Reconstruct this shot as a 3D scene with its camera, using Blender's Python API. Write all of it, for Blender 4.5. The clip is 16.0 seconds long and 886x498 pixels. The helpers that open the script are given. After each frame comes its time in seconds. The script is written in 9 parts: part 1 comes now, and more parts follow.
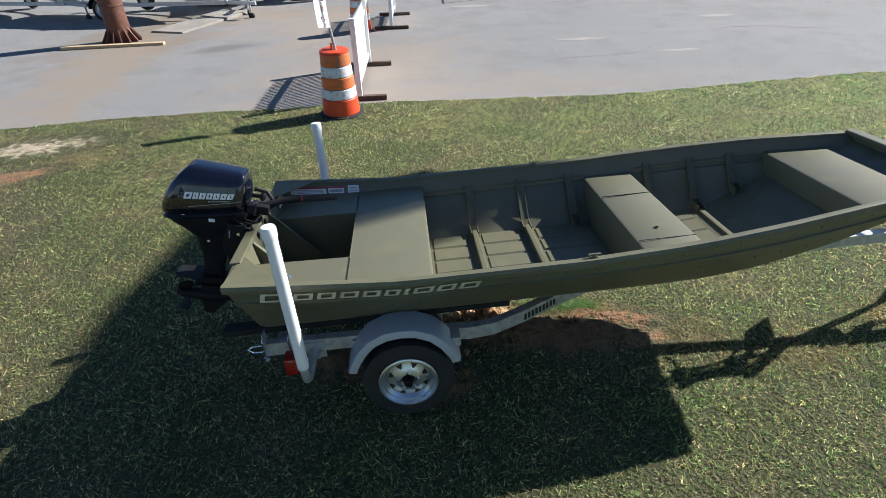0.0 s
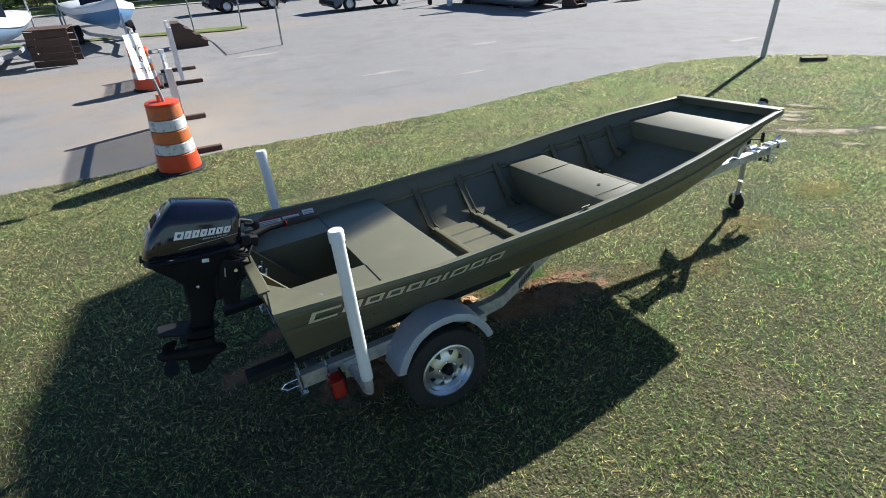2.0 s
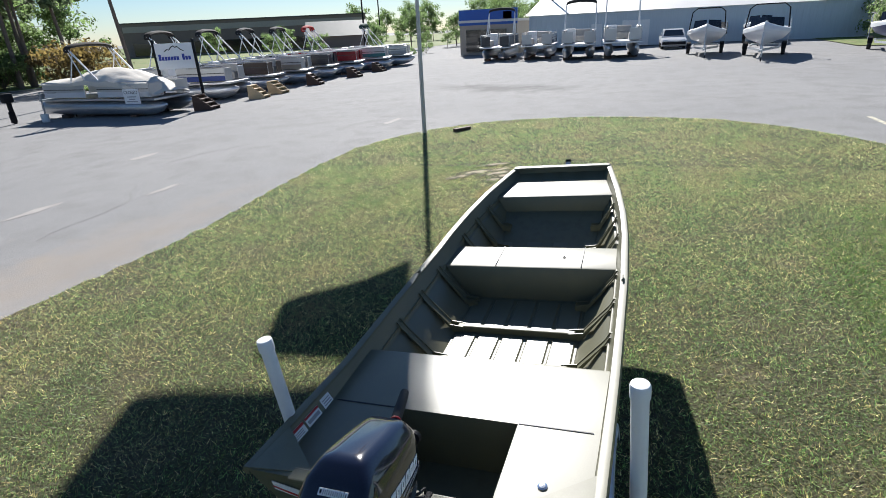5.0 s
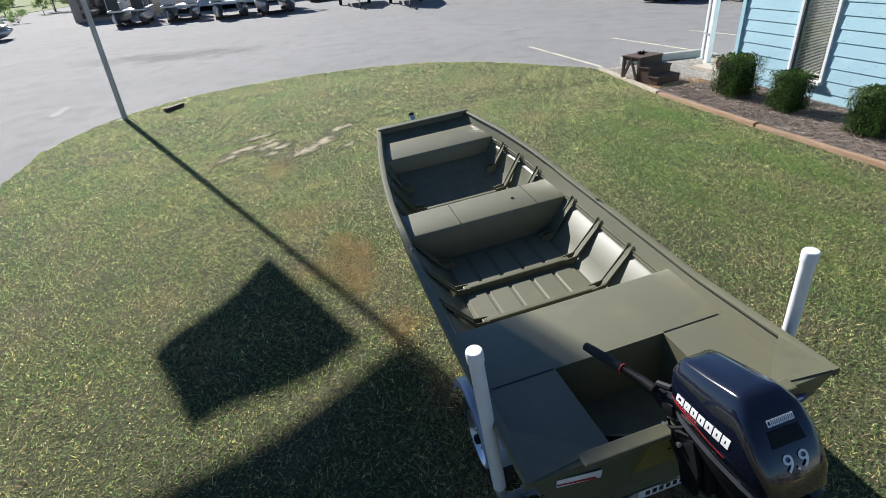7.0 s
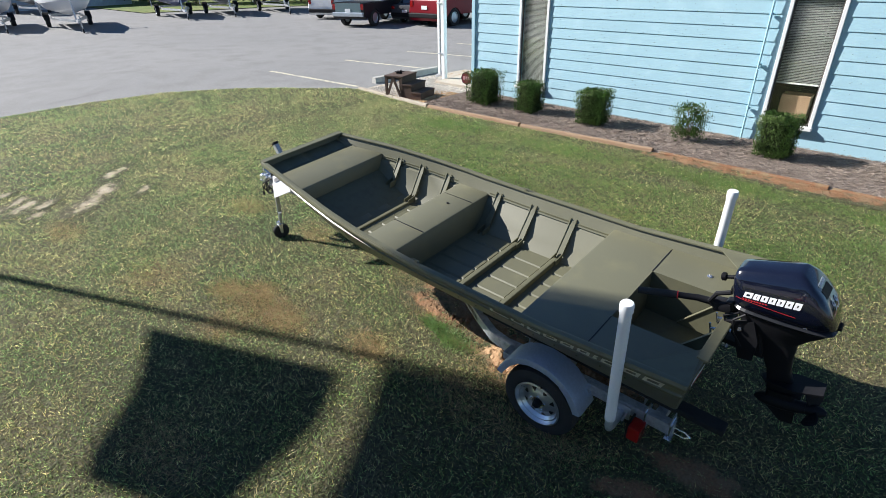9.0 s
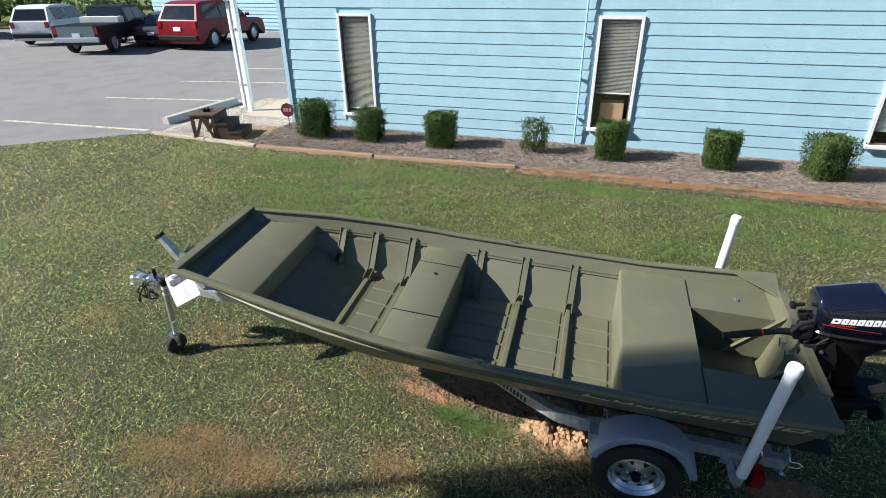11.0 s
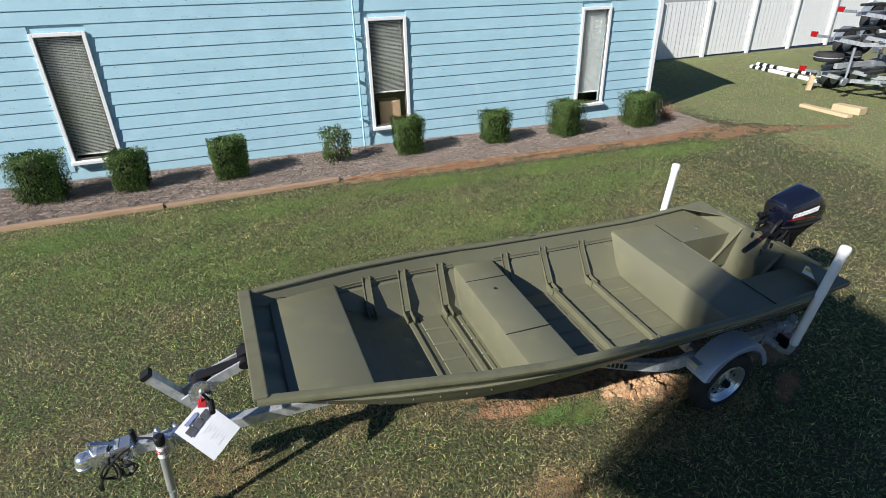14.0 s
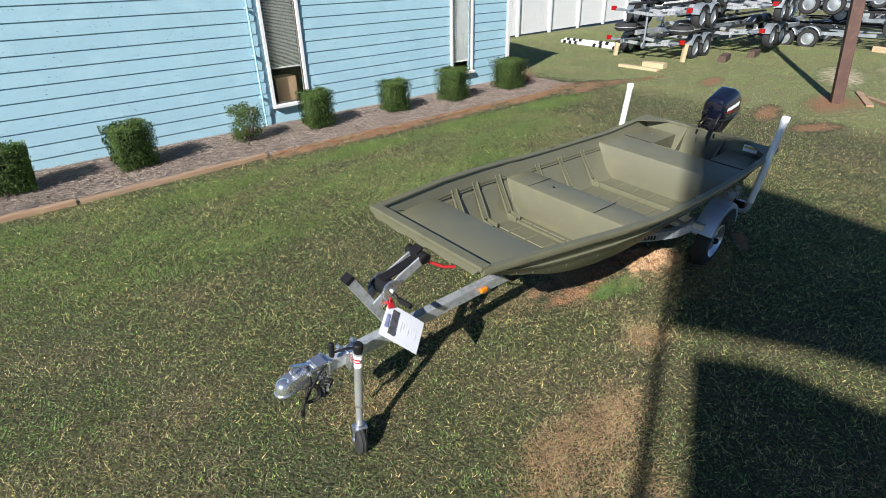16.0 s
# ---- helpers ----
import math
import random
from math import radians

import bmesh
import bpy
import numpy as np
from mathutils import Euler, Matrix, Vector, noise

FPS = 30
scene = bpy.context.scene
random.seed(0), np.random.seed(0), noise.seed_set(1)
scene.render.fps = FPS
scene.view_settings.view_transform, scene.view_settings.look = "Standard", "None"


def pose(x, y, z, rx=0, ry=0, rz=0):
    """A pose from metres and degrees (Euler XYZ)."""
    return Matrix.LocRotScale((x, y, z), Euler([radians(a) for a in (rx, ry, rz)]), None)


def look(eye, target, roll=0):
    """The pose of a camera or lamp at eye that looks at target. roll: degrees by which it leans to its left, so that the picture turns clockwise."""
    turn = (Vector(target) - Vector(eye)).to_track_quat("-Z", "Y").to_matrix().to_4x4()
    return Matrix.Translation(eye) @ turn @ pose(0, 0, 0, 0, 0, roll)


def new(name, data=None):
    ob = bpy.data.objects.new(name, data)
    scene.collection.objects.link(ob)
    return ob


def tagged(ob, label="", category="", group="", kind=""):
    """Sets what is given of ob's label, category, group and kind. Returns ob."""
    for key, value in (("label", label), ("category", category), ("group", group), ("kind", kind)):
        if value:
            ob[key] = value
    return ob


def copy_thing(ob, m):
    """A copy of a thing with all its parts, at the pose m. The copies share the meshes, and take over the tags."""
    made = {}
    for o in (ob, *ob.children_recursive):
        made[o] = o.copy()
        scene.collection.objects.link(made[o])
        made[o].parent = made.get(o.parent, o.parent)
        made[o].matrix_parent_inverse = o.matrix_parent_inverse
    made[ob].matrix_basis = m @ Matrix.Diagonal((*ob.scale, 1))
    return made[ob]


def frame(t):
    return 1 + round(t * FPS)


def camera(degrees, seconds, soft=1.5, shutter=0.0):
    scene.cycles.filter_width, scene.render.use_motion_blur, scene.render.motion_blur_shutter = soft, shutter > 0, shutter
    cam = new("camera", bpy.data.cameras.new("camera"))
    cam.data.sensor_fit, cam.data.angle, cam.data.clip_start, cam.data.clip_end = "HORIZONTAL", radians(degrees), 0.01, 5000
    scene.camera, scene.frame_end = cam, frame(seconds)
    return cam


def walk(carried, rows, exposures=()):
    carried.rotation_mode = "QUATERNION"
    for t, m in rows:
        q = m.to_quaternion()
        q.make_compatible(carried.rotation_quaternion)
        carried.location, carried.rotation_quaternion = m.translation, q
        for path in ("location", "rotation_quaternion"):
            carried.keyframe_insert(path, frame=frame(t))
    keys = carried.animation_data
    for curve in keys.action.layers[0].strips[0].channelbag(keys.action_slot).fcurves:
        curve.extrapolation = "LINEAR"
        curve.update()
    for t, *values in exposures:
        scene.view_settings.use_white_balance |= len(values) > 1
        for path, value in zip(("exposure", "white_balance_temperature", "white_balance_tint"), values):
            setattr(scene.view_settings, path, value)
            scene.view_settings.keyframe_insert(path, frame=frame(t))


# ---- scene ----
cam = camera(79.6, 16.0, soft=0.3)
EXPOSURE = [(0.0, 0.98), (2.5, 1.05), (4.5, 0.98), (7.5, 0.86), (9.5, 1.0), (10.2, 1.0), (12.5, 0.72), (14.5, 0.715), (16.0, 0.80)]
PATH = [
    (0, (0.083, -0.192, 2.746), (0.151, 1.466, 1.629), -1.7),
    (0.5, (-0.362, -0.272, 2.756), (-0.079, 1.38, 1.665), -2.2),
    (1, (-0.719, -0.307, 2.807), (-0.249, 1.323, 1.749), -2.1),
    (1.5, (-0.907, -0.312, 2.742), (-0.288, 1.289, 1.715), -2.4),
    (2, (-1.149, -0.158, 2.589), (-0.364, 1.384, 1.586), -2.3),
    (2.5, (-1.597, 0.038, 2.435), (-0.633, 1.499, 1.466), -2.5),
    (3, (-2.046, 0.286, 2.332), (-0.93, 1.675, 1.422), -2.4),
    (3.5, (-2.311, 0.564, 2.313), (-0.992, 1.827, 1.495), -2.5),
    (4, (-2.429, 0.929, 2.451), (-0.959, 2.064, 1.709), -2.5),
    (4.5, (-2.416, 1.386, 2.61), (-0.825, 2.334, 1.854), -2.1),
    (5, (-2.261, 1.952, 2.663), (-0.552, 2.651, 1.894), -2.8),
    (5.2, (-2.259, 2.197, 2.691), (-0.517, 2.762, 1.889), -3.1),
    (7.3, (-2.207, 4.292, 2.761), (-0.541, 3.728, 1.807), -3.2),
    (7.5, (-2.172, 4.522, 2.767), (-0.546, 3.841, 1.823), -2.3),
    (8, (-2.058, 5.011, 2.805), (-0.55, 4.099, 1.859), -1.7),
    (8.5, (-1.839, 5.422, 2.855), (-0.465, 4.315, 1.915), -1.3),
    (9, (-1.504, 5.744, 2.892), (-0.289, 4.462, 1.954), -1.1),
    (9.5, (-0.998, 5.914, 2.983), (0.045, 4.484, 2.052), -0.8),
    (10, (-0.51, 6.007, 3.12), (0.366, 4.471, 2.186), -1.1),
    (10.2, (-0.334, 5.991, 3.119), (0.475, 4.413, 2.193), -1.0),
    (12.3, (1.563, 5.801, 3.013), (1.603, 4.027, 2.09), -1.1),
    (12.5, (1.743, 5.759, 3.031), (1.706, 3.985, 2.108), -1.4),
    (13, (2.224, 5.669, 3.075), (1.957, 3.914, 2.153), -1.4),
    (13.5, (2.693, 5.579, 3.135), (2.238, 3.863, 2.214), -1.4),
    (14, (3.049, 5.535, 3.103), (2.425, 3.872, 2.184), -1.3),
    (14.5, (3.465, 5.432, 2.92), (2.702, 3.828, 2.002), -1.0),
    (15, (4.016, 5.339, 2.77), (3.128, 3.801, 1.849), -1.2),
    (15.5, (4.57, 5.221, 2.694), (3.531, 3.779, 1.777), -1.3),
    (16, (5.042, 5.008, 2.658), (3.856, 3.692, 1.73), -1.2),
]
walk(cam, [(t, look(eye, target, roll)) for t, eye, target, roll in PATH], exposures=EXPOSURE)

# ---- light ----
SUN_AZ, SUN_EL = math.atan2(0.397, 0.918), radians(33.0)
SUN_DIR = Vector((math.cos(SUN_EL) * math.cos(SUN_AZ), math.cos(SUN_EL) * math.sin(SUN_AZ), math.sin(SUN_EL)))
world = bpy.data.worlds.new("sky")
scene.world = world
world.use_nodes = True
wn = world.node_tree
sky = wn.nodes.new("ShaderNodeTexSky")
sky.sky_type, sky.sun_disc = "NISHITA", False
sky.sun_elevation, sky.sun_rotation = SUN_EL, math.pi / 2 - SUN_AZ
sky.air_density, sky.dust_density, sky.ozone_density = 1.0, 0.12, 7.0
wn.links.new(sky.outputs[0], wn.nodes["Background"].inputs[0])
wn.nodes["Background"].inputs[1].default_value = 0.052
sun = new("sun", bpy.data.lights.new("sun", "SUN"))
sun.data.energy, sun.data.angle, sun.data.color = 4.9, radians(0.53), (1.0, 0.975, 0.945)
sun.rotation_mode = "QUATERNION"
sun.rotation_quaternion = SUN_DIR.to_track_quat("Z", "Y")
sun.location = SUN_DIR * 60


# ---- materials ----
def material(name, color, rough=0.6, metal=0.0, vary=0.12, scale=3.0, fine=60.0, bump=0.15, depth=0.01, second=None, blend=(0.5, 0.7), coat=0.0, per_object=0.0, per_island=0.0, spec=0.5, stretch=(1, 1, 1), thin=0.0):
    """A surface with colour variation at two scales, fine relief and, where given, patches of a second colour."""
    m = bpy.data.materials.new(name)
    m.use_nodes = True
    n, k = m.node_tree.nodes, m.node_tree.links
    bsdf = n["Principled BSDF"]
    co, mp = n.new("ShaderNodeTexCoord"), n.new("ShaderNodeMapping")
    mp.inputs["Scale"].default_value = stretch
    k.new(co.outputs["Object"], mp.inputs[0])

    def noise_node(s, detail=4.0):
        t = n.new("ShaderNodeTexNoise")
        t.inputs["Scale"].default_value, t.inputs["Detail"].default_value = s, detail
        k.new(mp.outputs[0], t.inputs["Vector"])
        return t

    big, small = noise_node(scale), noise_node(fine, 2.0)
    add = n.new("ShaderNodeMath")
    add.operation = "ADD"
    k.new(big.outputs[0], add.inputs[0]), k.new(small.outputs[0], add.inputs[1])
    value = add.outputs[0]
    for use, source in ((per_object, ("ShaderNodeObjectInfo", "Random")), (per_island, ("ShaderNodeNewGeometry", "Random Per Island"))):
        if use:
            r, mul, plus = n.new(source[0]), n.new("ShaderNodeMath"), n.new("ShaderNodeMath")
            mul.operation, mul.inputs[1].default_value = "MULTIPLY_ADD", use
            mul.inputs[2].default_value = -use / 2
            k.new(r.outputs[source[1]], mul.inputs[0])
            plus.operation = "ADD"
            k.new(value, plus.inputs[0]), k.new(mul.outputs[0], plus.inputs[1])
            value = plus.outputs[0]
    ramp = n.new("ShaderNodeMapRange")
    ramp.inputs[1].default_value, ramp.inputs[2].default_value = 0.6, 1.4
    k.new(value, ramp.inputs[0])
    mix = n.new("ShaderNodeMix")
    mix.data_type = "RGBA"
    dark = [c * (1 - vary) for c in color]
    light = [min(1.0, c * (1 + vary)) for c in color]
    mix.inputs[6].default_value, mix.inputs[7].default_value = (*dark, 1), (*light, 1)
    k.new(ramp.outputs[0], mix.inputs[0])
    out = mix.outputs[2]
    if second:
        spot = noise_node(scale * 2.7, 6.0)
        pr = n.new("ShaderNodeMapRange")
        pr.inputs[1].default_value, pr.inputs[2].default_value = blend
        k.new(spot.outputs[0], pr.inputs[0])
        m2 = n.new("ShaderNodeMix")
        m2.data_type = "RGBA"
        k.new(pr.outputs[0], m2.inputs[0]), k.new(out, m2.inputs[6])
        m2.inputs[7].default_value = (*second, 1)
        out = m2.outputs[2]
    k.new(out, bsdf.inputs["Base Color"])
    rr = n.new("ShaderNodeMapRange")
    rr.inputs[3].default_value, rr.inputs[4].default_value = max(0.03, rough - 0.08), min(1.0, rough + 0.08)
    k.new(big.outputs[0], rr.inputs[0]), k.new(rr.outputs[0], bsdf.inputs["Roughness"])
    bsdf.inputs["Metallic"].default_value = metal
    bsdf.inputs["Coat Weight"].default_value = coat
    bsdf.inputs["Coat Roughness"].default_value = 0.05
    bsdf.inputs["Specular IOR Level"].default_value = spec
    if bump:
        b = n.new("ShaderNodeBump")
        b.inputs["Strength"].default_value, b.inputs["Distance"].default_value = bump, depth
        k.new(small.outputs[0], b.inputs["Height"]), k.new(b.outputs[0], bsdf.inputs["Normal"])
    if thin:
        let_through(m, out, thin)
    return m


def let_through(m, colour, share_, hue=0.533, full=1.05, lift=2.15):
    """A thin leaf or cloth: part of the light passes through it."""
    n, k = m.node_tree.nodes, m.node_tree.links
    tr, ms = n.new("ShaderNodeBsdfTranslucent"), n.new("ShaderNodeMixShader")
    hs = n.new("ShaderNodeHueSaturation")
    hs.inputs["Saturation"].default_value, hs.inputs["Value"].default_value = full, lift
    hs.inputs["Hue"].default_value = hue
    k.new(colour, hs.inputs["Color"]), k.new(hs.outputs[0], tr.inputs["Color"])
    ms.inputs[0].default_value = share_
    k.new(n["Principled BSDF"].outputs[0], ms.inputs[1]), k.new(tr.outputs[0], ms.inputs[2])
    k.new(ms.outputs[0], n["Material Output"].inputs["Surface"])


OLIVE = material("olive paint", (0.133, 0.130, 0.083), rough=0.44, vary=0.07, scale=2.0, fine=150, bump=0.04, depth=0.002, second=(0.163, 0.156, 0.092), blend=(0.55, 0.8), spec=0.60)
OLIVE_DULL = material("worn olive paint", (0.128, 0.126, 0.078), rough=0.48, vary=0.10, scale=5.0, fine=200, bump=0.08, depth=0.002, second=(0.108, 0.103, 0.064), blend=(0.5, 0.75), spec=0.45)
CREAM = material("cream lettering", (0.62, 0.60, 0.48), rough=0.5, vary=0.05)
GALV = material("galvanised steel", (0.56, 0.58, 0.60), rough=0.42, metal=0.55, vary=0.18, scale=9, fine=90, bump=0.06, depth=0.002, second=(0.40, 0.42, 0.45), blend=(0.45, 0.65))
# fender grey is tinted blue: the sky's reflection put into the base colour
FENDER = material("galvanised fender sheet", (0.40, 0.47, 0.60), rough=0.42, metal=0.5, vary=0.12, scale=6, fine=60, bump=0.08, depth=0.003)
ZINC = material("bright zinc plate", (0.76, 0.78, 0.81), rough=0.19, metal=0.9, vary=0.08, scale=12, fine=120, bump=0.03, depth=0.001)
CHROME = material("bright wheel rim", (0.56, 0.60, 0.64), rough=0.36, metal=0.8, vary=0.06, bump=0.02, depth=0.001)
TYRE = material("tyre rubber", (0.022, 0.022, 0.023), rough=0.82, vary=0.2, scale=14, fine=130, bump=0.3, depth=0.003, second=(0.06, 0.045, 0.03), blend=(0.6, 0.85))
BLACK = material("black plastic", (0.012, 0.012, 0.014), rough=0.55, spec=0.18, vary=0.2, scale=10, fine=140, bump=0.08, depth=0.001)
COWL = material("glossy blue-black cowl", (0.005, 0.0065, 0.016), rough=0.12, vary=0.1, scale=3, bump=0.0, coat=0.7)
COWLBAND = material("satin black cowl band", (0.012, 0.012, 0.013), rough=0.3, vary=0.1, bump=0.0)
CARPET = material("black bunk carpet", (0.014, 0.014, 0.014), rough=0.95, vary=0.2, fine=300, bump=0.5, depth=0.004)
PVC = material("white plastic pipe", (0.80, 0.81, 0.82), rough=0.38, vary=0.03, scale=4, bump=0.03, depth=0.001, second=(0.70, 0.69, 0.66), blend=(0.62, 0.85))
WHITE = material("white paint", (0.78, 0.78, 0.77), rough=0.5, vary=0.05, scale=5, bump=0.05, depth=0.002, second=(0.62, 0.60, 0.56), blend=(0.6, 0.85))
WHITEDECAL = material("white decal", (0.82, 0.82, 0.82), rough=0.45, vary=0.02, bump=0)
REDDECAL = material("red decal", (0.42, 0.02, 0.025), rough=0.45, vary=0.05, bump=0)
BLUEDECAL = material("blue decal", (0.03, 0.05, 0.32), rough=0.45, vary=0.05, bump=0)
YELLOWDECAL = material("yellow decal", (0.75, 0.46, 0.05), rough=0.45, vary=0.05, bump=0)
INK = material("black ink", (0.012, 0.012, 0.014), rough=0.5, vary=0.05, bump=0)
GREYINK = material("grey ink", (0.35, 0.35, 0.37), rough=0.5, vary=0.05, bump=0)
REDLENS = material("red lamp lens", (0.30, 0.008, 0.008), rough=0.18, vary=0.1, bump=0.1, depth=0.002, coat=0.4)
AMBER = material("amber lamp lens", (0.75, 0.22, 0.01), rough=0.2, vary=0.1, bump=0.05, coat=0.4)
REDCLAY = material("red clay", (0.22, 0.105, 0.052), rough=0.95, vary=0.25, scale=3, fine=50, bump=0.6, depth=0.02, second=(0.25, 0.18, 0.10), blend=(0.45, 0.7))
MULCH = material("grey-brown pine straw", (0.215, 0.172, 0.145), rough=0.95, vary=0.4, scale=2, fine=90, bump=0.8, depth=0.03, second=(0.27, 0.21, 0.175), blend=(0.45, 0.65))
STRAW = material("straw slivers", (0.265, 0.212, 0.172), rough=0.9, vary=0.45, scale=1.5, fine=30, bump=0, per_island=0.7)
BLUESIDING = material("light blue siding paint", (0.345, 0.545, 0.63), rough=0.62, vary=0.05, scale=1.1, fine=45, bump=0.12, depth=0.003, second=(0.40, 0.60, 0.68), blend=(0.5, 0.75), per_object=0.12)
BLUEPIPE = material("blue painted conduit", (0.36, 0.61, 0.70), rough=0.5, vary=0.05)
GAPDARK = material("peeled bare wood", (0.19, 0.26, 0.28), rough=0.9, vary=0.3, bump=0.2)
DIMROOM = material("room wall painted dim", (0.05, 0.048, 0.045), rough=0.9, vary=0.2)
BLIND = material("beige blind slats", (0.58, 0.57, 0.52), rough=0.5, vary=0.06)
CARDBOARD = material("brown cardboard", (0.30, 0.19, 0.11), rough=0.85, vary=0.1)
BUSH = material("boxwood leaves", (0.058, 0.092, 0.024), rough=0.75, spec=0.2, vary=0.45, scale=7, fine=60, bump=0, per_island=1.1, thin=0.15)
TWIG = material("grey twigs", (0.17, 0.13, 0.10), rough=0.9, vary=0.2)
TIMBER = material("weathered landscape timber", (0.32, 0.215, 0.135), rough=0.9, vary=0.22, scale=3, fine=30, bump=0.4, depth=0.008, second=(0.25, 0.145, 0.085), blend=(0.45, 0.7), per_object=0.4, stretch=(0.3, 3, 3))
BROWNWOOD = material("brown stained boards", (0.085, 0.052, 0.038), rough=0.8, vary=0.25, scale=3, fine=40, bump=0.3, depth=0.004, per_object=0.3, stretch=(0.4, 3, 3))
PALEWOOD = material("pale sawn wood", (0.50, 0.38, 0.23), rough=0.85, vary=0.2, scale=3, fine=40, bump=0.3, depth=0.004, stretch=(0.5, 3, 3))
ORANGE = material("orange barrel plastic", (0.70, 0.17, 0.045), rough=0.5, vary=0.15, scale=3, bump=0.1, depth=0.003, second=(0.42, 0.16, 0.08), blend=(0.5, 0.66))
REDORANGE = material("red-orange barrel plastic", (0.70, 0.075, 0.025), rough=0.42, vary=0.1, scale=4, bump=0.05, depth=0.003)
REFLECTIVE = material("scuffed white sheeting", (0.74, 0.76, 0.78), rough=0.4, vary=0.08, scale=6, bump=0.1, depth=0.002, second=(0.42, 0.38, 0.34), blend=(0.52, 0.68))
CONCRETE = material("pale concrete", (0.42, 0.41, 0.38), rough=0.9, vary=0.15, scale=2, fine=50, bump=0.35, depth=0.006, second=(0.36, 0.34, 0.30), blend=(0.5, 0.7))
RUST = material("rust-brown painted steel", (0.115, 0.045, 0.028), rough=0.65, vary=0.25, scale=4, fine=40, bump=0.2, depth=0.004, second=(0.17, 0.075, 0.04), blend=(0.5, 0.7))
GREYPOLE = material("weathered aluminium", (0.50, 0.49, 0.47), rough=0.5, metal=0.4, vary=0.12, scale=2, bump=0.05)
STEELGREY = material("grey galvanised post", (0.34, 0.34, 0.33), rough=0.6, metal=0.3, vary=0.2, bump=0.1)
YELLOWLINE = material("faded yellow road paint", (0.58, 0.54, 0.40), rough=0.85, vary=0.15, scale=3, fine=30, bump=0.3, depth=0.003, second=(0.26, 0.25, 0.24), blend=(0.48, 0.66))
CLOTH = material("flag cloth", (0.35, 0.10, 0.12), rough=0.85, vary=0.1, thin=0.12)
BLUEDISC = material("flag cloth dark", (0.10, 0.11, 0.28), rough=0.85, vary=0.1)
GLASS = bpy.data.materials.new("window glass")
GLASS.use_nodes = True
gb = GLASS.node_tree.nodes["Principled BSDF"]
gb.inputs["Base Color"].default_value, gb.inputs["Roughness"].default_value = (0.9, 0.95, 0.95, 1), 0.02
gb.inputs["Transmission Weight"].default_value, gb.inputs["IOR"].default_value = 1.0, 1.45
CARGLASS = material("tinted car glass", (0.012, 0.015, 0.018), rough=0.06, vary=0.05, bump=0, coat=0.5)


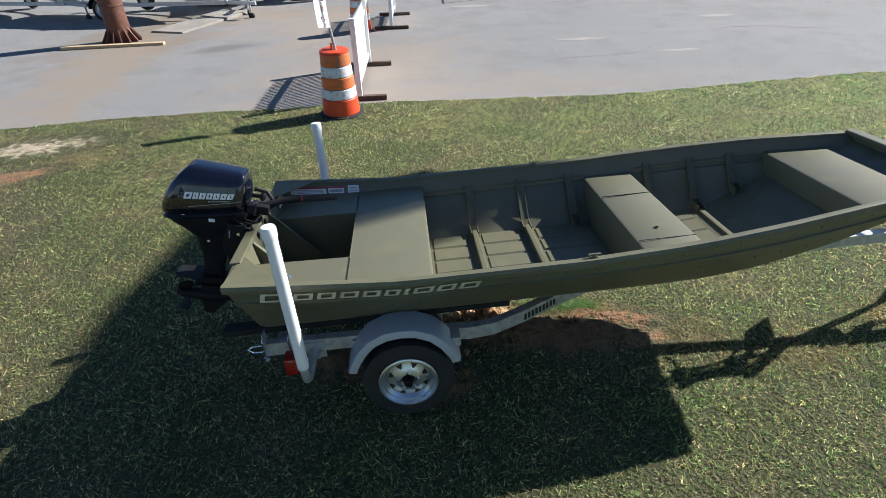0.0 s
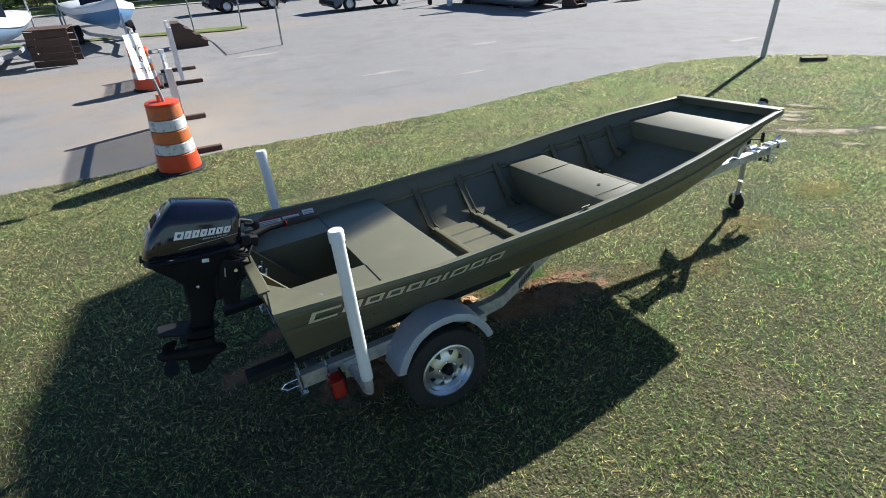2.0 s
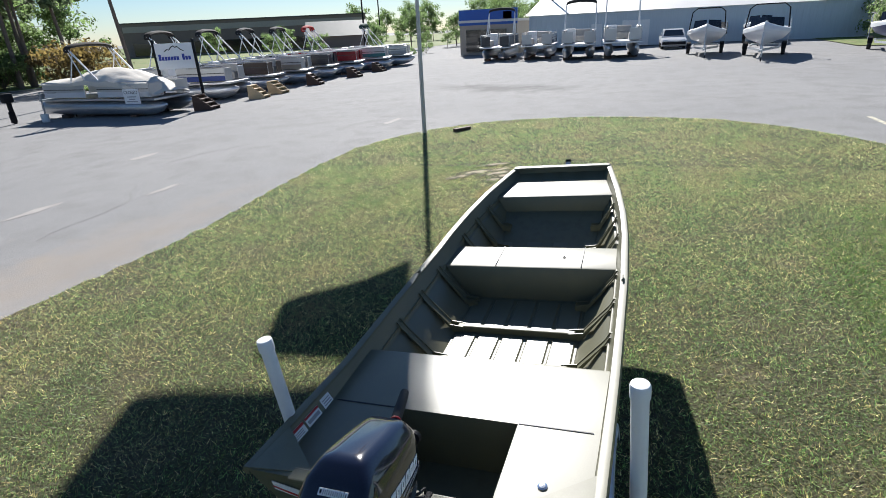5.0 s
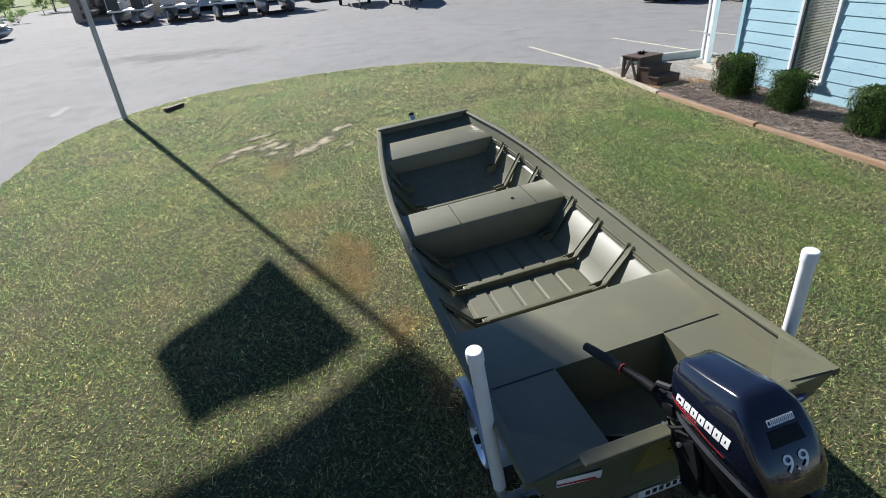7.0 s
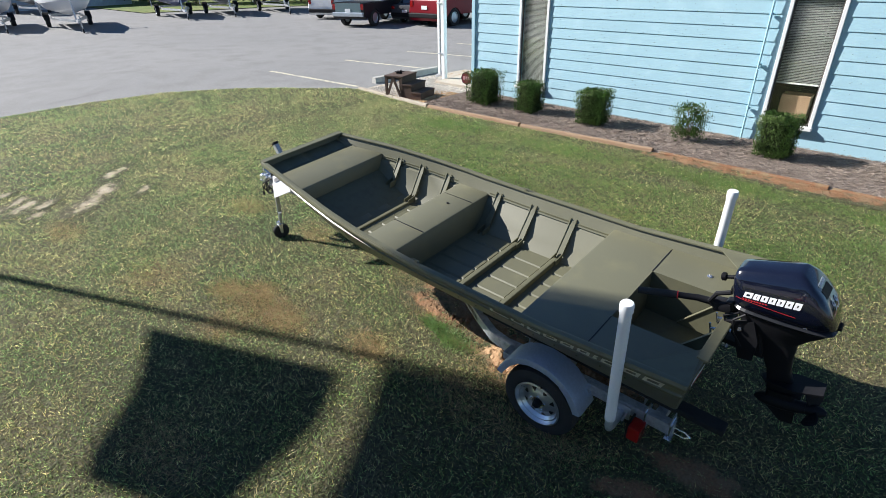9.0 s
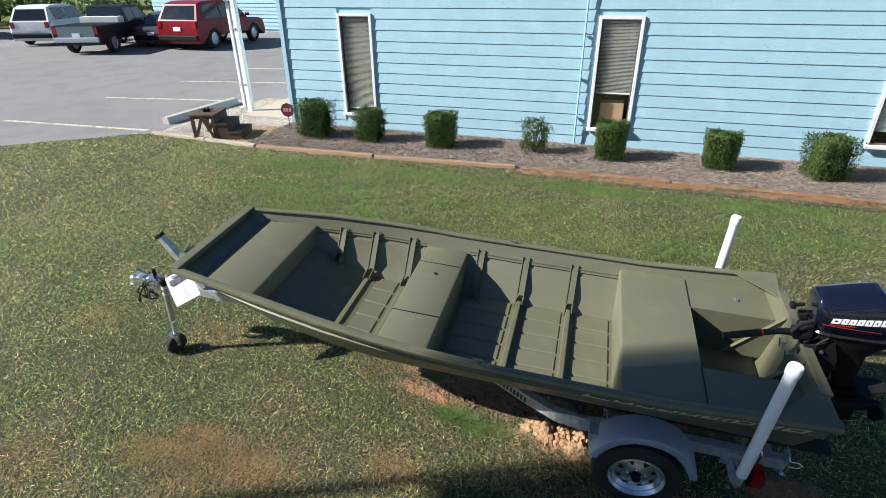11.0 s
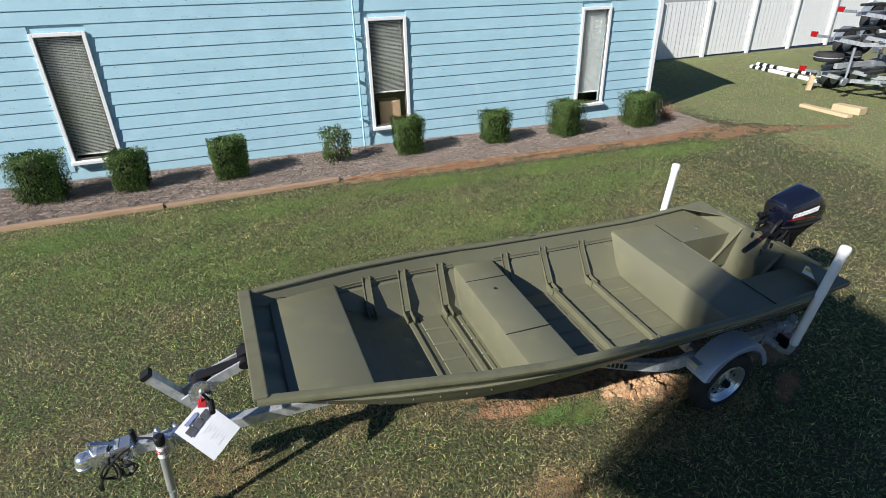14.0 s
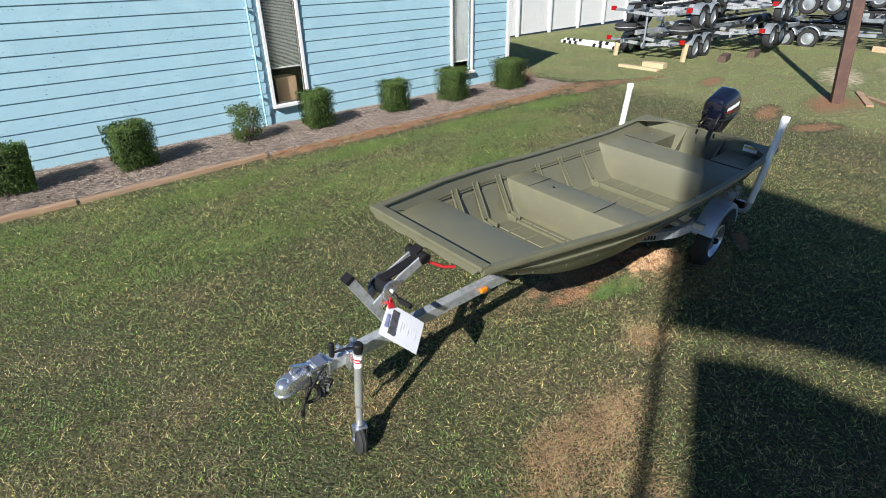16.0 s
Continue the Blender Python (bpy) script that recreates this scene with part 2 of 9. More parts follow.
def ground_material(name, a, b, c, fine_scale, bump, depth, blade=False, stains=(), soil=None, specks=None, tufts=False, calm=0.0):
    """Three colours mixed by noise at three scales over metres; stains are (x, y, half sizes, turn, colour, share)."""
    m = bpy.data.materials.new(name)
    m.use_nodes = True
    n, k = m.node_tree.nodes, m.node_tree.links
    bsdf = n["Principled BSDF"]
    co = n.new("ShaderNodeTexCoord")

    def noise_at(s, d, rough=0.5):
        t = n.new("ShaderNodeTexNoise")
        t.inputs["Scale"].default_value, t.inputs["Detail"].default_value, t.inputs["Roughness"].default_value = s, d, rough
        k.new(co.outputs["Object"], t.inputs["Vector"])
        return t

    def span(value, lo, hi, out_lo=0.0, out_hi=1.0):
        r = n.new("ShaderNodeMapRange")
        for i, v in enumerate((lo, hi, out_lo, out_hi)):
            r.inputs[1 + i].default_value = v
        k.new(value, r.inputs[0])
        return r.outputs[0]

    def blend(share_, under, over):
        x = n.new("ShaderNodeMix")
        x.data_type = "RGBA"
        k.new(share_, x.inputs[0])
        for slot, v in ((6, under), (7, over)):
            if isinstance(v, tuple):
                x.inputs[slot].default_value = (*v, 1)
            else:
                k.new(v, x.inputs[slot])
        return x.outputs[2]

    def maths(op, p, q):
        t = n.new("ShaderNodeMath")
        t.operation = op
        for i, v in enumerate((p, q)):
            if isinstance(v, float):
                t.inputs[i].default_value = v
            elif v is not None:
                k.new(v, t.inputs[i])
        return t.outputs[0]

    wide, middle, fine = noise_at(0.16, 5.0), noise_at(1.3, 5.0), noise_at(fine_scale, 3.0)
    last = blend(span(wide.outputs[0], 0.42, 0.62), a, b)
    last = blend(span(middle.outputs[0], 0.46, 0.66), last, c)
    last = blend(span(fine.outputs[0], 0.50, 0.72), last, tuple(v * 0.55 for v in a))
    # dark noise in the colour stands for shade in the gaps between tufts
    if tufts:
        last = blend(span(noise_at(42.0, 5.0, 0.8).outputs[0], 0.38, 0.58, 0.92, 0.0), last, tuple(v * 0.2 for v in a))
    if specks:
        last = blend(span(noise_at(fine_scale * 1.7, 2.0).outputs[0], 0.60, 0.70), last, specks)
    if stains:
        ragged = noise_at(0.9, 6.0, 0.7).outputs[0]
    for cx, cy, rx, ry, turn, colour, share_ in stains:
        mp, length = n.new("ShaderNodeMapping"), n.new("ShaderNodeVectorMath")
        mp.vector_type, length.operation = "TEXTURE", "LENGTH"
        mp.inputs["Location"].default_value = (cx, cy, 0)
        mp.inputs["Rotation"].default_value = (0, 0, radians(turn))
        mp.inputs["Scale"].default_value = (rx, ry, 900)
        k.new(co.outputs["Object"], mp.inputs[0]), k.new(mp.outputs[0], length.inputs[0])
        reach = maths("ADD", length.outputs["Value"], maths("MULTIPLY", maths("SUBTRACT", ragged, 0.5), 2.6))
        last = blend(span(reach, 1.15, 0.25, 0.0, share_), last, colour)
    if soil:
        attr = n.new("ShaderNodeAttribute")
        attr.attribute_name = "bare"
        lumps = noise_at(7.0, 7.0, 0.72).outputs[0]
        earth = blend(span(noise_at(5.0, 5.0).outputs[0], 0.42, 0.62), soil[0], soil[1])
        earth = blend(span(noise_at(60.0, 3.0).outputs[0], 0.5, 0.75), earth, tuple(v * 0.6 for v in soil[0]))
        last = blend(span(maths("ADD", attr.outputs["Fac"], maths("MULTIPLY", maths("SUBTRACT", lumps, 0.5), 2.2)), 0.34, 0.66), last, earth)
    if blade:
        isl, hs = n.new("ShaderNodeNewGeometry").outputs["Random Per Island"], n.new("ShaderNodeHueSaturation")
        patch = noise_at(0.9, 7.0, 0.68).outputs[0]
        share_ = span(patch, 0.40, 0.64, 0.16, 0.44)
        picked = maths("LESS_THAN", maths("FRACT", maths("MULTIPLY", isl, 7.31), None), share_)
        last = blend(picked, last, (0.305, 0.222, 0.136))
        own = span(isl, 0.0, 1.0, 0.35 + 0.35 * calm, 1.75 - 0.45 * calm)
        # clump-sized light and dark in the blade colour, painted for sun and shade
        tuft_shade = maths("MULTIPLY", span(noise_at(9.0, 6.0, 0.75).outputs[0], 0.34, 0.66, 0.48 + 0.30 * calm, 1.68 - 0.4 * calm), span(noise_at(42.0, 5.0, 0.8).outputs[0], 0.36, 0.64, 0.16 + 0.55 * calm, 2.2 - 0.9 * calm))
        k.new(maths("MULTIPLY", own, tuft_shade), hs.inputs["Value"])
        k.new(last, hs.inputs["Color"])
        last = hs.outputs[0]
    k.new(last, bsdf.inputs["Base Color"])
    bsdf.inputs["Roughness"].default_value = 0.92 if not blade else 0.48
    bsdf.inputs["Specular IOR Level"].default_value = 0.3 if not blade else 0.5
    bp = n.new("ShaderNodeBump")
    bp.inputs["Strength"].default_value, bp.inputs["Distance"].default_value = bump, depth
    k.new(fine.outputs[0], bp.inputs["Height"]), k.new(bp.outputs[0], bsdf.inputs["Normal"])
    if blade:
        let_through(m, last, 0.5, 0.555, 1.08, 2.7)
    return m


LOAM = (0.20, 0.165, 0.125)
DUST, GRIT, DAMP = (0.292, 0.248, 0.205), (0.265, 0.215, 0.165), (0.105, 0.102, 0.10)
STAINS = [(-7.5, 17.4, 2.2, 4.4, -12, LOAM, 0.9), (-4.2, 19.2, 3.2, 1.7, 0, GRIT, 0.8), (-6.4, 14.9, 0.9, 2.0, -20, LOAM, 0.7), (-1.0, 11.6, 3.0, 3.4, 0, DUST, 0.85), (-2.6, 16.8, 3.2, 3.2, 0, DUST, 0.8), (1.5, 9.7, 5.0, 0.9, 3, DUST, 0.55), (-7.1, 13.0, 1.3, 5.0, 8, GRIT, 0.85), (-12.0, 9.4, 5.0, 1.2, 2, GRIT, 0.85),
          (23.6, 9.0, 1.5, 4.7, -26, DAMP, 0.9), (-4.6, 14.3, 1.1, 0.5, 20, DAMP, 0.6), (3.0, 27.0, 5.0, 2.0, 5, DUST, 0.6)]
ASPHALT = ground_material("old grey asphalt", (0.236, 0.234, 0.231), (0.256, 0.252, 0.247), (0.212, 0.208, 0.203), 70.0, 0.8, 0.008, stains=STAINS, specks=(0.40, 0.39, 0.38))
THATCH = ((0.095, 0.098, 0.045), (0.112, 0.108, 0.053), (0.150, 0.126, 0.072))
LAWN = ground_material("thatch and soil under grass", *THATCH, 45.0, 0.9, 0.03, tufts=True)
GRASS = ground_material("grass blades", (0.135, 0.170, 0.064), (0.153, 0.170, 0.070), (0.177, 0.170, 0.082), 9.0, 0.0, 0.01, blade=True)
MEADOW = ground_material("far grass", (0.11, 0.17, 0.035), (0.16, 0.19, 0.05), (0.20, 0.19, 0.07), 3.0, 0.6, 0.1)


# ---- mesh helpers ----
def part(name, bm, mat, parent=None, label="", smooth=False, m=None):
    """Links a bmesh as one mesh object under a thing or under a part."""
    bmesh.ops.recalc_face_normals(bm, faces=bm.faces)
    me = bpy.data.meshes.new(name)
    bm.to_mesh(me)
    bm.free()
    me.materials.append(mat)
    if smooth:
        me.shade_smooth()
        me.set_sharp_from_angle(angle=radians(38))
    ob = new(name, me)
    if parent:
        ob.parent = parent
    if m is not None:
        ob.matrix_local = m
    if label:
        ob["label"] = label
    return ob


def raw(name, verts, faces, mat, parent=None):
    me = bpy.data.meshes.new(name)
    me.from_pydata(verts, [], faces)
    me.materials.append(mat)
    ob = new(name, me)
    if parent:
        ob.parent = parent
    return ob


def share(name, source, parent, m):
    """Another piece on the same mesh."""
    ob = new(name, source.data)
    ob.parent = parent
    ob.matrix_local = m
    return ob


def thing(name, m, label, category, group="", kind=""):
    ob = new(name)
    ob.empty_display_size = 0.1
    ob.matrix_world = m
    return tagged(ob, label, category, group, kind)


def box(bm, c, s, m=None, bevel=0.0):
    got = bmesh.ops.create_cube(bm, size=1.0)["verts"]
    bmesh.ops.scale(bm, vec=s, verts=got)
    if bevel:
        edges = list({e for v in got for e in v.link_edges})
        made = bmesh.ops.bevel(bm, geom=edges, offset=bevel, segments=2, affect="EDGES", profile=0.6)
        got = list({v for f in made["faces"] for v in f.verts} | {v for v in got if v.is_valid})
    if m is not None:
        bmesh.ops.transform(bm, matrix=m, verts=got)
    bmesh.ops.translate(bm, vec=c, verts=got)
    return got


def ring(center, a, b, n, r1, r2=None):
    r2 = r1 if r2 is None else r2
    return [center + a * (r1 * math.cos(2 * math.pi * i / n)) + b * (r2 * math.sin(2 * math.pi * i / n)) for i in range(n)]


def skin(bm, rings, close=True, caps=True):
    """Faces between successive rings of points."""
    rows = [[bm.verts.new(p) for p in r] for r in rings]
    n = len(rows[0])
    for r, s in zip(rows, rows[1:]):
        for i in range(n if close else n - 1):
            j = (i + 1) % n
            bm.faces.new((r[i], r[j], s[j], s[i]))
    if caps and close:
        bm.faces.new(rows[0][::-1])
        bm.faces.new(rows[-1])
    return rows


def tube(bm, pts, r, n=10, caps=True):
    pts = [Vector(p) for p in pts]
    rr = r if isinstance(r, (list, tuple)) else [r] * len(pts)
    rings, up = [], None
    for i, p in enumerate(pts):
        d = (pts[min(i + 1, len(pts) - 1)] - pts[max(i - 1, 0)]).normalized()
        if up is None:
            up = Vector((0, 0, 1)) if abs(d.z) < 0.9 else Vector((1, 0, 0))
        a = d.cross(up).normalized()
        up = a.cross(d).normalized()
        rings.append(ring(p, a, up, n, rr[i]))
    skin(bm, rings, caps=caps)


def beam(bm, pts, w, h):
    """A rectangular section swept along points, kept upright."""
    pts = [Vector(p) for p in pts]
    rings = []
    for i, p in enumerate(pts):
        d = (pts[min(i + 1, len(pts) - 1)] - pts[max(i - 1, 0)]).normalized()
        a = d.cross(Vector((0, 0, 1))).normalized()
        b = a.cross(d).normalized()
        rings.append([p + a * w / 2 + b * h / 2, p - a * w / 2 + b * h / 2, p - a * w / 2 - b * h / 2, p + a * w / 2 - b * h / 2])
    skin(bm, rings)


def prism(bm, outline, depth):
    """A flat outline of (x, y, z) points thickened along a vector."""
    d = Vector(depth)
    skin(bm, [[Vector(p) for p in outline], [Vector(p) + d for p in outline]])


def lathe(bm, prof, n=32, c=(0, 0, 0), axis="z", caps=True):
    """Turned profile of (radius, height)."""
    c = Vector(c)
    a, b, h = {"z": ((1, 0, 0), (0, 1, 0), (0, 0, 1)), "y": ((1, 0, 0), (0, 0, 1), (0, 1, 0)), "x": ((0, 1, 0), (0, 0, 1), (1, 0, 0))}[axis]
    a, b, h = Vector(a), Vector(b), Vector(h)
    skin(bm, [ring(c + h * z, a, b, n, max(r, 1e-4)) for r, z in prof], caps=caps)


def lettering(body, size, mat, name, parent, m, depth=0.001):
    """Built-in font as a mesh, lying in its own x-y plane."""
    cu = bpy.data.curves.new("writing", "FONT")
    cu.body, cu.size, cu.extrude, cu.align_x, cu.align_y = body, size, depth, "CENTER", "CENTER"
    tmp = bpy.data.objects.new("writing", cu)
    me = bpy.data.meshes.new_from_object(tmp)
    bpy.data.objects.remove(tmp)
    me.materials.clear()
    me.materials.append(mat)
    ob = new(name, me)
    ob.parent = parent
    ob.matrix_local = m
    return ob


def thicken(bm, thickness):
    bmesh.ops.recalc_face_normals(bm, faces=bm.faces)
    bm.normal_update()
    bmesh.ops.solidify(bm, geom=bm.faces[:], thickness=thickness)


def B():
    return bmesh.new()


def basis(o, x, y, z):
    return Matrix(((x[0], y[0], z[0], o[0]), (x[1], y[1], z[1], o[1]), (x[2], y[2], z[2], o[2]), (0, 0, 0, 1)))


def gz(x, y):
    """Height of the ground: level by the building, falling gently towards the road."""
    d = y - 2.65
    f = -0.025 * max(d, -5.2) if d < 0 else -0.05 * min(d, 6.85) - 0.015 * max(0.0, min(d - 6.85, 34.0))
    return 0.006 * max(-20.0, min(x, 40.0)) + f


def on(x, y, yaw=0.0, dz=0.0):
    return pose(x, y, gz(x, y) + dz, 0, 0, yaw)


def sheet(name, outline, mat, dz, kind="structure"):
    """A flat outline laid over the ground's folds."""
    bm = B()
    bm.faces.new([bm.verts.new((x, y, 0)) for x, y in outline])
    for co, no in (((0, 2.65, 0), (0, 1, 0)), ((0, -2.55, 0), (0, 1, 0)), ((0, 9.5, 0), (0, 1, 0)), ((0, 43.5, 0), (0, 1, 0)), ((-20, 0, 0), (1, 0, 0)), ((40, 0, 0), (1, 0, 0))):
        bmesh.ops.bisect_plane(bm, geom=bm.verts[:] + bm.edges[:] + bm.faces[:], plane_co=co, plane_no=no)
    for v in bm.verts:
        v.co.z = gz(v.co.x, v.co.y) + dz
    bmesh.ops.triangulate(bm, faces=bm.faces)
    for f in bm.faces:
        if f.normal.z < 0:
            f.normal_flip()
    me = bpy.data.meshes.new(name)
    bm.to_mesh(me)
    bm.free()
    me.materials.append(mat)
    return tagged(new(name, me), kind=kind)


# ---- ground ----
tagged(sheet("ground", [(-600, -600), (600, -600), (600, 600), (-600, 600)], ASPHALT, 0.0), "worn light grey asphalt lot with cracks and patches", "asphalt")
EDGE = [(-60, 8.2), (-12, 8.3), (-6.75, 8.5), (-5, 8.8), (-2.7, 8.92), (-0.3, 9.02), (1.2, 8.9), (2.9, 8.82), (4.3, 8.84), (5.9, 9.12), (8.4, 9.42), (10.2, 9.45), (11.6, 9.0), (12.7, 8.3), (13.6, 7.1), (14.0, 5.9), (14.0, 3.9), (13.7, 2.2), (13.25, 0.5), (12.1, -0.92), (11.1, -1.7), (10.3, -2.2), (9.75, -2.62), (9.4, -2.78)]
fine_edge = []
rng = random.Random(5)
for (x0, y0), (x1, y1) in zip(EDGE, EDGE[1:]):
    steps = max(1, int(math.hypot(x1 - x0, y1 - y0) / 0.22)) if x0 > -13 else 1
    for i in range(steps):
        w = rng.uniform(-0.035, 0.035) + 0.03 * math.sin(3.1 * (x0 + i))
        fine_edge.append((x0 + (x1 - x0) * i / steps + w, y0 + (y1 - y0) * i / steps + w))
LAWN_OUT = fine_edge + [(9.3, -2.82), (6.6, -2.6), (1.7, -2.68), (-5.9, -2.6), (-6.5, -3.6), (-6.6, -10.6), (-60, -10.9)]
tagged(sheet("lawn", LAWN_OUT, LAWN, 0.03), "mown green and straw-yellow lawn with bare spots", "lawn")


# towards the fence the sward is thinner and paler
WESTBASE = ((0.135, 0.165, 0.062), (0.165, 0.180, 0.075), (0.195, 0.180, 0.095))
WESTLAWN = ground_material("lawn fading to pale worn sward", *THATCH, 45.0, 0.9, 0.03, tufts=True, soil=(WESTBASE[1], WESTBASE[2]))
verts, faces, pale = [], [], []
for xs, ys in (((-4.6, -5.2, -5.9, -6.6), (-2.45, 0.0, 2.65, 5.0, 8.2)), ((-6.6, -7.2, -8.0, -9.0, -12.0, -20.0, -60.0), (-11.2, -7.0, -2.55, 0.0, 2.65, 5.0, 8.0))):
    b0, ny = len(verts), len(ys)
    for x in xs:
        for y in ys:
            verts.append((x, y, gz(x, y) + 0.0325))
            pale.append(min(1.8, max(-0.6, (-5.6 - x) * 0.42)))
    faces += [(b0 + i * ny + j, b0 + i * ny + j + 1, b0 + (i + 1) * ny + j + 1, b0 + (i + 1) * ny + j) for i in range(len(xs) - 1) for j in range(ny - 1)]
ob = raw("west_lawn", verts, faces, WESTLAWN)
ob.data.attributes.new("bare", "FLOAT", "POINT").data.foreach_set("value", pale)
tagged(ob, "pale green worn lawn reaching to the fence", "lawn", kind="structure")

# bare spots: centre, half sizes, turn
BARE = [(0.36, 2.91, 0.33, 0.19, -10, "soil"), (1.0, 2.66, 0.75, 0.20, -8, "clay"), (-0.25, 2.55, 0.5, 0.22, 10, "clay"), (0.1, 2.2, 0.3, 0.12, 20, "clay"), (-1.05, 3.0, 0.26, 0.12, 10, "clay"), (-0.82, 3.36, 0.20, 0.08, 25, "clay"), (1.45, 2.78, 0.35, 0.10, -12, "clay"),
        (-5.6, 7.4, 0.8, 0.35, 20, "sand"), (-5.2, 6.3, 0.45, 0.2, 30, "clay"), (-6.2, -2.35, 0.9, 0.3, 10, "clay"), (-4.4, -2.44, 1.3, 0.15, 0, "clay"), (-2.5, -2.47, 1.1, 0.13, 2, "clay"),
        (-0.6, -2.50, 1.2, 0.15, 0, "clay"), (1.0, -2.54, 0.9, 0.12, -3, "clay"), (-5.9, -2.75, 0.6, 0.35, 20, "clay"), (-6.9, -2.25, 0.9, 0.22, -8, "clay"), (-8.3, -1.9, 0.6, 0.12, -10, "clay"), (-7.4, 0.6, 0.6, 0.25, 20, "clay"), (-6.4, 2.5, 0.55, 0.2, -20, "clay"),
        (-8.9, 2.2, 0.9, 0.5, 0, "clay"), (-12.5, 1.4, 1.6, 0.5, 15, "sand"), (-15.5, 2.6, 2.0, 0.8, 0, "sand"), (-9.2, -0.6, 0.7, 0.2, 10, "clay"), (-8.7, 2.1, 1.1, 0.4, 5, "clay"), (-6.9, 1.5, 0.7, 0.2, 10, "clay"), (-5.9, 4.3, 0.7, 0.3, 0, "clay"), (6.92, 4.18, 0.26, 0.15, -72, "sand"),
        (7.07, 3.97, 0.16, 0.09, -49, "sand"), (7.32, 3.78, 0.26, 0.14, -43, "sand"), (7.94, 3.44, 0.26, 0.11, -56, "sand"), (7.71, 5.15, 0.29, 0.12, -64, "sand"), (7.60, 4.75, 0.23, 0.11, -46, "sand"),
        (7.91, 4.75, 0.16, 0.08, -38, "sand"), (7.44, 4.54, 0.18, 0.08, -57, "sand"), (8.29, 5.00, 0.26, 0.08, -63, "sand"), (7.31, 5.45, 0.18, 0.08, -44, "sand"), (6.81, 3.42, 0.18, 0.08, -46, "sand"),
        (7.15, 4.71, 0.13, 0.08, -58, "sand")]


WORN = [(1.7, 3.9, 0.6, 0.3, -15), (2.7, 3.95, 0.85, 0.45, 12), (4.6, 3.2, 0.5, 0.25, 0), (-4.9, 6.8, 0.9, 0.5, 20), (-4.1, 4.7, 0.4, 0.3, 0), (6.9, 4.2, 1.1, 0.7, 40), (-7.5, 1.2, 2.0, 0.8, 10), (-11, 2.0, 2.5, 1.0, 0), (1.0, 2.7, 1.3, 0.5, 0), (-0.2, 1.2, 0.7, 0.25, 10)]


def bareness(X, Y):
    got = np.zeros_like(X)
    for cx, cy, rx, ry, turn in WORN:
        c, s = math.cos(radians(turn)), math.sin(radians(turn))
        a, b = ((X - cx) * c + (Y - cy) * s) / rx, (-(X - cx) * s + (Y - cy) * c) / ry
        got = np.maximum(got, 0.75 - np.sqrt(a * a + b * b) * 0.6)
    for cx, cy, rx, ry, turn, _ in BARE:
        c, s = math.cos(radians(turn)), math.sin(radians(turn))
        a, b = ((X - cx) * c + (Y - cy) * s) / rx, (-(X - cx) * s + (Y - cy) * c) / ry
        got = np.maximum(got, 1.25 - np.sqrt(a * a + b * b) * 0.95)
    return got


SOILS = {"soil": ("disturbed tan clay", (0.46, 0.29, 0.16), (0.30, 0.165, 0.085)), "clay": ("red clay", (0.250, 0.128, 0.066), (0.235, 0.15, 0.085)), "sand": ("pale sand", (0.50, 0.42, 0.31), (0.36, 0.30, 0.19))}
BARE_SOIL = {(what, west): ground_material(name + (" in the pale sward" if west else " in the lawn"), *(WESTBASE if west else THATCH), 45.0, 0.9, 0.03, tufts=not west, soil=(one, two)) for what, (name, one, two) in SOILS.items() for west in (False, True)}
for i_, (cx, cy, rx, ry, turn, what) in enumerate(BARE):
    high = 0.05 if cy < -2.4 else 0.09 if what == "soil" else 0.05 if -0.5 < cx < 2 and cy > 2 else 0.012
    lift = 0.034 + 0.0006 * (i_ % 12)
    n, rings = (110, 44) if what == "soil" else (40, 16)
    c, s = math.cos(radians(turn)), math.sin(radians(turn))
    verts, faces, bare = [], [], []
    for j in range(rings + 1):
        q = (1.3 if cx < -6 else 1.7) * j / rings
        for i in range(n):
            a = 2 * math.pi * i / n
            x, y = rx * q * math.cos(a), ry * q * math.sin(a)
            X, Y = cx + x * c - y * s, cy + x * s + y * c
            fade = max(0.0, 1 - (q / 1.25) ** 2)
            lump = noise.noise((X * 5, Y * 5, 3.0)) + 0.6 * noise.noise((X * 14, Y * 14, 1.0)) + 0.35 * noise.noise((X * 37, Y * 37, 2.0))
            if what == "soil":
                lump += 0.9 * abs(noise.noise((X * 9, Y * 9, 7.0))) - 0.5 * abs(noise.noise((X * 24, Y * 24, 5.0))) + 0.3 * noise.noise((X * 70, Y * 70, 4.0))
            verts.append((X, Y, gz(X, Y) + lift + high * (0.45 + lump) * fade))
            bare.append({"soil": 1.15, "clay": 0.92, "sand": 0.74}[what] * max(0.0, 1 - (q / 1.6) ** 1.4))
    for j in range(rings):
        for i in range(n):
            i2 = (i + 1) % n
            faces.append((j * n + i, j * n + i2, (j + 1) * n + i2, (j + 1) * n + i))
    ob = raw("bare_soil", verts, faces, BARE_SOIL[what, cx < -7])
    ob.data.shade_smooth()
    ob.data.attributes.new("bare", "FLOAT", "POINT").data.foreach_set("value", bare)
    tagged(ob, {"soil": "disturbed tan and red clay under the trailer", "clay": "patch of bare red clay in the lawn", "sand": "patch of bare pale sand in the lawn"}[what], "bare soil", kind="structure")

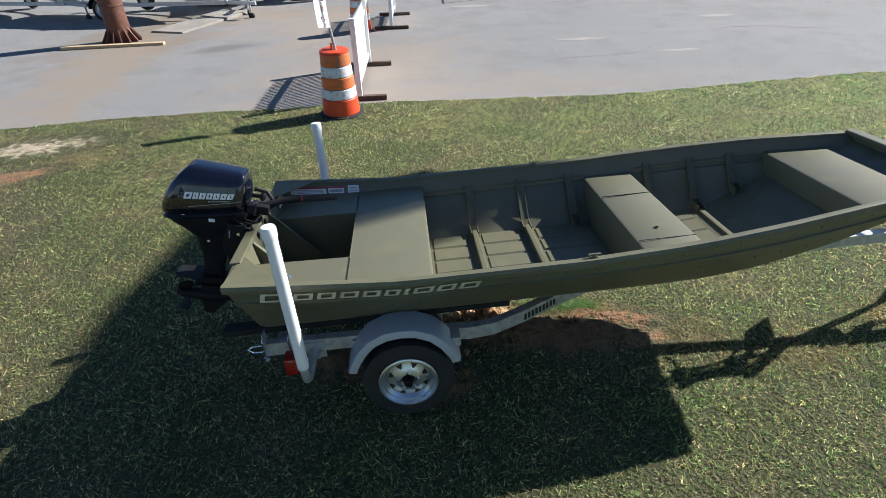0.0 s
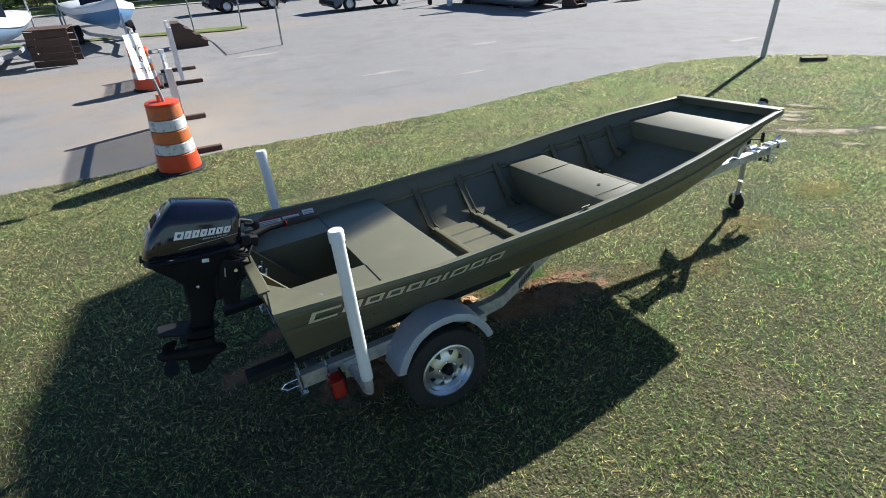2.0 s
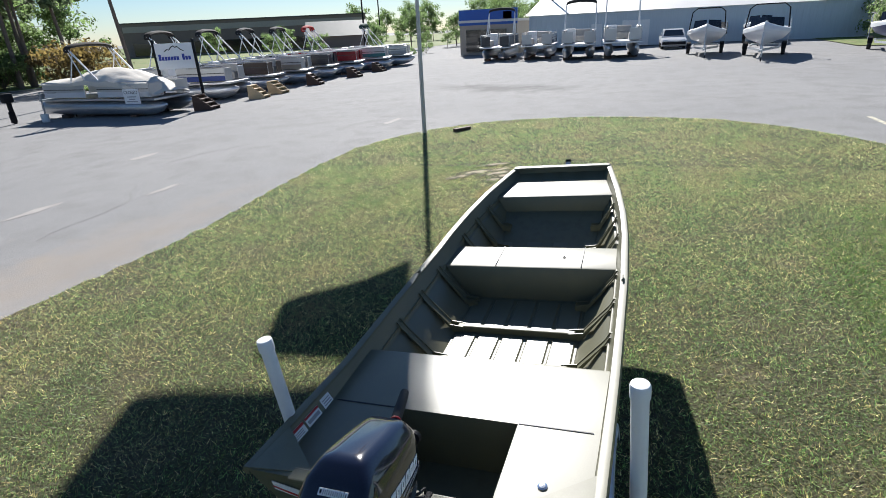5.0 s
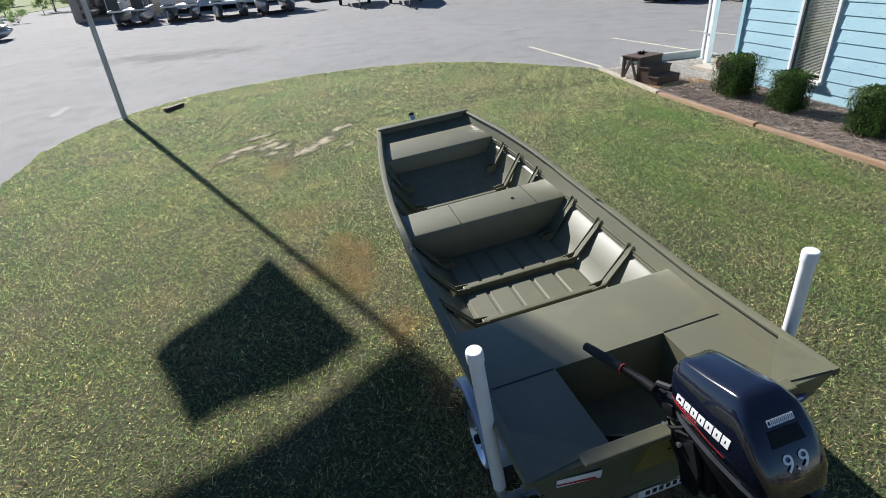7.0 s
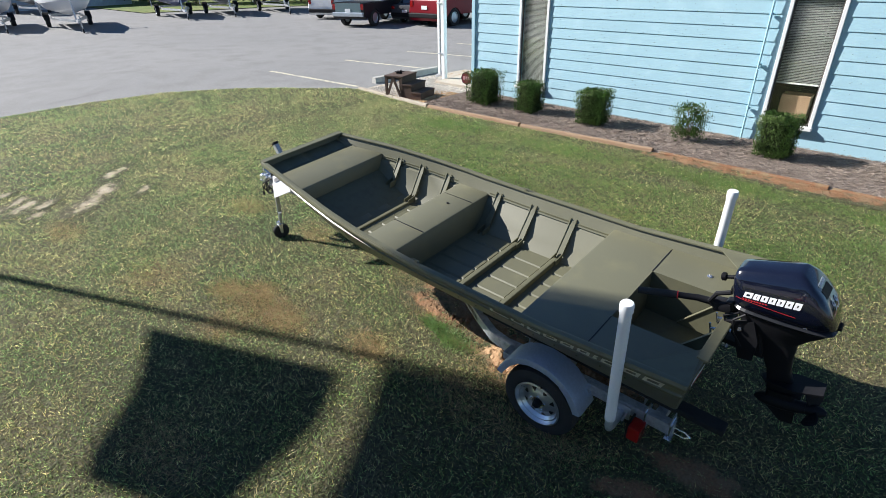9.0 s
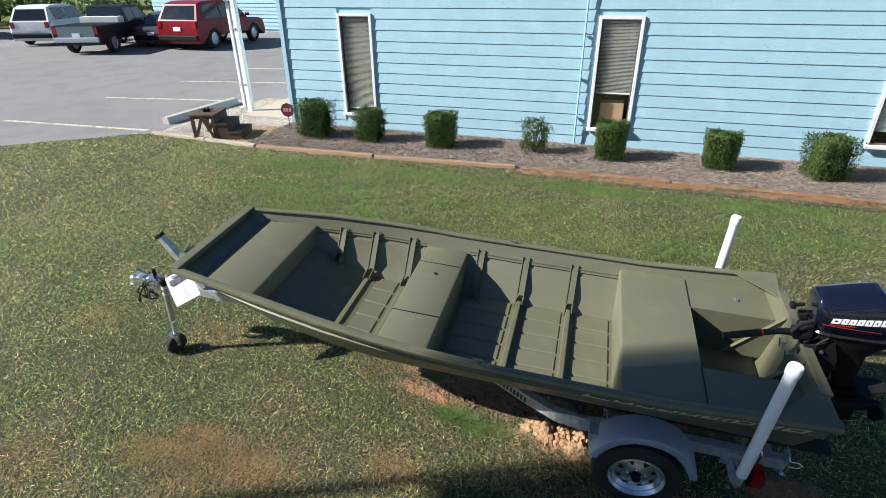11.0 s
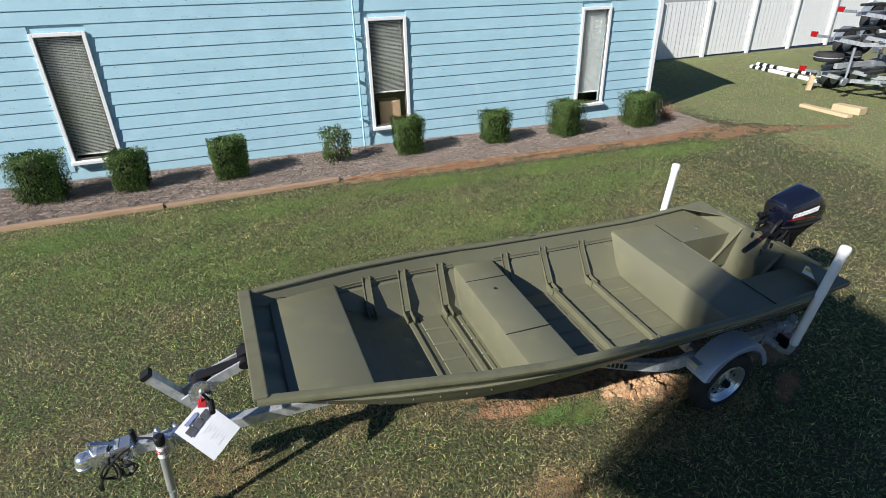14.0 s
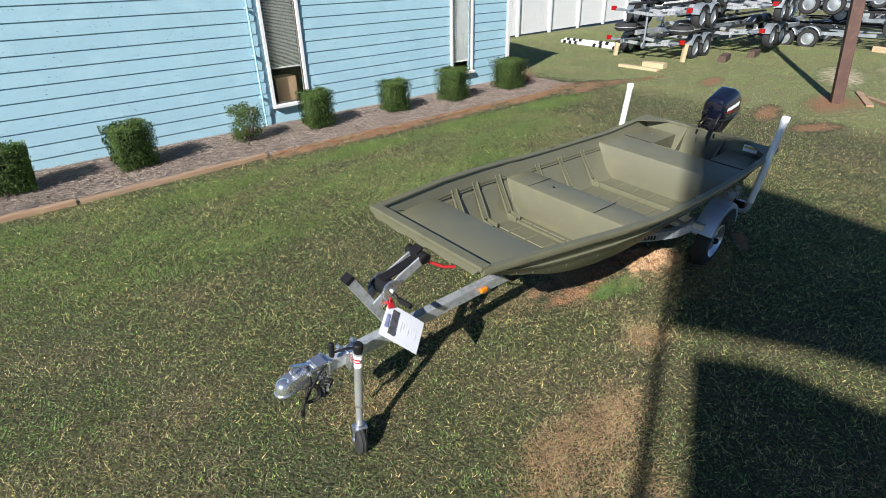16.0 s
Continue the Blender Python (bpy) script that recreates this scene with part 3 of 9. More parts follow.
# clods thrown up round the trailer's wheel
rg = random.Random(77)
CLOD = material("dry tan clods", (0.39, 0.24, 0.13), rough=0.95, vary=0.35, scale=9, fine=80, bump=0.6, depth=0.01, per_island=0.5)
for cx, cy, rx, ry, count, mat, lab in ((0.36, 2.93, 0.27, 0.16, 190, CLOD, "loose dry clods of tan clay"), (0.95, 2.72, 0.55, 0.16, 130, REDCLAY, "small red-brown clods"), (-0.1, 2.62, 0.5, 0.25, 70, REDCLAY, "small red-brown clods")):
    bm = B()
    for i in range(count):
        q, a = math.sqrt(rg.random()) * rg.uniform(0.3, 1.15), rg.uniform(0, 2 * math.pi)
        x, y = cx + rx * q * math.cos(a), cy + ry * q * math.sin(a)
        r = 0.006 + 0.024 * rg.random() ** 3
        z = gz(x, y) + 0.04 + 0.03 * max(0.0, 1 - q) * (cx < 0.6)
        got = bmesh.ops.create_icosphere(bm, subdivisions=1, radius=r, matrix=pose(x, y, z + r * 0.3, rg.uniform(0, 360), rg.uniform(0, 360), rg.uniform(0, 360)))["verts"]
        for v in got:
            v.co += Vector((rg.uniform(-1, 1), rg.uniform(-1, 1), rg.uniform(-0.8, 0.5))) * r * 0.32
    tagged(part("soil_clods", bm, mat), lab, "soil", kind="stuff")

# grass: single blades, thinner with distance from the boat
gen = np.random.default_rng(11)


def inside_many(poly, X, Y):
    c = np.zeros(len(X), bool)
    for (x0, y0), (x1, y1) in zip(poly, poly[1:] + poly[:1]):
        if y0 != y1:
            c ^= ((y0 > Y) != (y1 > Y)) & (X < (x1 - x0) * (Y - y0) / (y1 - y0) + x0)
    return c


def gz_many(X, Y):
    d = Y - 2.65
    return 0.006 * np.clip(X, -20, 40) + np.where(d < 0, -0.025 * np.maximum(d, -5.2), -0.05 * np.minimum(d, 6.85) - 0.015 * np.clip(d - 6.85, 0, 34))


# the sward stands in small clumps: waves a hand's width long and less, in all directions
CLUMPS = [(k * math.cos(a), k * math.sin(a), p) for k, a, p in zip(gen.uniform(90, 280, 36), gen.uniform(0, math.pi, 36), gen.uniform(0, 6.28, 36))]


def blades(name, count, x0, x1, y0, y1, low, high, wide, spots=None, mat=None, label="short mown grass, green mixed with dry yellow blades", fade=None):
    X, Y = gen.uniform(x0, x1, count), gen.uniform(y0, y1, count)
    if spots:
        which = gen.integers(0, len(spots), count)
        s, g, h = np.array(spots)[which], np.sqrt(gen.uniform(0, 1, count)) * gen.uniform(0.4, 1.1, count), gen.uniform(0, 2 * np.pi, count)
        X, Y = s[:, 0] + s[:, 2] * g * np.cos(h), s[:, 1] + s[:, 3] * g * np.sin(h)
    keep = inside_many(LAWN_OUT, X, Y)
    thin = 0.45 * (np.sin(1.9 * X + 1.3 * np.sin(1.1 * Y)) * np.sin(1.7 * Y + 0.9 * np.sin(1.5 * X)) + 0.6 * np.sin(5.3 * X + 2 * np.sin(3.1 * Y)) * np.sin(4.7 * Y))
    keep &= ((gen.uniform(0, 1, count) > bareness(X, Y) * 0.62) | (spots is not None)) & (gen.uniform(-0.9, 1.2, count) < thin + 0.85)
    clump = sum(np.sin(kx * X + ky * Y + ph) for kx, ky, ph in CLUMPS) / 4.2
    if fade:
        keep &= gen.uniform(0, 1, count) < (X - fade[0]) / (fade[1] - fade[0])
    if spots is None:
        keep &= gen.uniform(0, 1, count) < 0.74 + 0.22 * clump
    X, Y, clump = X[keep], Y[keep], clump[keep]
    n = len(X)
    Z = gz_many(X, Y) + 0.027
    a, lean, h = gen.uniform(0, 2 * np.pi, n), gen.uniform(0.4, 2.4, n), (low + (high - low) * gen.uniform(0, 1, n) ** 1.6) * np.clip(0.95 + 0.26 * clump, 0.4, 1.6)
    swirl = np.sin(11 * X + 3 * np.sin(7 * Y)) + np.sin(13 * Y + 2.5 * np.sin(9 * X + 1))
    la, w = swirl * 1.6 + gen.normal(0, 1.5, n), gen.uniform(0.6, 1.4, n) * wide
    V = np.empty((n, 3, 3))
    V[:, 0] = np.stack([X - w * np.cos(a), Y - w * np.sin(a), Z], 1)
    V[:, 1] = np.stack([X + w * np.cos(a), Y + w * np.sin(a), Z], 1)
    V[:, 2] = np.stack([X + h * lean * np.cos(la), Y + h * lean * np.sin(la), Z + h], 1)
    me = bpy.data.meshes.new(name)
    me.vertices.add(3 * n)
    me.vertices.foreach_set("co", V.ravel())
    me.loops.add(3 * n)
    me.loops.foreach_set("vertex_index", np.arange(3 * n, dtype=np.int32))
    me.polygons.add(n)
    me.polygons.foreach_set("loop_start", np.arange(0, 3 * n, 3, dtype=np.int32))
    me.update(calc_edges=True)
    me.materials.append(mat or GRASS)
    return tagged(new(name, me), label, "grass", kind="stuff")


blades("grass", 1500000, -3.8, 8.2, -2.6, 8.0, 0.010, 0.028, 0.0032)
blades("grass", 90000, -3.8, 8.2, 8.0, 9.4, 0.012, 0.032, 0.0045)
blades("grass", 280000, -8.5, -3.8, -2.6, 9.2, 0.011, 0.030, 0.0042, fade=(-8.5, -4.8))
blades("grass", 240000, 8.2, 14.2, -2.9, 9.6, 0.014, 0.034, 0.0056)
WESTGRASS = ground_material("thin worn grass blades", (0.25, 0.35, 0.105), (0.31, 0.36, 0.14), (0.36, 0.34, 0.17), 9.0, 0.0, 0.01, blade=True, calm=1.0)
blades("grass", 500000, -18.0, -4.4, -10.5, 8.8, 0.012, 0.028, 0.0050, mat=WESTGRASS, fade=(-4.4, -8.0), label="thin worn grass, pale green and straw-coloured")
DRYGRASS = material("dry straw grass", (0.36, 0.245, 0.145), rough=0.8, vary=0.3, scale=4, fine=30, bump=0, per_island=0.6, thin=0.3)
FRESHGRASS = material("fresh green grass", (0.155, 0.240, 0.070), rough=0.6, vary=0.3, scale=4, fine=30, bump=0, per_island=0.6, thin=0.3)
blades("dry_grass", 70000, 0, 1, 0, 1, 0.010, 0.028, 0.003, [(0.4, 3.10, 0.5, 0.14), (2.40, 3.78, 0.42, 0.24), (2.80, 3.85, 0.50, 0.30), (2.80, 4.20, 0.40, 0.35), (3.30, 3.90, 0.35, 0.22), (1.50, 3.52, 0.34, 0.22), (1.35, 2.86, 0.45, 0.10), (0.85, 2.98, 0.30, 0.08), (1.92, 2.51, 0.5, 0.3), (2.64, 2.34, 0.6, 0.35), (3.58, 2.60, 0.5, 0.3), (2.55, 3.85, 0.55, 0.35), (3.0, 3.68, 0.35, 0.2), (0.45, 3.45, 0.6, 0.3), (1.2, 2.75, 0.9, 0.3), (-0.2, 3.3, 0.5, 0.3), (5.0, 2.7, 0.5, 0.3), (4.2, 4.3, 0.6, 0.4), (6.3, 4.6, 0.5, 0.3), (-4.6, 6.8, 0.8, 0.5), (1.8, 5.2, 0.6, 0.3)], DRYGRASS, "patches of dry straw-coloured grass in the lawn")
blades("fresh_grass", 3600, 0, 1, 0, 1, 0.02, 0.055, 0.003, [(0.98, 2.99, 0.27, 0.15), (1.25, 2.93, 0.18, 0.10)], FRESHGRASS, "tufts of fresh green grass in the lawn")
EDGEGRASS = material("greener grass", (0.150, 0.225, 0.055), rough=0.6, vary=0.35, scale=2, fine=20, bump=0, per_island=0.7, thin=0.3)
blades("grass_along_bed", 90000, 0, 1, 0, 1, 0.016, 0.045, 0.0035, [(-4.5, -1.9, 1.6, 0.5), (-2.0, -1.95, 1.6, 0.45), (0.5, -2.0, 1.6, 0.4), (3.0, -1.9, 1.7, 0.5), (5.4, -1.8, 1.5, 0.55), (1.5, -1.0, 1.9, 0.6), (-2.0, -1.0, 1.9, 0.6), (4.5, -0.9, 1.9, 0.7), (0.0, -0.3, 2.4, 0.5), (3.4, -0.2, 2.4, 0.5)], EDGEGRASS, "greener strip of grass along the bed edging")

# ---- the jon boat: u ahead, v to port, w up, from the middle of the transom's top ----
BOAT = basis((-0.975, 2.705, 1.06), (0.9984, 0.0286, 0.0485), (-0.0245, 0.9962, -0.0832), (-0.0507, 0.0819, 0.9954))
BOAT = BOAT.to_quaternion().to_matrix().to_4x4()
BOAT.translation = (-0.975, 2.705, 1.06)


def lerp(table, u):
    us, vs = [t[0] for t in table], [t[1] for t in table]
    return float(np.interp(u, us, vs))


RAIL_V = [(0, 0.712), (1.0, 0.722), (1.9, 0.722), (2.6, 0.70), (3.0, 0.668), (3.5, 0.602), (4.0, 0.517), (4.23, 0.478)]
RAIL_W = [(0, -0.012), (0.45, -0.05), (0.9, -0.085), (1.9, -0.088), (2.4, -0.075), (3.0, -0.04), (3.5, -0.012), (4.23, 0.002)]
CHINE_V = [(0, 0.535), (2.4, 0.535), (3.0, 0.515), (3.5, 0.478), (4.0, 0.445), (4.23, 0.43)]
CHINE_W = [(0, -0.398), (2.7, -0.405), (3.1, -0.372), (3.5, -0.29), (3.9, -0.17), (4.18, -0.065), (4.23, -0.045)]


def keel_w(u):
    """The flat bottom lies below the chine, less so towards the bow."""
    return lerp(CHINE_W, u) - 0.084 * min(1.0, max(0.0, (3.62 - u) / 0.5))


def floor_w(u):
    return keel_w(u) + 0.006


STATIONS = [0, 0.2, 0.45, 0.9, 1.4, 1.9, 2.4, 2.7, 3.0, 3.25, 3.5, 3.7, 3.9, 4.05, 4.18, 4.23]

boat = thing("jon_boat", BOAT, "olive green flat-bottomed aluminium jon boat on a trailer", "boat")


def side_v(u, drop):
    """Half breadth of the outer side, a drop below the rail."""
    rv, rw, cv, cw = lerp(RAIL_V, u), lerp(RAIL_W, u), lerp(CHINE_V, u), lerp(CHINE_W, u)
    return rv + (cv - rv) * (drop / (rw - cw)) ** 1.12


def hull_ring(u):
    rw, cv, cw = lerp(RAIL_W, u), lerp(CHINE_V, u), lerp(CHINE_W, u)
    full = rw - cw
    fit = min(1.0, full / 0.24)
    rake = 0.065 * max(0.0, 1 - u / 0.25)
    half = []
    for d, out in ((0.0, 0), (0.10, 0), (0.132, 0), (0.140, 0.014), (0.162, 0.014), (0.170, 0), (None, 0)):
        d = full if d is None else d * fit
        half.append((u + rake * d / full, side_v(u, d) + out * fit, rw - d))
    kw = keel_w(u)
    half.append((u + rake, cv - (cw - kw) * 1.15, kw))
    for k, rib in ((0.66, 0.0), (0.62, -0.012), (0.40, -0.012), (0.36, 0.0), (0.12, 0.0), (0.08, -0.012)):
        half.append((u + rake, cv * k, kw + rib))
    return [Vector(p) for p in half] + [Vector((p[0], -p[1], p[2])) for p in reversed(half)]


bm = B()
skin(bm, [hull_ring(u) for u in STATIONS], close=False)
thicken(bm, 0.006)
part("hull", bm, OLIVE, boat, smooth=True)
# transom plate
bm = B()
prism(bm, [(0.0, -0.712, -0.012), (0.0, 0.712, -0.012), (0.063, 0.535, -0.398), (0.065, 0.455, -0.466), (0.065, -0.455, -0.466), (0.063, -0.535, -0.398)], (0.035, 0, 0.004))
part("transom", bm, OLIVE_DULL, boat)
bm = B()
box(bm, (0.012, 0, -0.012), (0.062, 0.98, 0.026), bevel=0.006)
part("transom_cap", bm, OLIVE_DULL, boat)
bm = B()
prism(bm, [(-0.014, -0.20, -0.03), (-0.014, 0.20, -0.03), (0.026, 0.24, -0.25), (0.026, -0.24, -0.25)], (0.016, 0, 0))
part("motor_pad", bm, material("ochre-olive motor pad", (0.22, 0.19, 0.055), rough=0.5, vary=0.1), boat, "yellowish olive motor mounting pad")
# corner caps and knees
for s in (-1, 1):
    bm = B()
    prism(bm, [(0.0, 0.715 * s, -0.004), (0.30, 0.715 * s, -0.034), (0.035, 0.40 * s, -0.006)], (0, 0, -0.006))
    part("corner_cap", bm, OLIVE_DULL, boat)
    bm = B()
    prism(bm, [(0.04, 0.21 * s, -0.03), (0.06, 0.21 * s, -0.40), (0.34, 0.21 * s, -0.40)], (0, 0.004, 0))
    beam(bm, [(0.045, 0.21 * s, -0.028), (0.34, 0.21 * s, -0.395)], 0.026, 0.004)
    part("transom_knee", bm, OLIVE_DULL, boat)
# bow panel closing the front
bm = B()
prism(bm, [(4.235, -0.478, 0.004), (4.235, 0.478, 0.004), (4.23, 0.43, -0.05), (4.23, -0.43, -0.05)], (-0.03, 0, 0))
part("bow_plate", bm, OLIVE, boat)
bm = B()
box(bm, (4.20, 0, 0.006), (0.075, 0.98, 0.03), bevel=0.008)
part("bow_rail", bm, OLIVE_DULL, boat)
# gunwale rails
for s in (-1, 1):
    bm = B()
    rings = []
    for u in np.linspace(0.0, 4.22, 40):
        v, w = lerp(RAIL_V, u) * s, lerp(RAIL_W, u)
        rings.append([Vector((u, v + s * a, w + b)) for a, b in ((0.016, -0.034), (0.022, -0.012), (0.014, 0.007), (-0.012, 0.009), (-0.028, 0.004), (-0.030, -0.006), (-0.012, -0.008), (-0.006, -0.034))])
    skin(bm, rings)
    part("gunwale", bm, OLIVE_DULL, boat, smooth=True)
# rivets along the sides, small domes joined by side
for s in (-1, 1):
    bm = B()
    for u in np.arange(0.35, 4.0, 0.16):
        rv, rw, cv, cw = lerp(RAIL_V, u), lerp(RAIL_W, u), lerp(CHINE_V, u), lerp(CHINE_W, u)
        for q in (0.24, 0.66):
            if rw - cw < 0.15:
                continue
            d = min(0.08 if q < 0.5 else 0.235, rw - cw - 0.02)
            v, w = side_v(u, d), rw - d
            bmesh.ops.create_cone(bm, cap_ends=True, segments=6, radius1=0.006, radius2=0.003, depth=0.005, matrix=Matrix.Translation((u, s * (v + 0.003), w)) @ pose(0, 0, 0, -90 * s, 0, 0))
    tagged(part("rivets", bm, OLIVE_DULL, boat), kind="stuff")


def inner_v(u, w):
    rv, rw, cv, cw = lerp(RAIL_V, u), lerp(RAIL_W, u), lerp(CHINE_V, u), lerp(CHINE_W, u)
    if w < cw:
        return cv - (cw - w) * 1.15 - 0.008
    return side_v(u, max(0.0, rw - w)) - 0.008


FLOOR_W = -0.480


def bench(name, u0, u1, w0, w1, label, lid=()):
    """A box seat with a folded top and upright front and back, fitted between the sides."""
    bm = B()
    r = 0.018
    prof = [(u0, floor_w(u0)), (u0, lerp(CHINE_W, u0)), (u0, w0 - r), (u0 + r * 0.3, w0 - r * 0.3), (u0 + r, w0), (u1 - r, w1), (u1 - r * 0.3, w1 - r * 0.3), (u1, w1 - r), (u1, lerp(CHINE_W, u1)), (u1, floor_w(u1))]
    skin(bm, [[Vector((u, s * inner_v(u, w), w)) for u, w in prof] for s in (-1, 1)], close=False)
    thicken(bm, 0.004)
    ob = part(name, bm, OLIVE, boat, label, smooth=True)
    return ob


mid = bench("middle_seat", 2.29, 2.645, -0.198, -0.19, "bench seat with a hinged storage lid")
bench("bow_seat", 3.60, 4.06, -0.098, -0.085, "bow deck seat")
# hinge line, lock hole and rivets on the middle seat
bm = B()
box(bm, (2.47, 0.24, -0.190), (0.34, 0.006, 0.005))
part("lid_seam", bm, INK, mid)
bm = B()
box(bm, (2.47, -0.40, -0.190), (0.34, 0.004, 0.003))
part("lid_seam", bm, INK, mid)
bm = B()
lathe(bm, [(0.011, -0.003), (0.013, 0.002), (0.007, 0.002), (0.006, -0.001)], 14, (2.465, -0.261, -0.190))
part("lid_hole", bm, INK, mid)
# aft deck with its motor well

def deck_w(u):
    return -0.125 - 0.022 * u


DV = lambda u, s: s * inner_v(u, deck_w(u))
for quad in ([(0.04, DV(0.04, -1)), (0.60, DV(0.6, -1)), (0.60, -0.315), (0.04, -0.305)], [(0.04, 0.295), (0.60, 0.305), (0.60, DV(0.6, 1)), (0.04, DV(0.04, 1))]):
    bm = B()
    prism(bm, [(u, v, deck_w(u)) for u, v in quad], (0, 0, -0.005))
    part("side_deck", bm, OLIVE, boat)
bm = B()
prof = [(0.604, deck_w(0.6) - 0.004), (1.055, deck_w(1.06)), (1.07, deck_w(1.06) - 0.005), (1.078, deck_w(1.06) - 0.02), (1.078, -0.398), (1.078, FLOOR_W)]
skin(bm, [[Vector((u, s * inner_v(u, w), w)) for u, w in prof] for s in (-1, 1)], close=False)
thicken(bm, 0.004)
part("aft_deck", bm, OLIVE, boat, smooth=True)
for s, v0, v1 in ((-1, -0.305, -0.315), (1, 0.295, 0.305)):
    bm = B()
    prism(bm, [(0.04, v0, deck_w(0)), (0.60, v1, deck_w(0.6)), (0.60, v1, FLOOR_W), (0.06, v0, FLOOR_W)], (0, 0.004, 0))
    part("well_side", bm, OLIVE, boat)
bm = B()
prism(bm, [(0.60, -0.315, deck_w(0.6)), (0.60, 0.305, deck_w(0.6)), (0.60, 0.305, FLOOR_W), (0.60, -0.315, FLOOR_W)], (0.004, 0, 0))
part("well_front", bm, OLIVE, boat)
for v in (0.48, -0.48):
    bm = B()
    box(bm, (0.602, v, deck_w(0.6) + 0.0015), (0.006, 0.33, 0.003))
    part("deck_seam", bm, INK, boat)
# floor with raised lengthwise ribs
bm = B()
skin(bm, [[Vector((u, s * (inner_v(u, floor_w(u)) - 0.004), floor_w(u))) for s in (-1, 1)] for u in (0.1, 1.0, 2.0, 2.4, 2.7, 3.0, 3.2, 3.4, 3.6)], close=False)
thicken(bm, 0.005)
part("floor", bm, OLIVE_DULL, boat)
for v in (-0.34, -0.17, 0.0, 0.17, 0.34):
    for u0, u1 in ((1.10, 1.37), (1.46, 1.76), (1.86, 2.26), (2.67, 2.72), (2.82, 3.02)):
        bm = B()
        w0, w1 = floor_w(u0), floor_w(u1)
        rows = []
        for u, w in ((u0, w0), (u0 + 0.012, w0 + 0.013), (u1 - 0.012, w1 + 0.013), (u1, w1)):
            k = 0.008 if u in (u0, u1) else 0.0
            rows.append([Vector((u, v - 0.080, w - 0.010)), Vector((u, v - 0.068, w + 0.001 - k)), Vector((u, v + 0.068, w + 0.001 - k)), Vector((u, v + 0.080, w - 0.010))])
        skin(bm, rows)
        part("floor_rib", bm, OLIVE, boat)
# side ribs: a folded channel down each side, bent over into a bar across the floor
for u in (1.42, 1.81, 2.18, 2.77, 3.09, 3.37):
    base = floor_w(u)
    if u in (1.42, 1.81, 2.77, 3.09):
        bm = B()
        wide = inner_v(u, base) * 2 - 0.05
        tall = 0.052 if u < 2.5 else 0.026
        box(bm, (u, 0, base + 0.002 + tall / 2), (0.040, wide, tall), bevel=0.008)
        box(bm, (u - 0.034, 0, base + 0.004), (0.032, wide, 0.006))
        box(bm, (u + 0.034, 0, base + 0.004), (0.032, wide, 0.006))
        part("cross_rib", bm, OLIVE_DULL, boat)
    top_w = lerp(RAIL_W, u) - 0.095
    bend_w = base + 0.066
    a, b, c = inner_v(u, top_w), inner_v(u, bend_w), inner_v(u, base)
    for s in (-1, 1):
        bm = B()
        for du in (-0.030, 0.023):
            prism(bm, [(u + du, s * (a + 0.004), top_w + 0.012), (u + du, s * (a - 0.010), top_w + 0.012), (u + du, s * (a - 0.034), top_w - 0.035), (u + du, s * (b - 0.050), bend_w), (u + du, s * (c - 0.070), base + 0.055), (u + du, s * (c - 0.070), base), (u + du, s * (c + 0.004), base)], (0.007, 0, 0))
        prism(bm, [(u - 0.026, s * (a - 0.006), top_w - 0.004), (u - 0.026, s * (a - 0.026), top_w - 0.036), (u - 0.026, s * (b - 0.044), bend_w), (u - 0.026, s * (b - 0.020), bend_w)], (0.052, 0, 0))
        part("side_rib", bm, OLIVE_DULL, boat)
# inner side stringers
for s in (-1, 1):
    bm = B()
    for u0, u1 in ((1.09, 2.28), (2.66, 3.58)):
        pts = [Vector((u, s * (inner_v(u, lerp(RAIL_W, u) - 0.115) + 0.001), lerp(RAIL_W, u) - 0.115)) for u in np.linspace(u0, u1, 8)]
        beam(bm, pts, 0.008, 0.014)
    part("side_stringer", bm, OLIVE, boat)
# cleats
for u, v in ((1.925, -0.715), (1.925, 0.715)):
    bm = B()
    w = lerp(RAIL_W, u)
    s = 1 if v > 0 else -1
    box(bm, (u, v - s * 0.01, w + 0.006), (0.045, 0.020, 0.010), bevel=0.003)
    box(bm, (u, v - s * 0.01, w + 0.016), (0.018, 0.014, 0.018), bevel=0.004)
    box(bm, (u, v - s * 0.01, w + 0.026), (0.070, 0.012, 0.009), bevel=0.004)
    part("cleat", bm, OLIVE_DULL, boat, "small olive-grey cleat")
bm = B()
lathe(bm, [(0.0, 0), (0.018, 0), (0.02, 0.004), (0.012, 0.008), (0, 0.009)], 16, (0.27, -0.48, deck_w(0.27)))
part("deck_plug", bm, ZINC, boat)


def side_point(u, drop, s, off):
    """A place on the hull's outer side, a drop below the rail."""
    return Vector((u, s * (side_v(u, drop) + off), lerp(RAIL_W, u) - drop))


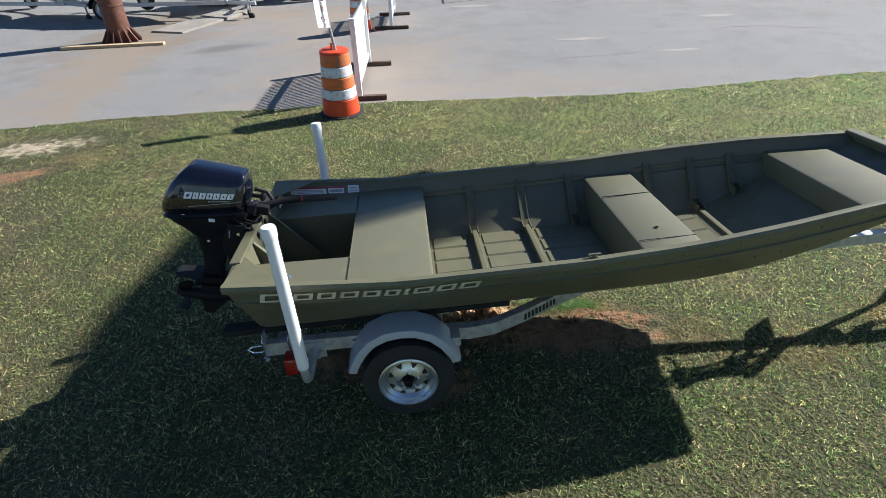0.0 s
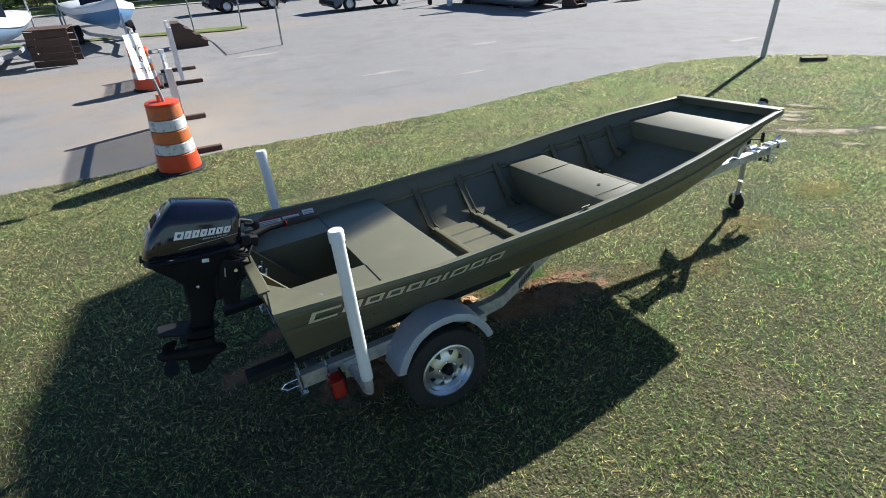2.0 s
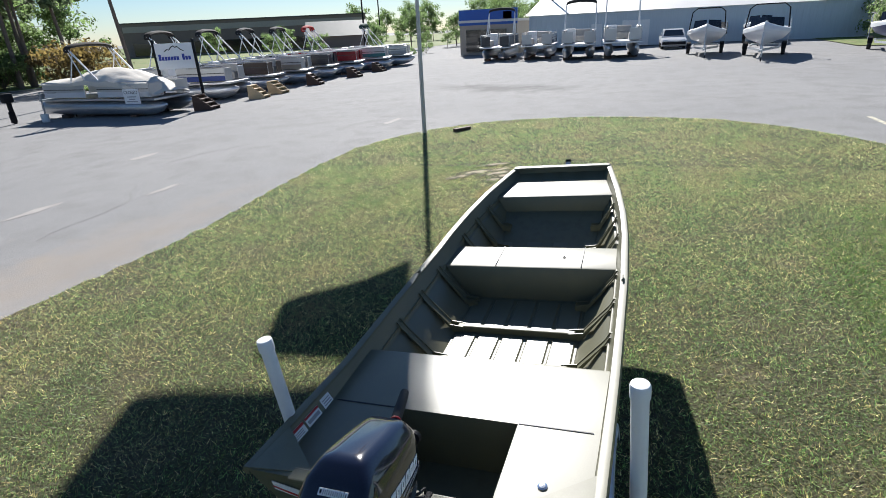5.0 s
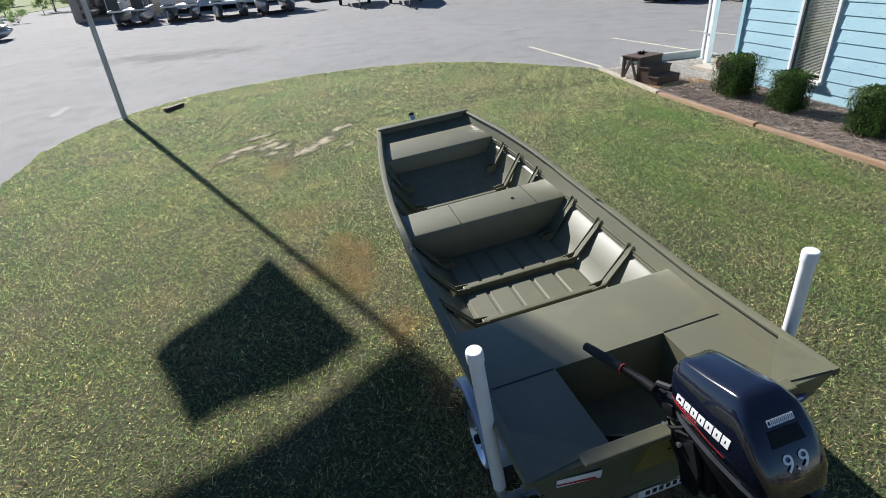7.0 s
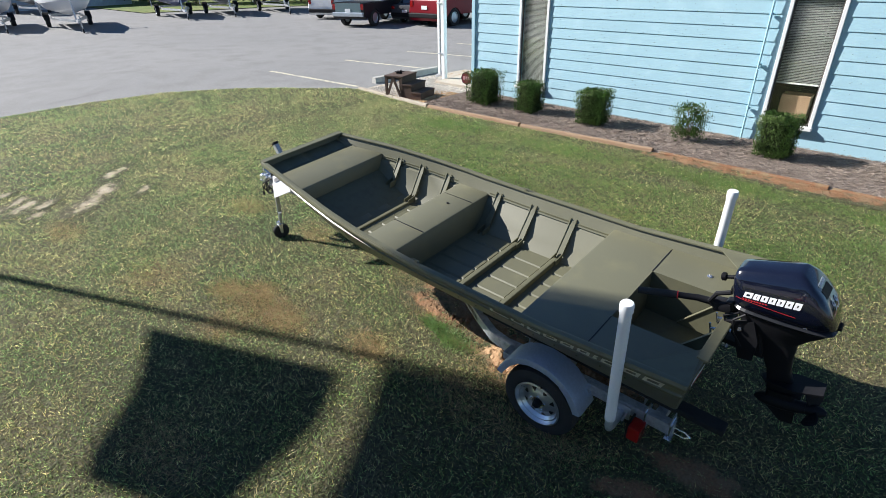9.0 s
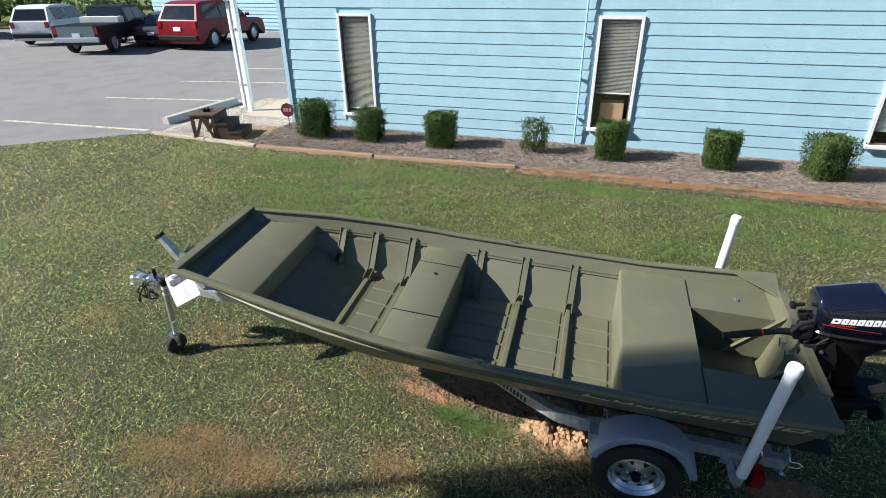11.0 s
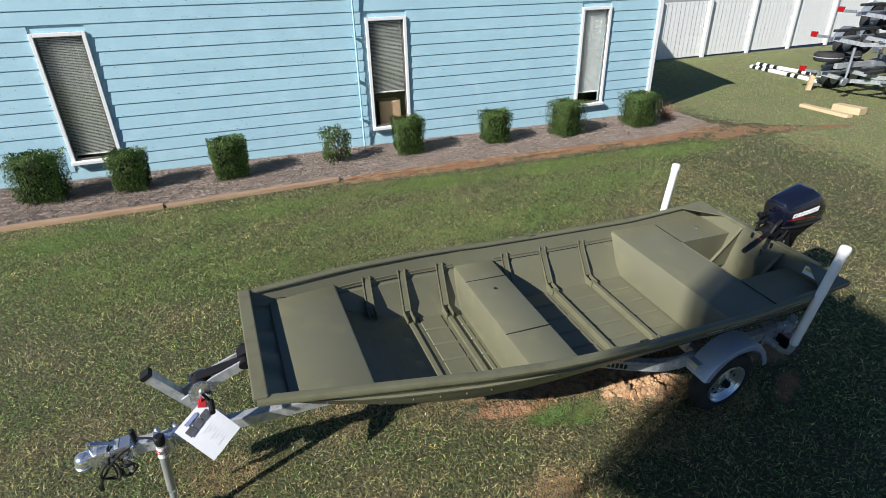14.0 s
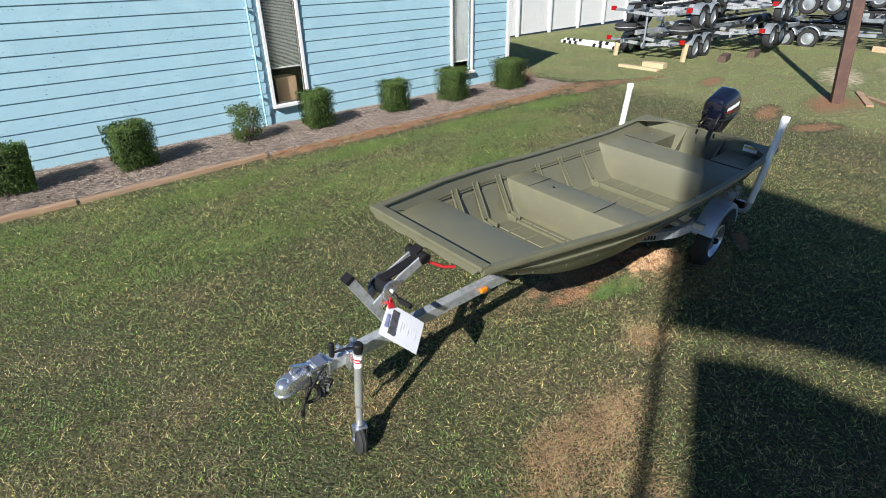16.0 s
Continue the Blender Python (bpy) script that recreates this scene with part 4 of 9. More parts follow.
for s in (-1, 1):
    bm = B()
    step = -s
    hollow = [0.150, 0.100, 0.095, 0.095, 0.090, 0.080, 0.026, 0.105, 0.095, 0.105]
    x = 0.15 if s < 0 else 1.29
    for i, w in enumerate(hollow):
        low, high, k = (0.132, 0.056, 0.016) if i == 0 else (0.122, 0.064, 0.013)
        corner = lambda a_, b_: side_point(x + step * (a_ + 0.35 * b_), low - b_, s, 0.0095)
        h = low - high
        for a0, b0, a1, b1 in ((0, 0, w, k), (0, h - k, w, h), (0, k, k * 1.5, h - k), (w - k * 1.5, k, w, h - k)):
            if w < 0.05 and a0 > 0 or i == 0 and a0 > 0:
                continue
            prism(bm, [corner(a0, b0), corner(a1, b0), corner(a1, b1), corner(a0, b1)], (0, s * 0.0025, 0))
        x += step * (w + 0.024)
    part("side_lettering", bm, CREAM, boat, "maker's name as plain cream outlines")
# decals inside the port quarter, on the transom and at the stern


def side_decal(u0, u1, w0, w1, s, mat, name, label, lift=0.0035):
    bm = B()
    pts = []
    for u, w in ((u0, w0), (u1, w0), (u1, w1), (u0, w1)):
        ww = lerp(RAIL_W, u) - w
        pts.append((u, s * (inner_v(u, ww) - lift), ww))
    prism(bm, pts, (0, -s * 0.0008, 0))
    return part(name, bm, mat, boat, label)


side_decal(0.10, 0.36, 0.035, 0.085, 1, WHITEDECAL, "warning_label", "white warning label with red band")
side_decal(0.10, 0.36, 0.035, 0.048, 1, REDDECAL, "warning_band", "red band of the warning label", 0.005)
for i in range(3):
    side_decal(0.15, 0.34, 0.056 + 0.009 * i, 0.060 + 0.009 * i, 1, GREYINK, "warning_line", "grey line of small print", 0.005)
side_decal(0.375, 0.49, 0.035, 0.082, 1, WHITEDECAL, "capacity_label", "white capacity label")
side_decal(0.375, 0.49, 0.035, 0.046, 1, REDDECAL, "capacity_band", "red band of the label", 0.005)
side_decal(0.385, 0.48, 0.056, 0.072, 1, GREYINK, "capacity_print", "grey small print", 0.005)
side_decal(0.52, 0.60, 0.030, 0.085, 1, WHITEDECAL, "hull_label", "white label")
for i in range(3):
    side_decal(0.53, 0.59, 0.042 + 0.012 * i, 0.047 + 0.012 * i, 1, GREYINK, "hull_print", "grey small print", 0.005)
# yellow and white label on the inside of the transom, blue dealer badge outside
bm = B()
prism(bm, [(0.056, 0.42, -0.035), (0.056, 0.56, -0.035), (0.066, 0.56, -0.10), (0.066, 0.42, -0.10)], (0.001, 0, 0))
part("motor_label", bm, WHITEDECAL, boat, "white label with a yellow head")
bm = B()
prism(bm, [(0.0585, 0.43, -0.050), (0.0585, 0.55, -0.050), (0.0615, 0.55, -0.070), (0.0615, 0.43, -0.070)], (0.001, 0, 0))
part("motor_label_band", bm, YELLOWDECAL, boat, "yellow head of the label")
bm = B()
prism(bm, [(0.006, -0.43, -0.085), (0.008, -0.60, -0.115), (0.018, -0.595, -0.175), (0.015, -0.47, -0.135)], (-0.0025, 0, 0))
part("dealer_badge", bm, BLUEDECAL, boat, "blue dealer badge")
bm = B()
prism(bm, [(0.0055, -0.455, -0.105), (0.0065, -0.575, -0.125), (0.0085, -0.575, -0.138), (0.0075, -0.46, -0.118)], (-0.0025, 0, 0))
part("dealer_badge_print", bm, WHITEDECAL, boat, "plain pale bar")

bm = B()
prism(bm, [(0.006, 0.40, -0.10), (0.004, 0.60, -0.06), (0.008, 0.60, -0.11), (0.014, 0.40, -0.16)], (-0.0025, 0, 0))
part("quarter_badge", bm, WHITEDECAL, boat, "pale maker's badge")
bm = B()
prism(bm, [(0.0068, 0.43, -0.132), (0.004, 0.60, -0.088), (0.0045, 0.60, -0.095), (0.0078, 0.42, -0.147)], (-0.0025, 0, 0))
part("quarter_badge_bar", bm, REDDECAL, boat, "plain red bar")

# ---- the outboard motor ----
MOTOR = BOAT @ (Matrix.Translation((-0.20, 0.0, 0.15)) @ pose(0, 0, 0, 0, 14, 0))
motor = thing("outboard_motor", MOTOR, "black and dark blue outboard motor clamped to the transom", "outboard motor")


def rrect(a0, a1, hw, b, n=28, p=0.42, tilt=0.0, slim=0.92):
    pts = []
    for i in range(n):
        t = 2 * math.pi * i / n
        c, s = math.cos(t), math.sin(t)
        x = math.copysign(abs(c) ** p, c)
        y = math.copysign(abs(s) ** p, s)
        a = (a0 + a1) / 2 + x * (a1 - a0) / 2
        a, y = (a - 0.03) * slim + 0.03, y * slim
        pts.append(Vector((a, y * hw * (0.90 + 0.10 * min(1, 1 - x)) , b + tilt * a)))
    return pts


# cowl sections: height, rear, front, half breadth, tilt, squareness
COWL_SECTIONS = [(-0.010, -0.280, 0.222, 0.122, 0.16, 0.42), (0.016, -0.300, 0.230, 0.143, 0.15, 0.38), (0.062, -0.292, 0.232, 0.150, 0.115, 0.34), (0.115, -0.262, 0.230, 0.148, 0.065, 0.30), (0.160, -0.228, 0.227, 0.141, 0.025, 0.26),
                 (0.198, -0.190, 0.224, 0.128, -0.010, 0.22), (0.212, -0.176, 0.222, 0.120, -0.025, 0.20), (0.246, -0.136, 0.212, 0.090, -0.055, 0.22), (0.254, -0.124, 0.204, 0.080, -0.060, 0.26), (0.260, -0.09, 0.16, 0.045, -0.06, 0.36)]


def cowl_row(z):
    zs = [r[0] for r in COWL_SECTIONS]
    return [float(np.interp(z, zs, [r[i] for r in COWL_SECTIONS])) for i in range(1, 6)]


def cowl_point(a, z, side, off=0.0):
    """A place on the cowl's side, a along it and z up it."""
    a0, a1, hw, tilt, p = cowl_row(z)
    raw_a = (a - 0.03) / 0.92 + 0.03
    x = max(-0.999, min(0.999, (raw_a - (a0 + a1) / 2) / ((a1 - a0) / 2)))
    y = (1 - abs(x) ** (2 / p)) ** (p / 2) * 0.92 * hw * (0.90 + 0.10 * min(1, 1 - x))
    return Vector((a, side * (y + off), z + tilt * a))


def cowl_rear(z, y, off=0.0):
    """A place on the cowl's rear face."""
    a0, a1, hw, tilt, p = cowl_row(z)
    a = (a0 - 0.03) * 0.92 + 0.03 - off
    return Vector((a, y, z + tilt * a))


bm = B()
skin(bm, [rrect(a0, a1, hw, z, n=40, tilt=tilt, p=p) for z, a0, a1, hw, tilt, p in COWL_SECTIONS])
cowl = part("cowl", bm, COWL, motor, "glossy blue-black engine cowl", smooth=True)
bm = B()
skin(bm, [rrect(-0.284, 0.226, 0.132, -0.034, tilt=0.16, p=0.42), rrect(-0.298, 0.233, 0.144, -0.018, tilt=0.16, p=0.42), rrect(-0.286, 0.226, 0.130, -0.006, tilt=0.16, p=0.42)])
part("cowl_seal", bm, COWLBAND, motor)
bm = B()
box(bm, (-0.268, 0, -0.052), (0.036, 0.060, 0.026), bevel=0.008)
part("cowl_latch", bm, BLACK, motor)
bm = B()
skin(bm, [rrect(-0.270, 0.218, 0.124, -0.032, tilt=0.16), rrect(-0.252, 0.212, 0.118, -0.065, tilt=0.14), rrect(-0.178, 0.190, 0.094, -0.135, tilt=0.06), rrect(-0.108, 0.135, 0.066, -0.205), rrect(-0.100, 0.105, 0.054, -0.26), rrect(-0.085, 0.085, 0.046, -0.33)])
part("lower_pan", bm, BLACK, motor, smooth=True)
bm = B()
skin(bm, [rrect(-0.085, 0.08, 0.042, -0.33), rrect(-0.075, 0.055, 0.036, -0.42), rrect(-0.095, 0.055, 0.030, -0.50), rrect(-0.105, 0.055, 0.026, -0.58), rrect(-0.110, 0.062, 0.028, -0.62)])
part("leg", bm, BLACK, motor, smooth=True)
bm = B()
prism(bm, [(-0.235, -0.055, -0.488), (-0.10, -0.085, -0.488), (0.05, -0.05, -0.488), (0.085, 0, -0.488), (0.05, 0.05, -0.488), (-0.10, 0.085, -0.488), (-0.235, 0.055, -0.488)], (0, 0, -0.010))
prism(bm, [(-0.13, -0.050, -0.56), (0.03, -0.045, -0.56), (0.06, 0, -0.56), (0.03, 0.045, -0.56), (-0.13, 0.050, -0.56)], (0, 0, -0.006))
part("cavitation_plate", bm, BLACK, motor)
bm = B()
lathe(bm, [(0.012, 0.135), (0.030, 0.11), (0.043, 0.06), (0.046, 0.0), (0.043, -0.08), (0.036, -0.13)], 20, (-0.02, 0, -0.655), "x")
prism(bm, [(-0.10, -0.006, -0.68), (0.075, -0.006, -0.68), (-0.02, -0.006, -0.80), (-0.085, -0.006, -0.80)], (0, 0.012, 0))
part("gearcase", bm, BLACK, motor, smooth=True)
prop = B()
lathe(prop, [(0.034, 0.03), (0.036, 0.0), (0.030, -0.05), (0.012, -0.075)], 16, (-0.175, 0, -0.655), "x")
for k in range(3):
    mk = Matrix.Translation((-0.185, 0, -0.655)) @ Matrix.Rotation(radians(120 * k + 20), 4, "X")
    rows = []
    for r, w, tw in ((0.02, 0.05, 50), (0.06, 0.085, 38), (0.095, 0.085, 28), (0.118, 0.045, 22)):
        c, s = math.cos(radians(tw)), math.sin(radians(tw))
        rows.append([mk @ Vector((d * c * w / 2 + t, d * s * w / 2, r)) for d, t in ((-1, -0.003), (1, -0.003), (1, 0.003), (-1, 0.003))])
    skin(prop, rows)
part("propeller", prop, BLACK, motor, smooth=True)
# clamp bracket and swivel
bm = B()
for s in (-1, 1):
    prism(bm, [(0.10, 0.085 * s, -0.06), (0.26, 0.085 * s, -0.09), (0.29, 0.085 * s, -0.11), (0.29, 0.085 * s, -0.22), (0.262, 0.085 * s, -0.22), (0.258, 0.085 * s, -0.125), (0.205, 0.085 * s, -0.135), (0.185, 0.085 * s, -0.33), (0.11, 0.085 * s, -0.33), (0.08, 0.085 * s, -0.2)], (0, 0.018 * s, 0))
box(bm, (0.10, 0, -0.20), (0.07, 0.15, 0.22), bevel=0.015)
box(bm, (0.15, 0, -0.315), (0.05, 0.17, 0.03), bevel=0.008)
part("clamp_bracket", bm, BLACK, motor)
for s in (-1, 1):
    bm = B()
    tube(bm, [(0.285, 0.06 * s, -0.19), (0.345, 0.06 * s, -0.19)], 0.009, 8)
    tube(bm, [(0.345, 0.06 * s, -0.225), (0.345, 0.06 * s, -0.155)], 0.006, 6)
    lathe(bm, [(0.018, 0.262), (0.018, 0.27)], 12, (0, 0.06 * s, -0.19), "x")
    part("clamp_screw", bm, ZINC, motor)
bm = B()
tube(bm, [(0.16, -0.10, -0.03), (0.24, -0.105, -0.05), (0.26, -0.10, -0.12), (0.20, -0.10, -0.19)], 0.006, 6)
tube(bm, [(0.18, 0.08, -0.03), (0.26, 0.09, -0.06), (0.24, 0.09, -0.14)], 0.006, 6)
tube(bm, [(0.15, -0.06, -0.04), (0.25, -0.05, -0.06), (0.28, 0.0, -0.03), (0.25, 0.05, -0.05)], 0.007, 6)
part("control_cables", bm, BLACK, motor)
bm = B()
tube(bm, [(0.235, -0.05, 0.12), (0.285, -0.05, 0.115)], 0.012, 10)
lathe(bm, [(0.010, 0.285), (0.024, 0.287), (0.026, 0.305), (0.018, 0.312)], 14, (0, -0.05, 0.115), "x")
part("starter_handle", bm, BLACK, motor)
for b, a, s in ((-0.03, -0.14, -1), (-0.22, -0.02, -1), (-0.03, -0.14, 1)):
    bm = B()
    lathe(bm, [(0.010, 0), (0.010, 0.004), (0.006, 0.007)], 12, (a, 0, b), "y")
    hw = 0.112 if b > -0.1 else 0.056
    for v in bm.verts:
        v.co.y = s * (v.co.y + hw)
    part("bolt", bm, ZINC, motor)
bm = B()
box(bm, (0.02, -0.1165, -0.045), (0.035, 0.003, 0.02))
part("serial_label", bm, WHITEDECAL, motor, "small white label")
bm = B()
box(bm, (0.115, -0.095, -0.13), (0.004, 0.03, 0.05))
part("serial_label", bm, WHITEDECAL, motor, "small white label")
# small fittings round the bracket
for s in (-1, 1):
    bm = B()
    tube(bm, [(0.14, 0.105 * s, -0.02), (0.20, 0.115 * s, -0.06), (0.21, 0.11 * s, -0.15), (0.17, 0.10 * s, -0.24), (0.13, 0.08 * s, -0.30)], 0.0075, 7)
    part("hose", bm, BLACK, motor, smooth=True)
    bm = B()
    tube(bm, [(0.17, 0.104 * s, -0.12), (0.17, 0.118 * s, -0.12)], 0.011, 8)
    part("bracket_nut", bm, ZINC, motor)
    bm = B()
    tube(bm, [(0.235, 0.104 * s, -0.15), (0.235, 0.114 * s, -0.15)], 0.008, 8)
    part("bracket_nut", bm, ZINC, motor)
bm = B()
beam(bm, [(0.11, -0.11, -0.05), (0.17, -0.13, -0.06), (0.22, -0.135, -0.045)], 0.02, 0.008)
part("shift_lever", bm, BLACK, motor)
bm = B()
tube(bm, [(0.225, 0.0, -0.01), (0.275, 0.02, -0.06), (0.25, 0.05, -0.10)], 0.009, 8)
part("fuel_line", bm, BLACK, motor, smooth=True)
bm = B()
box(bm, (0.235, -0.06, 0.03), (0.05, 0.05, 0.05), bevel=0.01)
part("choke_knob", bm, BLACK, motor)
bm = B()
box(bm, (0.232, 0.05, 0.0), (0.04, 0.07, 0.06), bevel=0.01)
part("switch_box", bm, COWLBAND, motor)
# tiller arm
bm = B()
tube(bm, [(0.19, 0.03, -0.03), (0.26, 0.06, -0.015), (0.33, 0.085, 0.012)], [0.032, 0.028, 0.024], 10)
box(bm, (0.27, 0.055, -0.012), (0.10, 0.085, 0.06), bevel=0.014)
tube(bm, [(0.30, 0.075, 0.006), (0.396, 0.104, 0.036), (0.50, 0.132, 0.048)], [0.024, 0.020, 0.018], 12)
tiller = part("tiller_arm", bm, BLACK, motor, smooth=True)
bm = B()
tube(bm, [(0.50, 0.132, 0.048), (0.515, 0.136, 0.050), (0.66, 0.173, 0.063), (0.716, 0.188, 0.069)], [0.019, 0.023, 0.022, 0.020], 14)
part("grip", bm, material("rubber grip", (0.02, 0.02, 0.02), rough=0.8, vary=0.1, fine=200, bump=0.4, depth=0.003), tiller, "ribbed rubber twist grip", smooth=True)
bm = B()
tube(bm, [(0.497, 0.1312, 0.0477), (0.503, 0.1328, 0.0483)], 0.0245, 14)
part("grip_ring", bm, REDDECAL, tiller)
bm = B()
tube(bm, [(0.22, 0.09, 0.10), (0.29, 0.10, 0.085), (0.33, 0.10, 0.03), (0.30, 0.09, -0.02)], 0.014, 8)
part("carry_loop", bm, BLACK, motor, smooth=True)
# cowl markings: hollow slanted blocks in place of the maker's name


def hollow_blocks(bm, at, out, start, step, widths, gap, low, high, stroke, slant):
    """A row of slanted outlines laid on a surface; at(a, b) gives the place a along and b up."""
    x = start
    for w in widths:
        h = high - low
        corner = lambda a_, b_: at(x + step * (a_ + slant * b_), low + b_)
        for a0, b0, a1, b1 in ((0, 0, w, stroke), (0, h - stroke, w, h), (0, stroke, stroke * 1.15, h - stroke), (w - stroke * 1.15, stroke, w, h - stroke)):
            if w < stroke * 2.6 and b0 == stroke and a0 > 0:
                continue
            prism(bm, [corner(a0, b0), corner(a1, b0), corner(a1, b1), corner(a0, b1)], out)
        x += step * (w + gap)


for s in (-1, 1):
    on_side = lambda a_, b_: cowl_point(a_, b_, s, 0.0008)
    bm = B()
    hollow_blocks(bm, on_side, (0, s * 0.0014, 0), -0.125 if s < 0 else 0.150, -s, [0.042, 0.030, 0.032, 0.032, 0.033, 0.032, 0.032], 0.006, 0.098, 0.136, 0.0112, 0.30)
    part("cowl_lettering", bm, WHITEDECAL, cowl, "maker's name as plain white outlines")
    bm = B()
    for i in range(9):
        a_ = (0.010 if s < 0 else 0.030) + 0.014 * i
        prism(bm, [on_side(a_, 0.080), on_side(a_ + 0.010, 0.080), on_side(a_ + 0.012, 0.088), on_side(a_ + 0.002, 0.088)], (0, s * 0.0012, 0))
    part("cowl_subline", bm, GREYINK if s < 0 else REDDECAL, cowl)
    bm = B()
    for i in range(12):
        a_ = -0.10 + 0.024 * i
        z_ = 0.050 + 0.0022 * i
        prism(bm, [on_side(a_, z_), on_side(a_ + 0.024, z_ + 0.0022), on_side(a_ + 0.024, z_ + 0.0062), on_side(a_, z_ + 0.003)], (0, s * 0.001, 0))
    part("cowl_stripe", bm, REDDECAL if s > 0 else GREYINK, cowl)
rear_up = (cowl_rear(0.17, 0) - cowl_rear(0.06, 0)).normalized()
rear_x = Vector((0, -1, 0))
rear_n = rear_x.cross(rear_up)
lettering("9.9", 0.078, WHITEDECAL, "power_number", cowl, basis(cowl_rear(0.105, 0.0, 0.0035), rear_x, rear_up, rear_n))
bm = B()
prism(bm, [cowl_rear(z, y, 0.0012) for z, y in ((0.145, -0.062), (0.145, 0.062), (0.178, 0.056), (0.178, -0.056))], (-0.002, 0, 0))
part("air_intake", bm, BLACK, cowl, "dark air intake under the cowl's rear lip")
bm = B()
hollow_blocks(bm, lambda a_, b_: cowl_rear(b_, -a_, 0.0012), (-0.0012, 0, 0.0004), -0.045, 1, [0.015, 0.010, 0.011, 0.011, 0.011, 0.011, 0.011], 0.003, 0.186, 0.200, 0.003, 0.2)
part("rear_lettering", bm, WHITEDECAL, cowl, "maker's name as plain white outlines")

RIMSTEEL = material("bright plated rim", (0.62, 0.65, 0.69), rough=0.30, metal=0.85, vary=0.1, scale=14, fine=100, bump=0.04, depth=0.001)

# ---- the boat trailer, in the boat's own axes ----
trailer = thing("boat_trailer", BOAT, "galvanised single-axle boat trailer parked on the lawn", "trailer")
for s in (-1, 1):
    bm = B()
    pts = [(0.04, 0.51 * s, -0.575), (0.6, 0.51 * s, -0.585), (1.1, 0.51 * s, -0.605), (1.25, 0.505 * s, -0.625), (1.40, 0.465 * s, -0.645), (1.60, 0.36 * s, -0.66), (1.88, 0.20 * s, -0.67), (2.2, 0.07 * s, -0.665), (2.5, 0.03 * s, -0.65)]
    beam(bm, pts, 0.055, 0.085)
    rail = part("frame_rail", bm, GALV, trailer)
    # writing on the rail is a dealer's name: plain bars
    bm = B()
    for i in range(9):
        u = 1.62 + 0.027 * i
        v = s * (0.36 - 0.5714 * (u - 1.60) + 0.0325)
        prism(bm, [(u, v, -0.69), (u + 0.018, v - s * 0.0103, -0.69), (u + 0.018, v - s * 0.0103, -0.645), (u, v, -0.645)], (0, s * 0.0015, 0))
    part("rail_print", bm, INK, rail, "dealer's name as plain dark bars")
    # bunk board under the hull
    bm = B()
    box(bm, (0.66, 0.40 * s, -0.500), (1.72, 0.09, 0.042), bevel=0.008)
    part("bunk", bm, CARPET, trailer, "black carpeted bunk board")
    for u in (0.25, 1.10):
        bm = B()
        prism(bm, [(u, 0.36 * s, -0.523), (u, 0.44 * s, -0.523), (u, 0.44 * s, -0.60), (u, 0.36 * s, -0.60)], (0.006, 0, 0))
        box(bm, (u + 0.02, 0.40 * s, -0.523), (0.05, 0.08, 0.005))
        part("bunk_bracket", bm, GALV, trailer)
    # U-bolts and tie-down at the rear end
    for u in (0.05, 0.20):
        bm = B()
        tube(bm, [(u, 0.552 * s, -0.66), (u, 0.555 * s, -0.51), (u, 0.537 * s, -0.50), (u, 0.487 * s, -0.50), (u, 0.468 * s, -0.51), (u, 0.468 * s, -0.66)], 0.006, 6)
        box(bm, (u, 0.51 * s, -0.630), (0.04, 0.12, 0.008))
        part("u_bolt", bm, ZINC, trailer)
    bm = B()
    tube(bm, [(0.05, 0.51 * s, -0.56), (-0.03, 0.51 * s, -0.56), (-0.055, 0.51 * s, -0.58), (-0.03, 0.51 * s, -0.605), (0.05, 0.51 * s, -0.605)], 0.006, 6)
    part("tie_down_ring", bm, ZINC, trailer)
    bm = B()
    prism(bm, [(0.05, 0.48 * s, -0.47), (0.05, 0.54 * s, -0.47), (0.05, 0.54 * s, -0.65), (0.05, 0.48 * s, -0.65)], (0.006, 0, 0))
    part("rear_plate", bm, GALV, trailer)
    # tail lamp
    bm = B()
    box(bm, (0.215, 0.625 * s, -0.615), (0.075, 0.10, 0.11), bevel=0.012)
    lamp = part("tail_lamp", bm, REDLENS, trailer, "red tail lamp")
    bm = B()
    box(bm, (0.257, 0.615 * s, -0.615), (0.012, 0.11, 0.12), bevel=0.004)
    part("lamp_housing", bm, BLACK, lamp)
    # guide post: bent steel foot, plastic sleeve, cap
    top = (0.347, -0.835, 0.330) if s < 0 else (0.365, 0.765, 0.355)
    low = (0.336, -0.830, -0.487) if s < 0 else (0.345, 0.735, -0.505)
    lowv = Vector(low)
    bm = B()
    out = lowv.y
    tube(bm, [lowv + Vector((0, 0, 0.12)), lowv + Vector((0, 0, -0.05)), (low[0], out - s * 0.012, low[2] - 0.095), (low[0], out - s * 0.05, low[2] - 0.118), (low[0], 0.52 * s, low[2] - 0.12)], 0.024, 10)
    part("guide_foot", bm, GALV, trailer, smooth=True)
    bm = B()
    prism(bm, [(0.29, 0.545 * s, -0.55), (0.40, 0.545 * s, -0.55), (0.40, 0.545 * s, -0.66), (0.29, 0.545 * s, -0.66)], (0, s * 0.006, 0))
    tube(bm, [(0.31, 0.62 * s, -0.61), (0.31, 0.45 * s, -0.61)], 0.007, 6)
    tube(bm, [(0.37, 0.62 * s, -0.61), (0.37, 0.45 * s, -0.61)], 0.007, 6)
    part("foot_bracket", bm, GALV, trailer)
    bm = B()
    tube(bm, [low, top], 0.0315, 20)
    sleeve = part("guide_pole", bm, PVC, trailer, "white plastic guide pole", smooth=True)
    bm = B()
    d = (Vector(top) - lowv).normalized()
    t = Vector(top)
